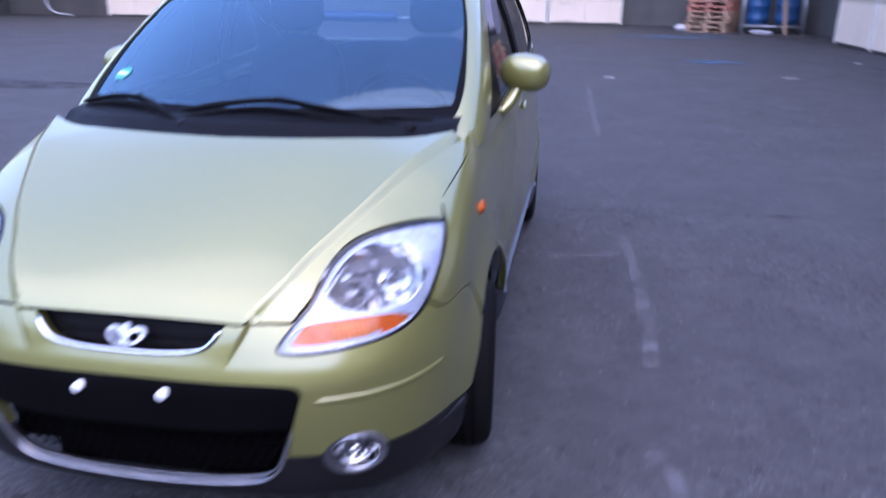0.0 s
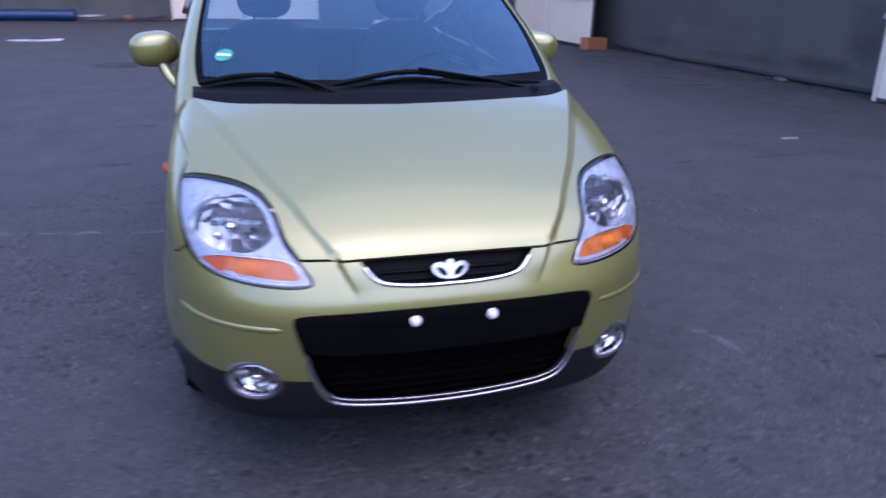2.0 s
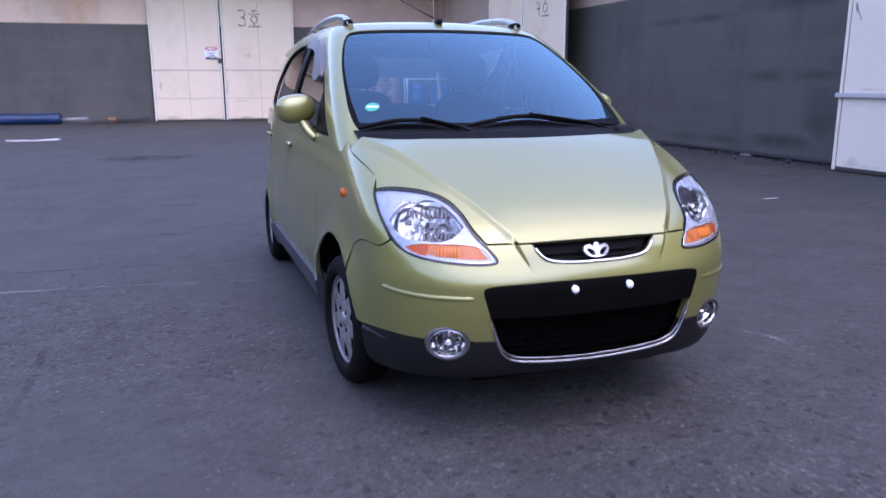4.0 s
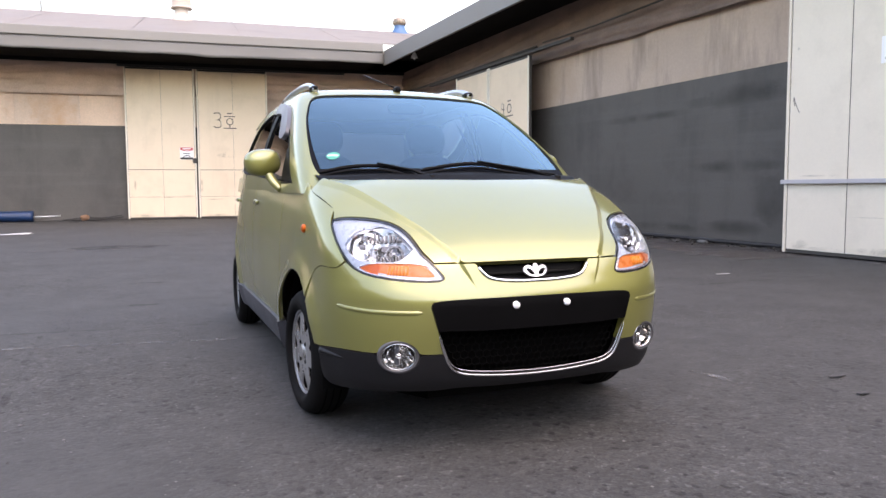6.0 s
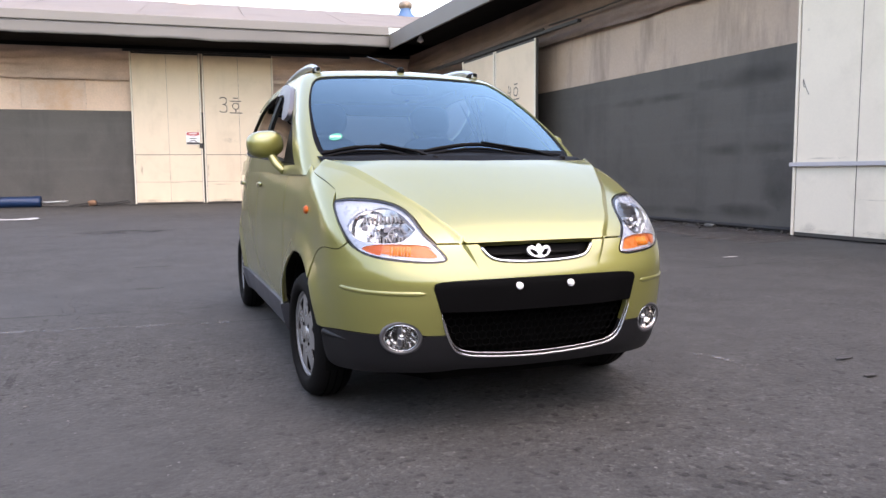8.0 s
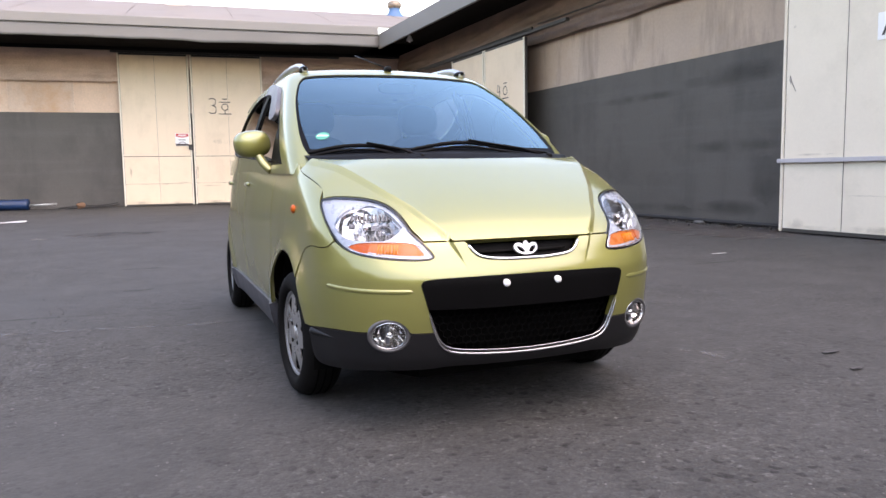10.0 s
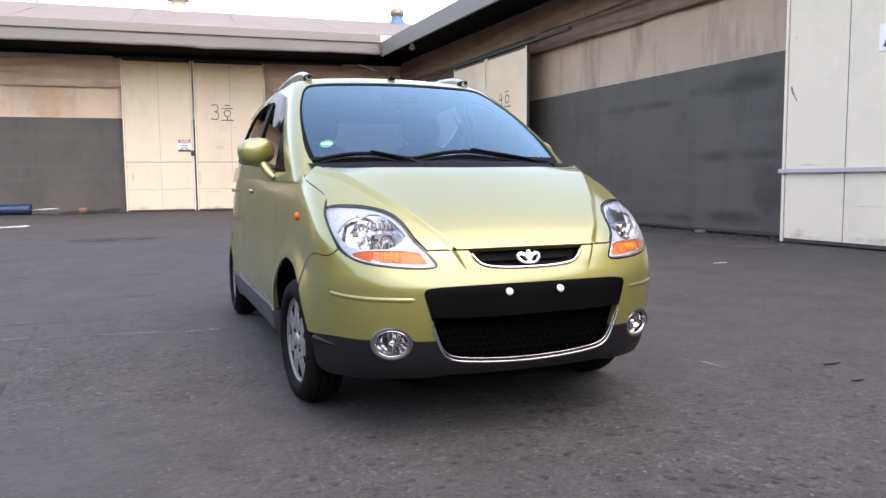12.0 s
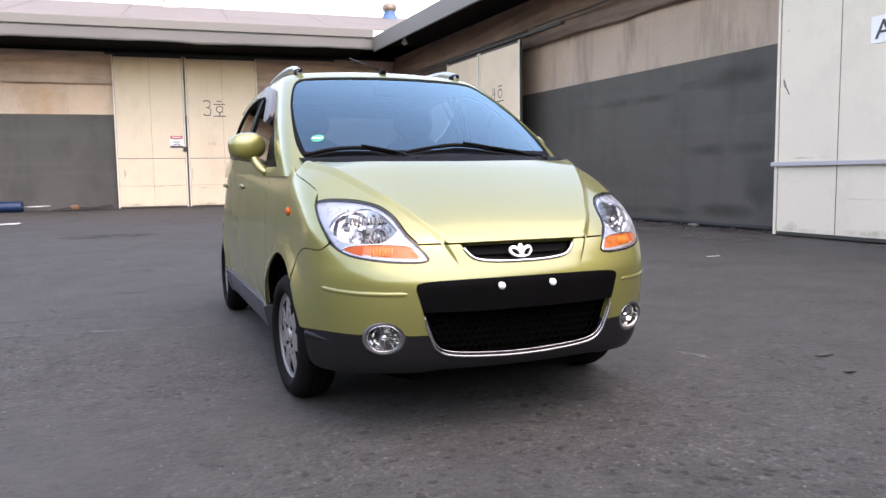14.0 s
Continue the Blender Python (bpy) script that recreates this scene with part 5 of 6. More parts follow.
def build_wheels(car):
    for s in (1, -1):
        for y in (0.0, 2.345):
            w = new("wheel")
            w.parent = car
            w["label"] = "black tyre on a slotted silver alloy rim"
            steer = radians(4.7) if y < 1 else 0.0
            m = facing(((0.756 if y > 1 else 0.750 if s > 0 else 0.728) * s, y, 0.266), (s * math.cos(steer), s * math.sin(steer), 0))
            R = 0.266
            tyre = [(0.170, -0.150), (0.200, -0.158), (0.240, -0.150), (0.258, -0.132), (0.2655, -0.110), (R, -0.075), (0.2655, -0.040), (0.258, -0.018), (0.242, 0.0), (0.212, 0.009), (0.192, 0.004), (0.180, -0.014)]
            part("tyre", lathe(tyre, m, 64, close=True), RUBBER, w, smooth=True)
            for k in range(3):
                d = -0.105 + 0.03 * k
                part("tread_groove", lathe([(R - 0.002, d - 0.004), (R + 0.0008, d - 0.003), (R + 0.0008, d + 0.003), (R - 0.002, d + 0.004)], m, 48), DARK, w)
            r = m @ Matrix.Translation((0, 0, -0.022))
            part("rim", lathe([(0.182, 0.004), (0.181, 0.008), (0.176, 0.008), (0.170, 0.001), (0.167, -0.012)], r, 56), RIM_LIP, w, smooth=True)
            part("rim_barrel", lathe([(0.168, -0.010), (0.160, -0.03), (0.155, -0.11)], r, 40), DARK, w, smooth=True)
            part("brake_disc", lathe([(0.01, -0.070), (0.120, -0.070), (0.124, -0.082)], r, 32), DARK, w)
            ring = np.array([(0.168 * math.cos(a), 0.168 * math.sin(a)) for a in (math.tau * i / 56 for i in range(56))])
            slots = []
            for k in range(7):
                a = (k + 0.35) * math.tau / 7
                slot = rounded([(0.086, 0.0), (0.110, -0.016), (0.150, -0.040), (0.162, 0.0), (0.150, 0.040), (0.110, 0.016)], 2)
                slots.append(np.stack([slot[:, 0] * math.cos(a) - slot[:, 1] * math.sin(a), slot[:, 0] * math.sin(a) + slot[:, 1] * math.cos(a)], 1))
            part("spokes", plate_of(ring, slots, 0.018, 0.004, lambda x, y: 0.008 - 0.9 * (math.hypot(x, y) - 0.085) ** 2, r), ALLOY, w, smooth=False)
            # added backing disc: its black gives the slots their shade from any side
            part("slot_shade_disc", lathe([(v, 0.008 - 0.9 * (v - 0.085) ** 2 - 0.007) for v in (0.06, 0.085, 0.11, 0.14, 0.167)], r, 40), DARK, w, "black disc that stands for the shade behind the slots")
            part("hub_cap", lathe([(0.0005, 0.016), (0.020, 0.015), (0.028, 0.011), (0.034, 0.004)], r, 32), ALLOY, w, smooth=True)
            for k in range(4):
                a = (k + 0.5) * math.tau / 4
                part("wheel_nut", lathe([(0.0005, 0.006), (0.008, 0.005), (0.009, -0.006)], r @ Matrix.Translation((0.052 * math.cos(a), 0.052 * math.sin(a), 0.006)), 8), DARK, w)
            # the well round the wheel, its shade put into a near-black colour
            well = bmesh.new()
            ring = []
            for i in range(25):
                a = math.pi * (i / 24 * 1.08 - 0.04)
                c, d = math.cos(a) * (ARCH - 0.004), math.sin(a) * (ARCH - 0.004)
                ring.append([well.verts.new((x * s, y + 0.025 + c, max(0.19, 0.235 + d))) for x in (0.705, 0.46)] + [well.verts.new((0.46 * s, y + 0.025, 0.235))])
            for p, q in zip(ring, ring[1:]):
                well.faces.new((p[0], p[1], q[1], q[0]))
                well.faces.new((p[1], p[2], q[2], q[1]))
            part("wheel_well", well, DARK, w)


def build_roof_things(car):
    for s in (1, -1):
        base = roof_above(np.array([(0.455, y) for y in np.linspace(0.95, 2.25, 14)]))
        rail = [(x * s, y, z + 0.048 * math.sin(math.pi * min(1, max(0, i / 13))) ** 0.35) for i, (x, y, z) in enumerate(base)]
        rail[0] = (base[0][0] * s, base[0][1] - 0.03, base[0][2] + 0.006)
        r = part("roof_rail", tube(refine(rail, 2), 0.017, sides=10), CHROME_GREY, car, "silver roof rail", smooth=True)
        for i in (0, 13):
            x, y, z = base[i]
            part("rail_end", blob(Matrix.LocRotScale((x * s, y + (0.02 if i == 0 else -0.02), z + 0.015), None, (0.020, 0.060, 0.016)), 2.5), BLACK_PLASTIC, r, "black rail end", smooth=True)
    p, = roof_above(np.array([(0.0, 0.90)]))
    part("antenna_base", blob(Matrix.LocRotScale((p[0], p[1], p[2] + 0.008), None, (0.018, 0.035, 0.018)), 2.6), BLACK_PLASTIC, car, smooth=True)
    part("antenna_mast", tube([(0, p[1], p[2] + 0.015), (0, p[1] + 0.70, p[2] + 0.185)], 0.0035, sides=6), BLACK_PLASTIC, car, "thin raked roof antenna", smooth=True)


def build_inside(car):
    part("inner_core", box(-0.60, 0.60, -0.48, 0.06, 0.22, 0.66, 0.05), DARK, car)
    # added low tray: it blocks light to deepen the shadow beneath the car
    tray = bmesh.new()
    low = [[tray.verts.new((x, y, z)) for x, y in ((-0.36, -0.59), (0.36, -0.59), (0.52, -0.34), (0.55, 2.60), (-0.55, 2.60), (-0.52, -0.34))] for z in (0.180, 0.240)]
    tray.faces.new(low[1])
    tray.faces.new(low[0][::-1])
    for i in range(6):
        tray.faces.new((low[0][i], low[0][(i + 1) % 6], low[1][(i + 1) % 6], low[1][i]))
    part("shadow_tray", tray, DARK, car)
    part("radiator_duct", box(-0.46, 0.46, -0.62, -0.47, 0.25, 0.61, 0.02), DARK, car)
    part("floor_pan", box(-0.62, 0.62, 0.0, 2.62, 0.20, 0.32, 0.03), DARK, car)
    for s in (1, -1):
        part("inner_side", box(min(s * 0.60, s * 0.64), max(s * 0.60, s * 0.64), 0.36, 1.95, 0.28, 0.96, 0.01), DASH, car)
    part("inner_back", box(-0.58, 0.58, 2.50, 2.54, 0.3, 0.98, 0.01), DASH, car)
    bm = bmesh.new()
    xs = np.linspace(-0.60, 0.60, 31)
    rows = []
    for t, (dy, z) in enumerate(((0.0, 0.985), (0.12, 1.0), (0.30, 0.995), (0.42, 0.975), (0.47, 0.90), (0.46, 0.70), (0.42, 0.45))):
        row = []
        for x in xs:
            hump = 0.045 * math.exp(-((x - 0.33) / 0.17) ** 2) * (1 if t in (2, 3) else 0.4 if t in (1,) else 0)
            row.append(bm.verts.new((x, float(screen_depth(x, 1.0)) + 0.02 + dy + (0.03 * math.cos(x * 2) if t > 2 else 0), z + hump)))
        rows.append(row)
    for a, b in zip(rows, rows[1:]):
        for i in range(len(xs) - 1):
            bm.faces.new((a[i], a[i + 1], b[i + 1], b[i]))
    part("dashboard", bm, DASH, car, "dark grey dashboard", smooth=True)
    wm = facing((0.33, 0.62, 0.93), (0, 0.86, 0.5))
    ring = [wm @ Vector((0.18 * math.cos(a), 0.18 * math.sin(a), 0)) for a in (math.tau * i / 40 for i in range(40))]
    sw = part("steering_wheel", tube(ring, 0.014, True, 10), BLACK_PLASTIC, car, "dark steering wheel", smooth=True)
    part("wheel_hub", blob(wm @ Matrix.Diagonal((0.075, 0.06, 0.025, 1)), 2.4), BLACK_PLASTIC, sw, smooth=True)
    for a in (0.0, math.pi, -math.pi / 2):
        part("wheel_spoke", tube([wm @ Vector((0.05 * math.cos(a), 0.05 * math.sin(a), 0)), wm @ Vector((0.175 * math.cos(a), 0.175 * math.sin(a), 0))], 0.012, sides=8), BLACK_PLASTIC, sw, smooth=True)
    for x in (-0.33, 0.33):
        seat = new("front_seat")
        seat.parent = car
        seat["label"] = "dark grey cloth seat with a headrest"
        part("cushion", blob(Matrix.LocRotScale((x, 1.02, 0.56), None, (0.24, 0.27, 0.10)), 3.5), SEAT, seat, smooth=True)
        part("backrest", blob(Matrix.LocRotScale((x, 1.27, 0.84), Euler((radians(-14), 0, 0)), (0.235, 0.075, 0.33)), 3.2), SEAT, seat, smooth=True)
        part("headrest", blob(Matrix.LocRotScale((x, 1.36, 1.265), Euler((radians(-12), 0, 0)), (0.125, 0.055, 0.095)), 3.0), SEAT, seat, smooth=True)
        for d in (-0.05, 0.05):
            part("headrest_post", tube([(x + d, 1.33, 1.12), (x + d, 1.355, 1.22)], 0.006, sides=8), CHROME, seat, smooth=True)
    part("rear_bench", blob(Matrix.LocRotScale((0, 2.02, 0.55), None, (0.56, 0.25, 0.10)), 4), SEAT, car, smooth=True)
    part("rear_backrest", blob(Matrix.LocRotScale((0, 2.25, 0.80), Euler((radians(-14), 0, 0)), (0.56, 0.07, 0.27)), 4), SEAT, car, smooth=True)
    p, = round_cabin(np.array([(0.0, 1.40)]))
    part("inner_mirror", blob(Matrix.LocRotScale((0, p[1] + 0.09, 1.385), None, (0.105, 0.018, 0.03)), 3), BLACK_PLASTIC, car, smooth=True)
    # the green inspection sticker inside the windscreen
    p, = on_skin(*CABIN[:2], [(-24.6, 1.111)], -0.003)
    n = normals(cabin, np.array([p]))[0]
    m = facing(p, n)
    part("sticker", lathe([(0.0005, 0.0), (0.030, 0.0), (0.031, -0.001)], m @ Matrix.Diagonal((1.0, 1.0, 1, 1)), 32), STICKER, car, "round green inspection sticker")
    part("sticker_band", box(-0.024, 0.024, -0.005, 0.004, 0.0012, 0.0018), WHITE, car).matrix_local = m


CHROME_GREY = surface("silver_paint", (0.42, 0.44, 0.48), 0.3, metal=0.7, vary=0.05, bump=0.0)


def build_car():
    car = thing("car", "small yellow-green metallic hatchback with grey lower cladding, parked", "car", pose(-0.010, 0, 0, 0, 0, 0.55))
    build_nose(car)
    build_hood(car)
    build_sides(car)
    build_cabin(car)
    build_cowl(car)
    build_lamps(car)
    build_fog(car)
    build_grilles(car)
    build_mirrors(car)
    build_wheels(car)
    build_roof_things(car)
    build_inside(car)


build_car()


# ---- things about the yard ----
PALLET_WOOD = surface("pallet_wood", (0.36, 0.23, 0.145), 0.8, vary=0.25, scale=6, fine=60, bump=0.2)
PALLET_RED = surface("reddish_pallet_wood", (0.38, 0.16, 0.11), 0.8, vary=0.2, scale=6, fine=60, bump=0.2)
BLUE_DRUM = surface("blue_plastic", (0.012, 0.06, 0.16), 0.4, vary=0.1, scale=5, bump=0.03)
GALVANISED = surface("galvanised_tube", (0.45, 0.46, 0.46), 0.4, metal=0.6, vary=0.15, scale=10, bump=0.03)
BLUE_TARP = surface("blue_tarpaulin", (0.006, 0.028, 0.085), 0.45, vary=0.15, scale=4, fine=40, bump=0.2)
BRICK_RED = surface("orange_brick", (0.34, 0.12, 0.05), 0.85, vary=0.15, scale=10, fine=150, bump=0.3)
RAG = surface("white_cloth", (0.5, 0.5, 0.52), 0.85, vary=0.1, scale=10, bump=0.2)
PAPER = surface("white_paper", (0.34, 0.34, 0.34), 0.8, vary=0.05, bump=0.05)
LETTER = surface("dark_lettering", (0.05, 0.045, 0.045), 0.6, vary=0.15, scale=10, bump=0.0)
RED_PRINT = surface("red_print", (0.55, 0.05, 0.05), 0.5, vary=0.1, bump=0.0)
VENT_STEEL = surface("vent_steel", (0.26, 0.21, 0.165), 0.35, metal=0.6, vary=0.15, scale=6, bump=0.03)
VENT_PALE = surface("cream_vent_paint", (0.44, 0.385, 0.34), 0.5, vary=0.1, scale=3, bump=0.02)
VENT_BLUE = surface("blue_vent_neck", (0.045, 0.12, 0.25), 0.5, vary=0.15, scale=6, bump=0.03)
CABLE = surface("black_cable", (0.02, 0.018, 0.018), 0.6, vary=0.2, bump=0.05)
RUBBLE = surface("brown_rubble", (0.05, 0.043, 0.038), 0.9, vary=0.3, scale=20, bump=0.2)
STONE = surface("loose_grit", (0.115, 0.112, 0.107), 0.9, vary=0.3, scale=40, bump=0.2)
TAR = surface("dark_tar", (0.022, 0.021, 0.022), 0.6, vary=0.2, scale=3, bump=0.2)


def worn(name, colour, cover, scale, detail=9, soft=0.24, feather=False):
    """A rubbed-off marking: paint that has gone in spots; feather: dirt that thins out towards its rim."""
    m = surface(name, colour, 0.9, vary=0.1, scale=8, bump=0.05)
    n, k = m.node_tree.nodes, m.node_tree.links
    tex, ramp = n.new("ShaderNodeTexNoise"), n.new("ShaderNodeMapRange")
    tex.inputs["Scale"].default_value, tex.inputs["Detail"].default_value, tex.inputs["Roughness"].default_value = scale, detail, 0.75 if detail > 5 else 0.5
    k.new(n["Texture Coordinate"].outputs["Object"], tex.inputs["Vector"])
    ramp.inputs[1].default_value, ramp.inputs[2].default_value, ramp.inputs[4].default_value = 0.62 - cover, 0.62 + soft - cover, 0.60
    k.new(tex.outputs[0], ramp.inputs[0])
    cover_of = ramp.outputs[0]
    if feather:
        flat, length, fall, both = (n.new("ShaderNodeVectorMath"), n.new("ShaderNodeVectorMath"), n.new("ShaderNodeMapRange"), n.new("ShaderNodeMath"))
        flat.operation, length.operation, both.operation = "MULTIPLY_ADD", "LENGTH", "MULTIPLY"
        flat.inputs[1].default_value, flat.inputs[2].default_value = (2, 0, 2), (-1, 0, -1)
        k.new(n["Texture Coordinate"].outputs["Generated"], flat.inputs[0])
        k.new(flat.outputs["Vector"], length.inputs[0])
        k.new(length.outputs["Value"], fall.inputs[0])
        fall.inputs[1].default_value, fall.inputs[2].default_value, fall.inputs[3].default_value, fall.inputs[4].default_value = 0.25, 0.95, 1.0, 0.0
        k.new(cover_of, both.inputs[0])
        k.new(fall.outputs[0], both.inputs[1])
        cover_of = both.outputs[0]
    k.new(cover_of, n["Principled BSDF"].inputs["Alpha"])
    return m


CHALK = worn("worn_chalk", (0.155, 0.155, 0.165), 0.19, 9.0)
DUST = worn("brown_dust", (0.095, 0.077, 0.066), 0.27, 1.6)
OIL = worn("old_stain", (0.030, 0.029, 0.030), 0.16, 2.5)
DARK_OIL = worn("dark_hollow", (0.016, 0.015, 0.015), 0.24, 3.5)
PALE = worn("pale_dust", (0.14, 0.13, 0.13), 0.12, 3.0)
SCUFF = worn("door_scuff", (0.27, 0.235, 0.185), 0.24, 4.0, 4, 0.5, True)
DAMP = worn("damp_stain", (0.034, 0.031, 0.029), 0.34, 1.5, 3, 0.6, True)
BLUISH = worn("blue_paint_trace", (0.036, 0.105, 0.190), 0.26, 3.0)


def ribbon(path, width, z, jag=0.25, seed=0.0):
    """A flat uneven strip on the ground along a path."""
    bm = bmesh.new()
    pts = refine([(x, y, 0) for x, y in path], 2)
    fine = []
    for a, b in zip(pts, pts[1:]):
        n = max(1, int((b - a).length / 0.05))
        fine += [a.lerp(b, i / n) for i in range(n)]
    fine.append(pts[-1])
    prev = None
    for i, p in enumerate(fine):
        t = (fine[min(i + 1, len(fine) - 1)] - fine[max(i - 1, 0)]).normalized()
        o = Vector((-t.y, t.x, 0))
        w0 = width * (0.5 + jag * noise.noise((i * 0.31, seed, 1)))
        w1 = width * (0.5 + jag * noise.noise((i * 0.31, seed, 7)))
        cur = (bm.verts.new((p.x + o.x * w0, p.y + o.y * w0, z)), bm.verts.new((p.x - o.x * w1, p.y - o.y * w1, z)))
        if prev:
            bm.faces.new((prev[0], cur[0], cur[1], prev[1]))
        prev = cur
    return bm


def puddle(x, y, rx, ry, z, seed):
    bm = bmesh.new()
    vs = []
    for i in range(40):
        a = i * math.tau / 40
        r = 1 + 0.35 * noise.noise((math.cos(a) * 1.5, math.sin(a) * 1.5, seed)) + 0.15 * noise.noise((math.cos(a) * 5, math.sin(a) * 5, seed))
        vs.append(bm.verts.new((x + rx * r * math.cos(a), y + ry * r * math.sin(a), z)))
    bm.faces.new(vs)
    return bm


def pebbles(spots, rnd):
    """Small angular stones of eight faces lying at the given spots."""
    verts, faces = [], []
    for x, y, r in spots:
        k, turn = len(verts), rnd.random() * 6
        verts += [(x, y, r * rnd.uniform(0.5, 0.9)), (x, y, -r * 0.3)]
        for q in range(4):
            a = turn + q * math.pi / 2
            w = r * rnd.uniform(0.7, 1.5)
            verts.append((x + w * math.cos(a), y + w * math.sin(a), r * 0.15))
        for q in range(4):
            faces += [(k, k + 2 + q, k + 2 + (q + 1) % 4), (k + 1, k + 2 + (q + 1) % 4, k + 2 + q)]
    me = bpy.data.meshes.new("pebbles")
    me.from_pydata(verts, [], faces)
    bm = bmesh.new()
    bm.from_mesh(me)
    bpy.data.meshes.remove(me)
    return bm


def build_markings():
    marks = [("chalk_line", [(-4.6, 2.25), (-2.25, 1.926), (-1.69, 1.874), (-0.88, 1.731), (0.728, 1.723), (1.06, 1.743), (1.26, 1.86)], 0.055, CHALK, "faint white chalk line across the asphalt"),
             ("chalk_line", [(1.25, 2.10), (1.28, 1.85), (1.30, 1.40), (1.32, 0.90), (1.30, 0.55)], 0.060, CHALK, "faint white chalk line along a parking bay"),
             ("chalk_line", [(1.05, 8.8), (1.10, 7.0), (1.175, 5.0)], 0.065, CHALK, "faint white chalk line far behind the car"),
             ("chalk_line", [(1.27, -0.02), (1.32, -0.14), (1.33, -0.35)], 0.06, CHALK, "rubbed white chalk mark on the asphalt")]
    for i, (nm, path, w, m, lab) in enumerate(marks):
        tagged(link(nm, ribbon(path, w, 0.004 + 0.0006 * i, seed=i * 3.3), m), lab, "marking", kind="structure")
    for i, (path, w) in enumerate((([(0.9, 2.6), (1.27, 2.62), (2.0, 2.68), (2.8, 2.74), (5.5, 2.9)], 0.05), ([(-6.0, 2.75), (-3.2, 2.5), (-1.0, 2.35)], 0.04), ([(-2.05, 2.3), (-2.0, 1.2), (-1.95, 0.2), (-2.05, -0.9), (-2.1, -1.6)], 0.035), ([(2.6, 6.5), (4.2, 7.2), (6.2, 7.0)], 0.05))):
        tagged(link("asphalt_seam", ribbon(path, w, 0.0041 + 0.0005 * i, 0.4, 20 + i), OIL), "dark joint in the asphalt", "seam", kind="structure")
    spots = [(-6.6, 7.05, 1.3, 0.35, DARK_OIL, 1.0), (-2.0, 10.35, 0.75, 0.38, DARK_OIL, 2.0), (-2.5, 9.85, 1.0, 0.28, PALE, 3.0), (-1.45, 3.47, 0.13, 0.05, DARK_OIL, 8.0), (3.2, 12.1, 0.5, 0.35, BLUISH, 4.0), (3.0, 18.0, 1.5, 0.5, BLUISH, 5.0), (1.8, 18.6, 1.2, 0.35, PALE, 6.0), (-1.4, 5.0, 0.22, 0.10, OIL, 7.0), (5.8, 9.0, 0.6, 2.6, PALE, 9.0), (6.3, 6.0, 0.5, 1.5, PALE, 10.0)]
    for i, (x, y, rx, ry, m, sd) in enumerate(spots):
        tagged(link("stain", puddle(x, y, rx, ry, 0.0062 + 0.0004 * i, sd), m), "old irregular stain on the asphalt", "stain", kind="structure")
    for i, (path, w) in enumerate((([(7.0, 12.2), (6.75, 10.0), (6.6, 8.0), (6.55, 6.0), (6.6, 4.6)], 1.5), ([(4.2, 20.6), (5.6, 20.0), (6.8, 18.0), (7.2, 15.5)], 1.6), ([(7.3, 3.6), (7.0, 2.0), (6.8, 0.5)], 0.9))):
        tagged(link("dust_strip", ribbon(path, w, 0.0026 + 0.0004 * i, 0.5, 40 + i), DUST), "brownish dust lying along the wall's foot", "dust", kind="structure")
    # grit and crumbs
    rnd = random.Random(4)
    pale, dark = [], []
    for _ in range(1500):
        x, y = rnd.uniform(-3.8, 3.4), rnd.uniform(-2.2, 3.4)
        if abs(x) < 0.75 and -0.7 < y < 2.6:
            continue
        pale.append((x, y, rnd.uniform(0.0022, 0.0048) * (1.9 if rnd.random() < 0.04 else 1)))
    for _ in range(300):
        y = rnd.uniform(0.0, 3.4)
        dark.append((rnd.gauss(-1.82, 0.05 + 0.05 * rnd.random()) - 0.04 * y, y, rnd.uniform(0.003, 0.008)))
    for _ in range(160):
        dark.append((rnd.uniform(-3.0, 3.2), rnd.uniform(-2.0, 3.0), rnd.uniform(0.004, 0.009)))
    tagged(link("grit", pebbles(pale, rnd), STONE), "loose pale grit on the asphalt", "grit", kind="stuff")
    tagged(link("tar_crumbs", pebbles(dark, rnd), TAR), "dark crumbs along a worn track in the asphalt", "grit", kind="stuff")
    # leaves and twigs: small dark and pale litter
    for i, (x, y, sx, sy, m, lab) in enumerate(((4.444, 3.416, 0.085, 0.016, PAPER, "small white scrap of paper on the asphalt"), (-4.50, 15.2, 0.50, 0.15, PAPER, "crumpled white paper lying on the asphalt"), (1.365, 9.52, 0.07, 0.03, PAPER, "small white scrap of paper on the asphalt"), (4.03, 9.97, 0.11, 0.03, PAPER, "small white scrap of paper on the asphalt"), (5.69, 12.36, 0.06, 0.05, PAPER, "small white scrap of paper on the asphalt"), (1.88, -0.39, 0.05, 0.010, TAR, "dark twig on the asphalt"), (1.73, -0.67, 0.03, 0.012, TAR, "dark twig on the asphalt"))):
        g = bmesh.new()
        bmesh.ops.create_grid(g, x_segments=8, y_segments=5, size=1)
        for v in g.verts:
            v.co = Vector((x + v.co.x * sx * (1 + 0.2 * noise.noise((v.co.y * 2, i, 0))), y + v.co.y * sy * (1 + 0.3 * noise.noise((v.co.x * 2, i, 4))), 0.006 + 0.35 * sy * abs(noise.noise((v.co.x * 1.7, v.co.y * 1.3, i)))))
        r = bmesh.ops.extrude_face_region(g, geom=g.faces[:])
        for v in r["geom"]:
            if isinstance(v, bmesh.types.BMVert):
                v.co.z += 0.003
        tagged(link("paper_scrap" if m is PAPER else "twig", g, m), lab, "litter")


def stroke(points, width, m, closed=False):
    """A painted stroke on a door as a thin raised band."""
    bm = bmesh.new()
    tube([(u, 0, z) for u, z in points], width / 2, closed, 6, 1.0, bm)
    for v in bm.verts:
        v.co.y *= 0.12
    bm.transform(m)
    return bm


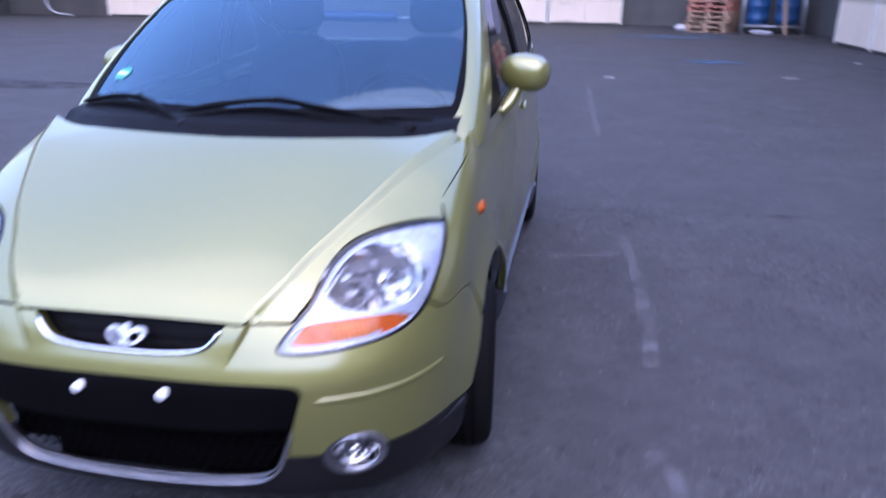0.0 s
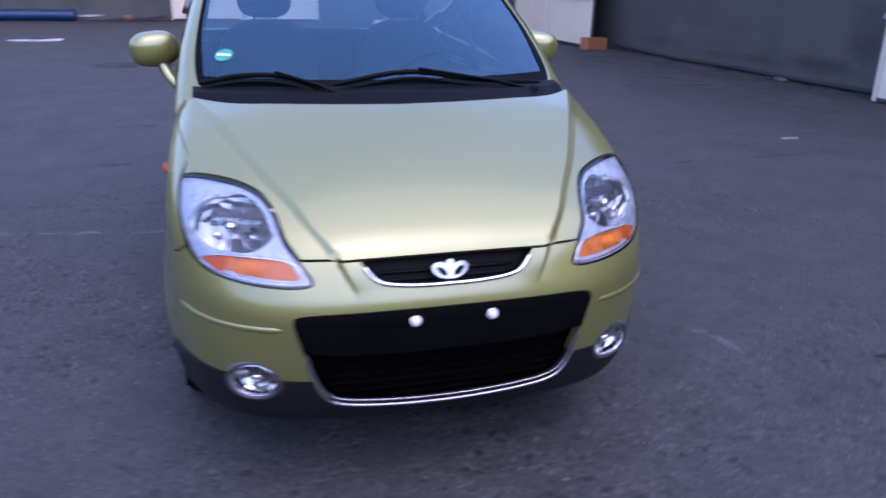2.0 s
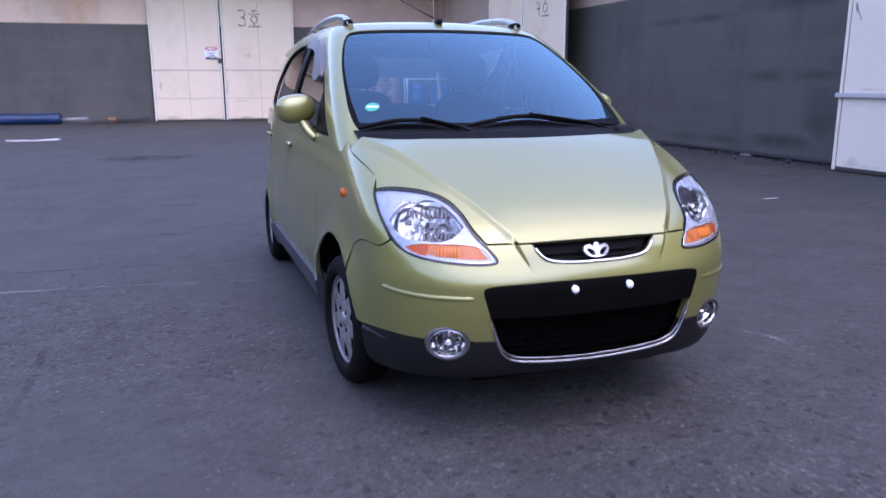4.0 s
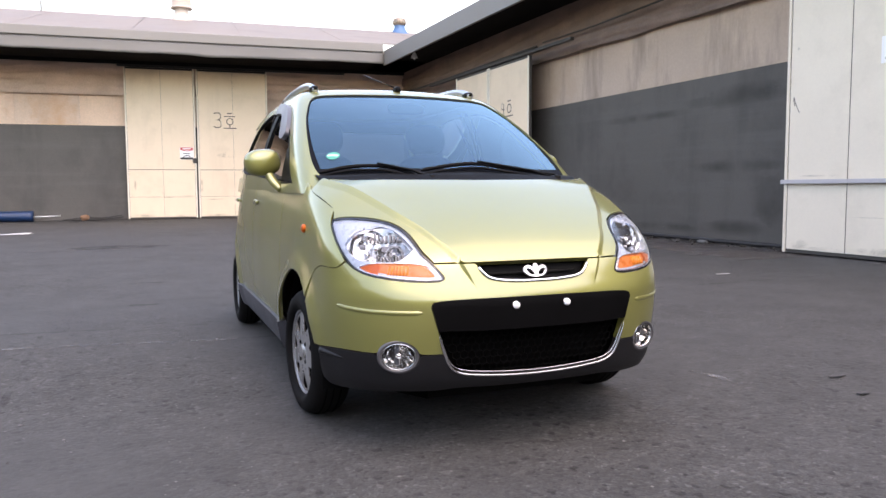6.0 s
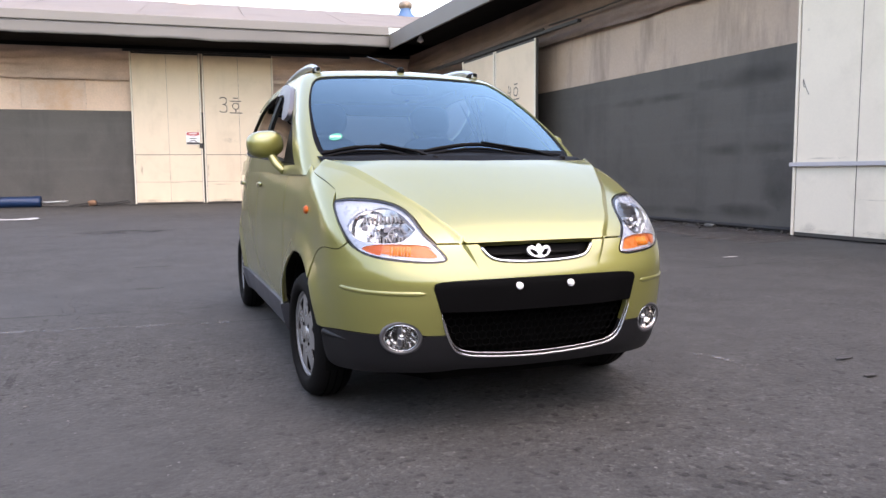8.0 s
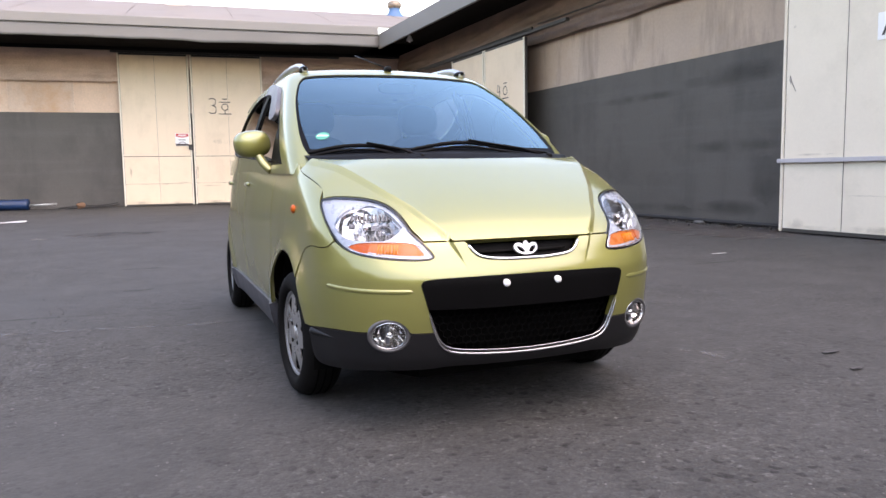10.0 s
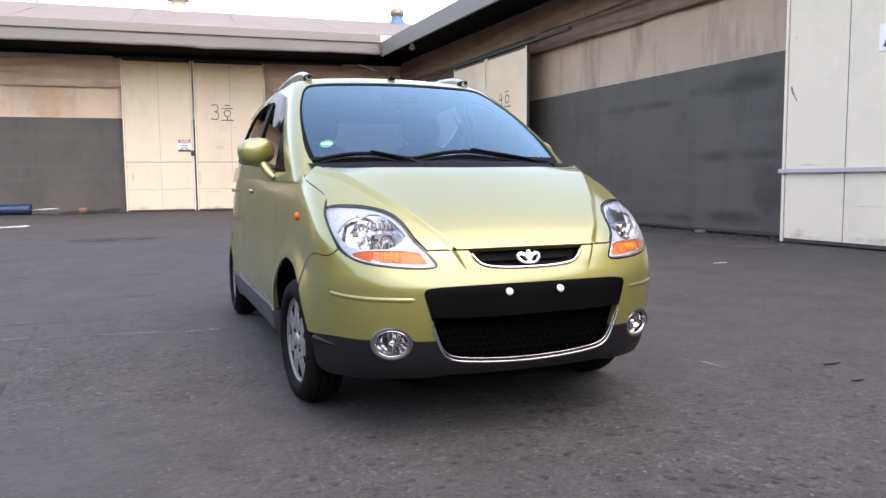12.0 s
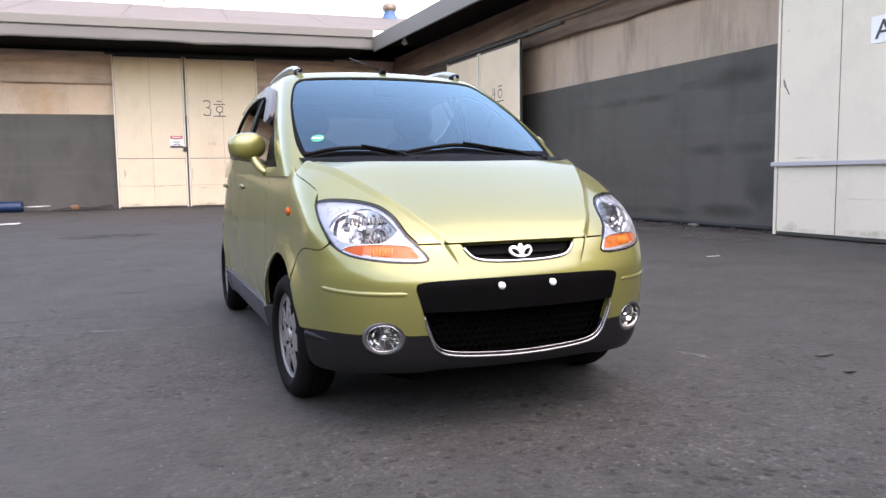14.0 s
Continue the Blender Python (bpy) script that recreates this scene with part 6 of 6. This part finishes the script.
def build_signs():
    # bay number in thin dark strokes
    d = BACK @ Matrix.Translation((0, BD - 0.011, 0))
    num = thing("bay_number", "hand-painted dark bay number on the cream door", "lettering", d)
    three = [(-0.72, 3.41), (-0.66, 3.44), (-0.56, 3.44), (-0.51, 3.40), (-0.51, 3.28), (-0.56, 3.23), (-0.65, 3.22), (-0.56, 3.21), (-0.50, 3.16), (-0.50, 3.03), (-0.55, 2.97), (-0.67, 2.97), (-0.73, 3.01)]
    part("digit", stroke(three, 0.035, Matrix.Identity(4)), LETTER, num)
    part("stroke", stroke([(-0.30, 3.43), (-0.14, 3.43)], 0.035, Matrix.Identity(4)), LETTER, num)
    part("stroke", stroke([(-0.40, 3.33), (-0.04, 3.33)], 0.03, Matrix.Identity(4)), LETTER, num)
    part("ring", stroke([(-0.22 + 0.10 * math.cos(a), 3.17 + 0.10 * math.sin(a)) for a in (math.tau * i / 24 for i in range(24))], 0.032, Matrix.Identity(4), True), LETTER, num)
    part("stroke", stroke([(-0.22, 3.07), (-0.22, 2.96)], 0.032, Matrix.Identity(4)), LETTER, num)
    part("stroke", stroke([(-0.42, 2.95), (-0.02, 2.95)], 0.035, Matrix.Identity(4)), LETTER, num)
    d = RIGHT @ Matrix.Translation((0, RD - 0.011, 0))
    num = thing("bay_number", "hand-painted dark bay number on the cream door", "lettering", d)
    part("digit", stroke([(-13.62, 3.05), (-13.66, 2.88), (-13.50, 2.88)], 0.03, Matrix.Identity(4)), LETTER, num)
    part("stroke", stroke([(-13.54, 3.02), (-13.54, 2.72)], 0.03, Matrix.Identity(4)), LETTER, num)
    part("stroke", stroke([(-13.34, 3.06), (-13.16, 3.06)], 0.03, Matrix.Identity(4)), LETTER, num)
    part("ring", stroke([(-13.25 + 0.10 * math.cos(a), 2.88 + 0.10 * math.sin(a)) for a in (math.tau * i / 24 for i in range(24))], 0.03, Matrix.Identity(4), True), LETTER, num)
    part("stroke", stroke([(-13.42, 2.70), (-13.08, 2.70)], 0.03, Matrix.Identity(4)), LETTER, num)
    # warning notice by the door's edge
    n = thing("notice", "small white warning notice with a red heading on the door", "sign", BACK @ Matrix.Translation((0, BD - 0.014, 0)))
    part("board", box(-1.80, -1.38, -0.004, 0.008, 1.92, 2.32, 0.003), WHITE, n)
    part("heading", box(-1.78, -1.40, -0.008, -0.004, 2.22, 2.31), RED_PRINT, n, "red heading band")
    part("heading_bar", box(-1.72, -1.46, -0.011, -0.0085, 2.25, 2.28), WHITE, n)
    part("heading_point", stroke([(-1.72, 2.215), (-1.59, 2.19), (-1.46, 2.215)], 0.02, Matrix.Translation((0, -0.006, 0))), RED_PRINT, n)
    part("text_bar", box(-1.70, -1.48, -0.008, -0.004, 2.10, 2.125), LETTER, n)
    part("picture", stroke([(-1.70, 2.00), (-1.64, 2.045), (-1.54, 2.045), (-1.48, 2.00)], 0.03, Matrix.Translation((0, -0.006, 0))), LETTER, n)
    part("picture_bar", box(-1.79, -1.40, -0.008, -0.004, 1.925, 1.99), LETTER, n)
    part("hasp", box(-1.40, -1.28, -0.05, -0.005, 1.80, 1.96, 0.01), DARK_STEEL, n, "dark steel hasp")
    # plate with a letter on the near door
    a = thing("letter_plate", "white plate with a black letter A on the sliding door", "sign", RIGHT @ Matrix.Translation((0, RD - 0.012, 0)))
    part("board", box(-3.47, -3.03, -0.006, 0.006, 2.47, 2.80, 0.003), WHITE, a)
    cu = bpy.data.curves.new("letter", "FONT")
    cu.body, cu.size, cu.extrude = "A", 0.33, 0.003
    cu.materials.append(LETTER)
    t = new("letter", cu)
    t.parent = a
    t.matrix_local = Matrix.Translation((-3.41, -0.010, 2.52)) @ Euler((radians(90), 0, 0)).to_matrix().to_4x4()
    # scratches on the doors
    for (u0, z0, u1, z1) in ((-4.78, 2.20, -4.68, 1.98), (-4.78, 2.2, -4.76, 2.08)):
        part("scratch", stroke([(u0, z0), ((u0 + u1) / 2 - 0.01, (z0 + z1) / 2), (u1, z1)], 0.012, Matrix.Identity(4)), LETTER, num).matrix_parent_inverse = Matrix.Identity(4)


def smear(u, z, w, h, seed):
    """An uneven patch of dirt on an upright face, in the plane of u and z."""
    bm = bmesh.new()
    vs = []
    for i in range(36):
        a = i * math.tau / 36
        r = 1 + 0.55 * noise.noise((math.cos(a) * 1.7, math.sin(a) * 1.7, seed)) + 0.30 * noise.noise((math.cos(a) * 6, math.sin(a) * 6, seed))
        vs.append(bm.verts.new((u + w * r * math.cos(a), 0, max(0.02, z + h * r * math.sin(a)))))
    bm.faces.new(vs[::-1])
    return bm


def build_scuffs():
    """Scuffs and dirt where use, tyres and rain have worked on the doors and the grey boards."""
    doors = thing("door_scuffs", "grey scuffs and brown dirt low on the cream doors", "dirt", BACK @ Matrix.Translation((0, BD - 0.0075, 0)), kind="structure")
    for i, (u, z, w, h) in enumerate(((-3.18, 1.12, 0.05, 0.16), (-2.35, 0.82, 0.06, 0.10), (-1.62, 0.75, 0.20, 0.03), (-2.9, 0.12, 0.45, 0.06), (-1.9, 0.10, 0.40, 0.05), (-0.75, 0.63, 0.40, 0.025), (-0.4, 2.05, 0.30, 0.10), (-0.6, 0.10, 0.5, 0.06), (-1.16, 1.1, 0.04, 0.5), (-1.42, 2.1, 0.03, 0.5), (-2.2, 0.70, 0.9, 0.018))):
        part("scuff", smear(u, z, w, h, 3.0 + i), SCUFF, doors).location.y = -0.0006 * i
    side = thing("door_scuffs", "brown dirt along the foot of the off-white door", "dirt", RIGHT @ Matrix.Translation((0, RD - 0.0075, 0)), kind="structure")
    for i, (u, z, w, h) in enumerate(((-4.62, 0.13, 0.16, 0.07), (-4.2, 0.10, 0.30, 0.035), (-3.3, 0.12, 0.5, 0.06), (-3.35, 0.55, 0.45, 0.012), (-4.72, 2.86, 0.03, 0.02), (-4.3, 1.10, 0.35, 0.02), (-3.2, 1.9, 0.10, 0.03))):
        part("scuff", smear(u, z, w, h, 23.0 + i), SCUFF, side).location.y = -0.0006 * i
    wall = thing("wall_stains", "dark damp stains low on the grey boards", "dirt", RIGHT @ Matrix.Translation((0, RD + 0.58 - 0.008, 0)), kind="structure")
    for i, (u, z, w, h) in enumerate(((-5.65, 0.75, 0.42, 0.50), (-5.30, 0.55, 0.10, 0.50), (-6.2, 2.42, 1.3, 0.20), (-6.4, 1.30, 1.1, 0.12), (-9.0, 2.30, 1.4, 0.12), (-6.5, 0.25, 0.9, 0.16), (-8.2, 0.20, 1.2, 0.12), (-10.5, 0.3, 0.9, 0.15))):
        part("damp_stain", smear(u, z, w, h, 43.0 + i), DAMP, wall).location.y = -0.0006 * i


def build_pallets():
    group = "stacked pallets"
    rnd = random.Random(9)
    base = pose(4.42, 20.55, 0, 0, 0, -24)

    def pallet(material):
        e = thing("pallet", "rough wooden pallet in a stack by the wall", "pallet", group=group)
        for k in range(6):
            y = -0.5 + k * 0.2
            part("deck_board", box(-0.55, 0.55, y - 0.06, y + 0.06, 0.112, 0.132, 0.003), material, e)
        for y in (-0.48, 0, 0.48):
            part("bottom_board", box(-0.55, 0.55, y - 0.05, y + 0.05, 0.0, 0.02, 0.003), material, e)
            for x in (-0.48, 0, 0.48):
                part("block", box(x - 0.07, x + 0.07, y - 0.05, y + 0.05, 0.02, 0.112, 0.003), material, e)
        return e
    a, b = pallet(PALLET_WOOD), pallet(PALLET_RED)
    b["label"] = "reddish wooden pallet in a stack by the wall"
    a.matrix_basis = base
    for i in range(1, 10):
        m = base @ pose(rnd.uniform(-0.05, 0.05), rnd.uniform(-0.05, 0.05), 0.134 * i, 0, 0, rnd.uniform(-4, 4))
        if i == 4:
            b.matrix_basis = m
        else:
            copy_thing(b if i in (5, 8) and i > 4 else a, m)
    # rag at the stack's foot
    bm = blob(Matrix.LocRotScale((3.72, 20.55, 0.07), None, (0.28, 0.18, 0.09)), 2.0, 24, 14)
    for v in bm.verts:
        v.co += Vector((noise.noise(v.co * 7), noise.noise(v.co * 7 + Vector((5, 0, 0))), 0.6 * noise.noise(v.co * 6))) * 0.09
        v.co.z = max(v.co.z, 0.0)
    tagged(link("rag", bm, RAG, smooth=True), "crumpled white rag at the foot of the pallets", "rag")


def build_rack():
    r = thing("tube_rack", "galvanised tube rack in front of blue drums", "rack", pose(5.85, 19.95, 0, 0, 0, -8))
    for x in (-0.74, 0.74):
        for y in (-0.25, 0.35):
            part("post", tube([(x, y, 0), (x, y, 1.35)], 0.024, sides=10), GALVANISED, r, smooth=True)
    for z in (0.20, 1.30):
        for y in (-0.25, 0.35):
            part("rail", tube([(-0.74, y, z), (0.74, y, z)], 0.02, sides=10), GALVANISED, r, smooth=True)
    part("side_bar", tube([(-0.74, -0.25, 0.20), (-0.74, 0.35, 0.20)], 0.018, sides=8), GALVANISED, r, smooth=True)
    part("side_bar", tube([(0.74, -0.25, 0.20), (0.74, 0.35, 0.20)], 0.018, sides=8), GALVANISED, r, smooth=True)
    part("shelf", box(-0.72, 0.72, -0.24, 0.34, 0.215, 0.235), DARK_STEEL, r)

    def drum():
        e = thing("drum", "blue plastic drum standing on the tube rack", "drum", group="blue drums")
        prof = [(0.0005, 0.0), (0.26, 0.0), (0.285, 0.02), (0.285, 0.12), (0.297, 0.14), (0.285, 0.16), (0.29, 0.45), (0.302, 0.47), (0.29, 0.49), (0.285, 0.78), (0.297, 0.80), (0.285, 0.82), (0.28, 0.90), (0.26, 0.93), (0.25, 0.92), (0.0005, 0.92)]
        part("shell", lathe(prof, Matrix.Identity(4), 40), BLUE_DRUM, e, smooth=True)
        part("bung", lathe([(0.0005, 0.945), (0.035, 0.945), (0.035, 0.92)], Matrix.Translation((0.15, 0, 0)), 16), BLACK_PLASTIC, e)
        return e
    d = drum()
    d.matrix_basis = pose(5.50, 20.05, 0.237, 0, 0, 10)
    copy_thing(d, pose(6.22, 19.95, 0.237, 0, 0, 70))
    p = box(-0.05, 0.05, -0.02, 0.02, 0, 1.5, 0.006)
    pl = link("plank", p, PALLET_WOOD)
    pl.matrix_world = pose(6.13, 19.58, 0, 3, -6, -8)
    tagged(pl, "upright wooden plank leaning on the rack", "plank")
    bm = blob(Matrix.LocRotScale((5.55, 19.55, 0.05), None, (0.26, 0.08, 0.06)), 2, 20, 12)
    for v in bm.verts:
        v.co += Vector((noise.noise(v.co * 9), noise.noise(v.co * 9 + Vector((5, 0, 0))), 0.6 * noise.noise(v.co * 8))) * 0.07
        v.co.z = max(v.co.z, 0.0)
    tagged(link("rag", bm, RAG, smooth=True), "dirty pale rag lying under the rack", "rag")


def build_wall_foot():
    # blue tarpaulin roll along the back wall
    roll = thing("tarpaulin_roll", "long blue tarpaulin roll lying along the wall", "tarpaulin", BACK)
    bm = bmesh.new()
    rings = []
    for i in range(61):
        u = -10.8 + 4.75 * i / 60
        rr = 0.17 + 0.018 * noise.noise((u * 1.4, 2, 2))
        rings.append([bm.verts.new((u, BD - 0.45 + rr * math.cos(k * math.tau / 18) * (1 + 0.05 * noise.noise((u * 3, k, 1))), 0.165 + rr * 0.97 * math.sin(k * math.tau / 18))) for k in range(18)])
    for a, b in zip(rings, rings[1:]):
        for k in range(18):
            bm.faces.new((a[k], a[(k + 1) % 18], b[(k + 1) % 18], b[k]))
    bm.faces.new(rings[0])
    bm.faces.new(rings[-1][::-1])
    bmesh.ops.recalc_face_normals(bm, faces=bm.faces)
    part("roll", bm, BLUE_TARP, roll, smooth=True)
    part("core_tube", tube([(-6.1, BD - 0.45, 0.14), (-5.3, BD - 0.40, 0.16)], 0.03, sides=10), GALVANISED, roll, "grey core tube", smooth=True)
    for i, path in enumerate(([(-5.3, -0.25, 0.02), (-4.7, -0.15, 0.10), (-4.2, -0.2, 0.06), (-3.6, -0.1, 0.15)], [(-5.0, -0.35, 0.02), (-4.4, -0.3, 0.03), (-3.9, -0.25, 0.05), (-3.55, -0.15, 0.10)])):
        c = link("cable", tube(refine([(u, BD + d, z) for u, d, z in path], 3), 0.022, sides=8), CABLE, smooth=True)
        c.matrix_world = BACK
        tagged(c, "dark hose lying along the wall's foot", "hose")
    bm = blob(Matrix.LocRotScale((-4.65, BD - 0.3, 0.09), None, (0.13, 0.1, 0.09)), 2.4, 20, 12)
    for v in bm.verts:
        v.co += Vector((1, 1, 0.5)) * 0.04 * noise.noise(v.co * 9)
    c = link("clay_lump", bm, surface("brown_clay", (0.22, 0.12, 0.07), 0.9, vary=0.2, bump=0.3), smooth=True)
    c.matrix_world = BACK
    tagged(c, "brown rusty lump lying by the wall", "debris")
    hose = link("cable", tube(refine([(-19.6, BD + 0.18, 1.4), (-19.55, BD + 0.1, 0.5), (-19.2, BD - 0.05, 0.08), (-18.2, BD - 0.25, 0.03)], 3), 0.03, sides=8), RAG, smooth=True)
    hose.matrix_world = BACK
    tagged(hose, "pale hose hanging down the wall to the ground", "hose")
    # hollow brick by the side door
    b = thing("brick_block", "orange clay brick block on the ground by the door", "brick", pose(6.78, 12.55, 0, 0, 0, 8))
    part("block", box(-0.24, 0.24, -0.15, 0.15, 0, 0.24, 0.012), BRICK_RED, b)
    # no groove is cut: a darker strip on top stands for its shade
    part("groove_shade_strip", box(-0.20, 0.20, -0.05, 0.05, 0.2405, 0.247), surface("brick_shade", (0.2, 0.07, 0.03), 0.9), b)
    # rubble strip and pipe along the right wall's foot
    pipe = link("wall_pipe", tube(refine([(-12.0, RD + 0.50, 0.10), (-10, RD + 0.42, 0.05), (-8, RD + 0.46, 0.06), (-6.5, RD + 0.40, 0.05), (-5.2, RD + 0.44, 0.05)], 3), 0.035, sides=8), CABLE, smooth=True)
    pipe.matrix_world = RIGHT
    tagged(pipe, "dark pipe lying along the wall's foot", "pipe")
    rnd = random.Random(3)
    bm = bmesh.new()
    for _ in range(260):
        u, d = rnd.uniform(-12.2, -5.0), RD + 0.5 - abs(rnd.gauss(0, 0.22))
        r = rnd.uniform(0.008, 0.03)
        bmesh.ops.create_icosphere(bm, subdivisions=1, radius=r, matrix=Matrix.LocRotScale((u, d, r * 0.5), Euler((rnd.random() * 6, rnd.random() * 6, 0)), (1.4, 0.8, 0.6)))
    rub = link("rubble", bm, RUBBLE)
    rub.matrix_world = RIGHT
    tagged(rub, "crumbs of rubble along the wall's foot", "rubble", kind="stuff")
    bm = blob(Matrix.LocRotScale((-6.9, RD + 0.32, 0.025), None, (0.12, 0.06, 0.03)), 2.4, 16, 8)
    c = link("stone", bm, STONE, smooth=True)
    c.matrix_world = RIGHT
    tagged(c, "pale stone lying by the wall", "stone")


def build_roof_fittings():
    flue = thing("roof_ventilator", "tall pale metal roof ventilator with a flared foot", "ventilator", Matrix.Translation((-0.435, 26.45, 7.10)))
    part("neck", lathe([(0.40, -0.12), (0.345, 0.06), (0.27, 0.20), (0.245, 0.32), (0.245, 0.44)], Matrix.Identity(4), 36), VENT_PALE, flue, smooth=True)
    part("collar", lathe([(0.25, 0.42), (0.375, 0.42), (0.385, 0.45), (0.375, 0.48), (0.345, 0.485)], Matrix.Identity(4), 36), VENT_PALE, flue, smooth=True)
    part("drum", lathe([(0.345, 0.48), (0.345, 1.10), (0.36, 1.11), (0.36, 1.14), (0.25, 1.24), (0.001, 1.27)], Matrix.Identity(4), 36), VENT_PALE, flue, smooth=True)
    turbine = thing("roof_ventilator", "round finned metal roof ventilator on a blue neck", "ventilator", Matrix.Translation((7.775, 26.1, 6.98)))
    part("neck", lathe([(0.55, -0.10), (0.40, 0.10), (0.27, 0.24), (0.215, 0.36), (0.215, 0.44)], Matrix.Identity(4), 32), VENT_BLUE, turbine, smooth=True)
    part("head", lathe([(0.20, 0.42), (0.235, 0.45), (0.262, 0.54), (0.255, 0.62), (0.20, 0.69), (0.10, 0.73), (0.001, 0.74)], Matrix.Identity(4), 32), VENT_STEEL, turbine, smooth=True)
    for i in range(14):
        a = i * math.tau / 14
        rib = [(rr * math.cos(a), rr * math.sin(a), zz) for rr, zz in ((0.24, 0.45), (0.268, 0.54), (0.261, 0.62), (0.205, 0.695), (0.10, 0.735))]
        part("fin", tube(rib, 0.012, sides=6), VENT_STEEL, turbine, smooth=True)
    p = link("roof_pole", tube([(-5.05, 26.7, 6.9), (-5.05, 26.7, 9.6)], 0.03, sides=8), GALVANISED, smooth=True)
    tagged(p, "thin metal pole on the roof", "pole")
    lamp = thing("eave_lamp", "small white lamp under the eave", "lamp", RIGHT @ Matrix.Translation((-18.2, 6.75, 4.93)))
    part("shade", lathe([(0.02, 0.07), (0.05, 0.02), (0.10, -0.10), (0.095, -0.10)], Matrix.Identity(4), 20), WHITE, lamp, smooth=True)
    part("bulb", blob(Matrix.LocRotScale((0, 0, -0.08), None, (0.05, 0.05, 0.07)), 2, 16, 10), WHITE, lamp, smooth=True)
    for u0, u1, d, z, r in ((-12.2, -8.0, RD + 0.30, 4.28, 0.02), (-22, -12.4, RD + 0.25, 4.2, 0.035)):
        t = link("conduit", tube([(u0, d, z), ((u0 + u1) / 2, d, z - 0.02), (u1, d, z + 0.02)], r, sides=8), DARK_STEEL, smooth=True)
        t.matrix_world = RIGHT
        tagged(t, "dark conduit along the wall under the eave", "conduit")


build_signs()
build_scuffs()
build_pallets()
build_rack()
build_wall_foot()
build_roof_fittings()
build_markings()
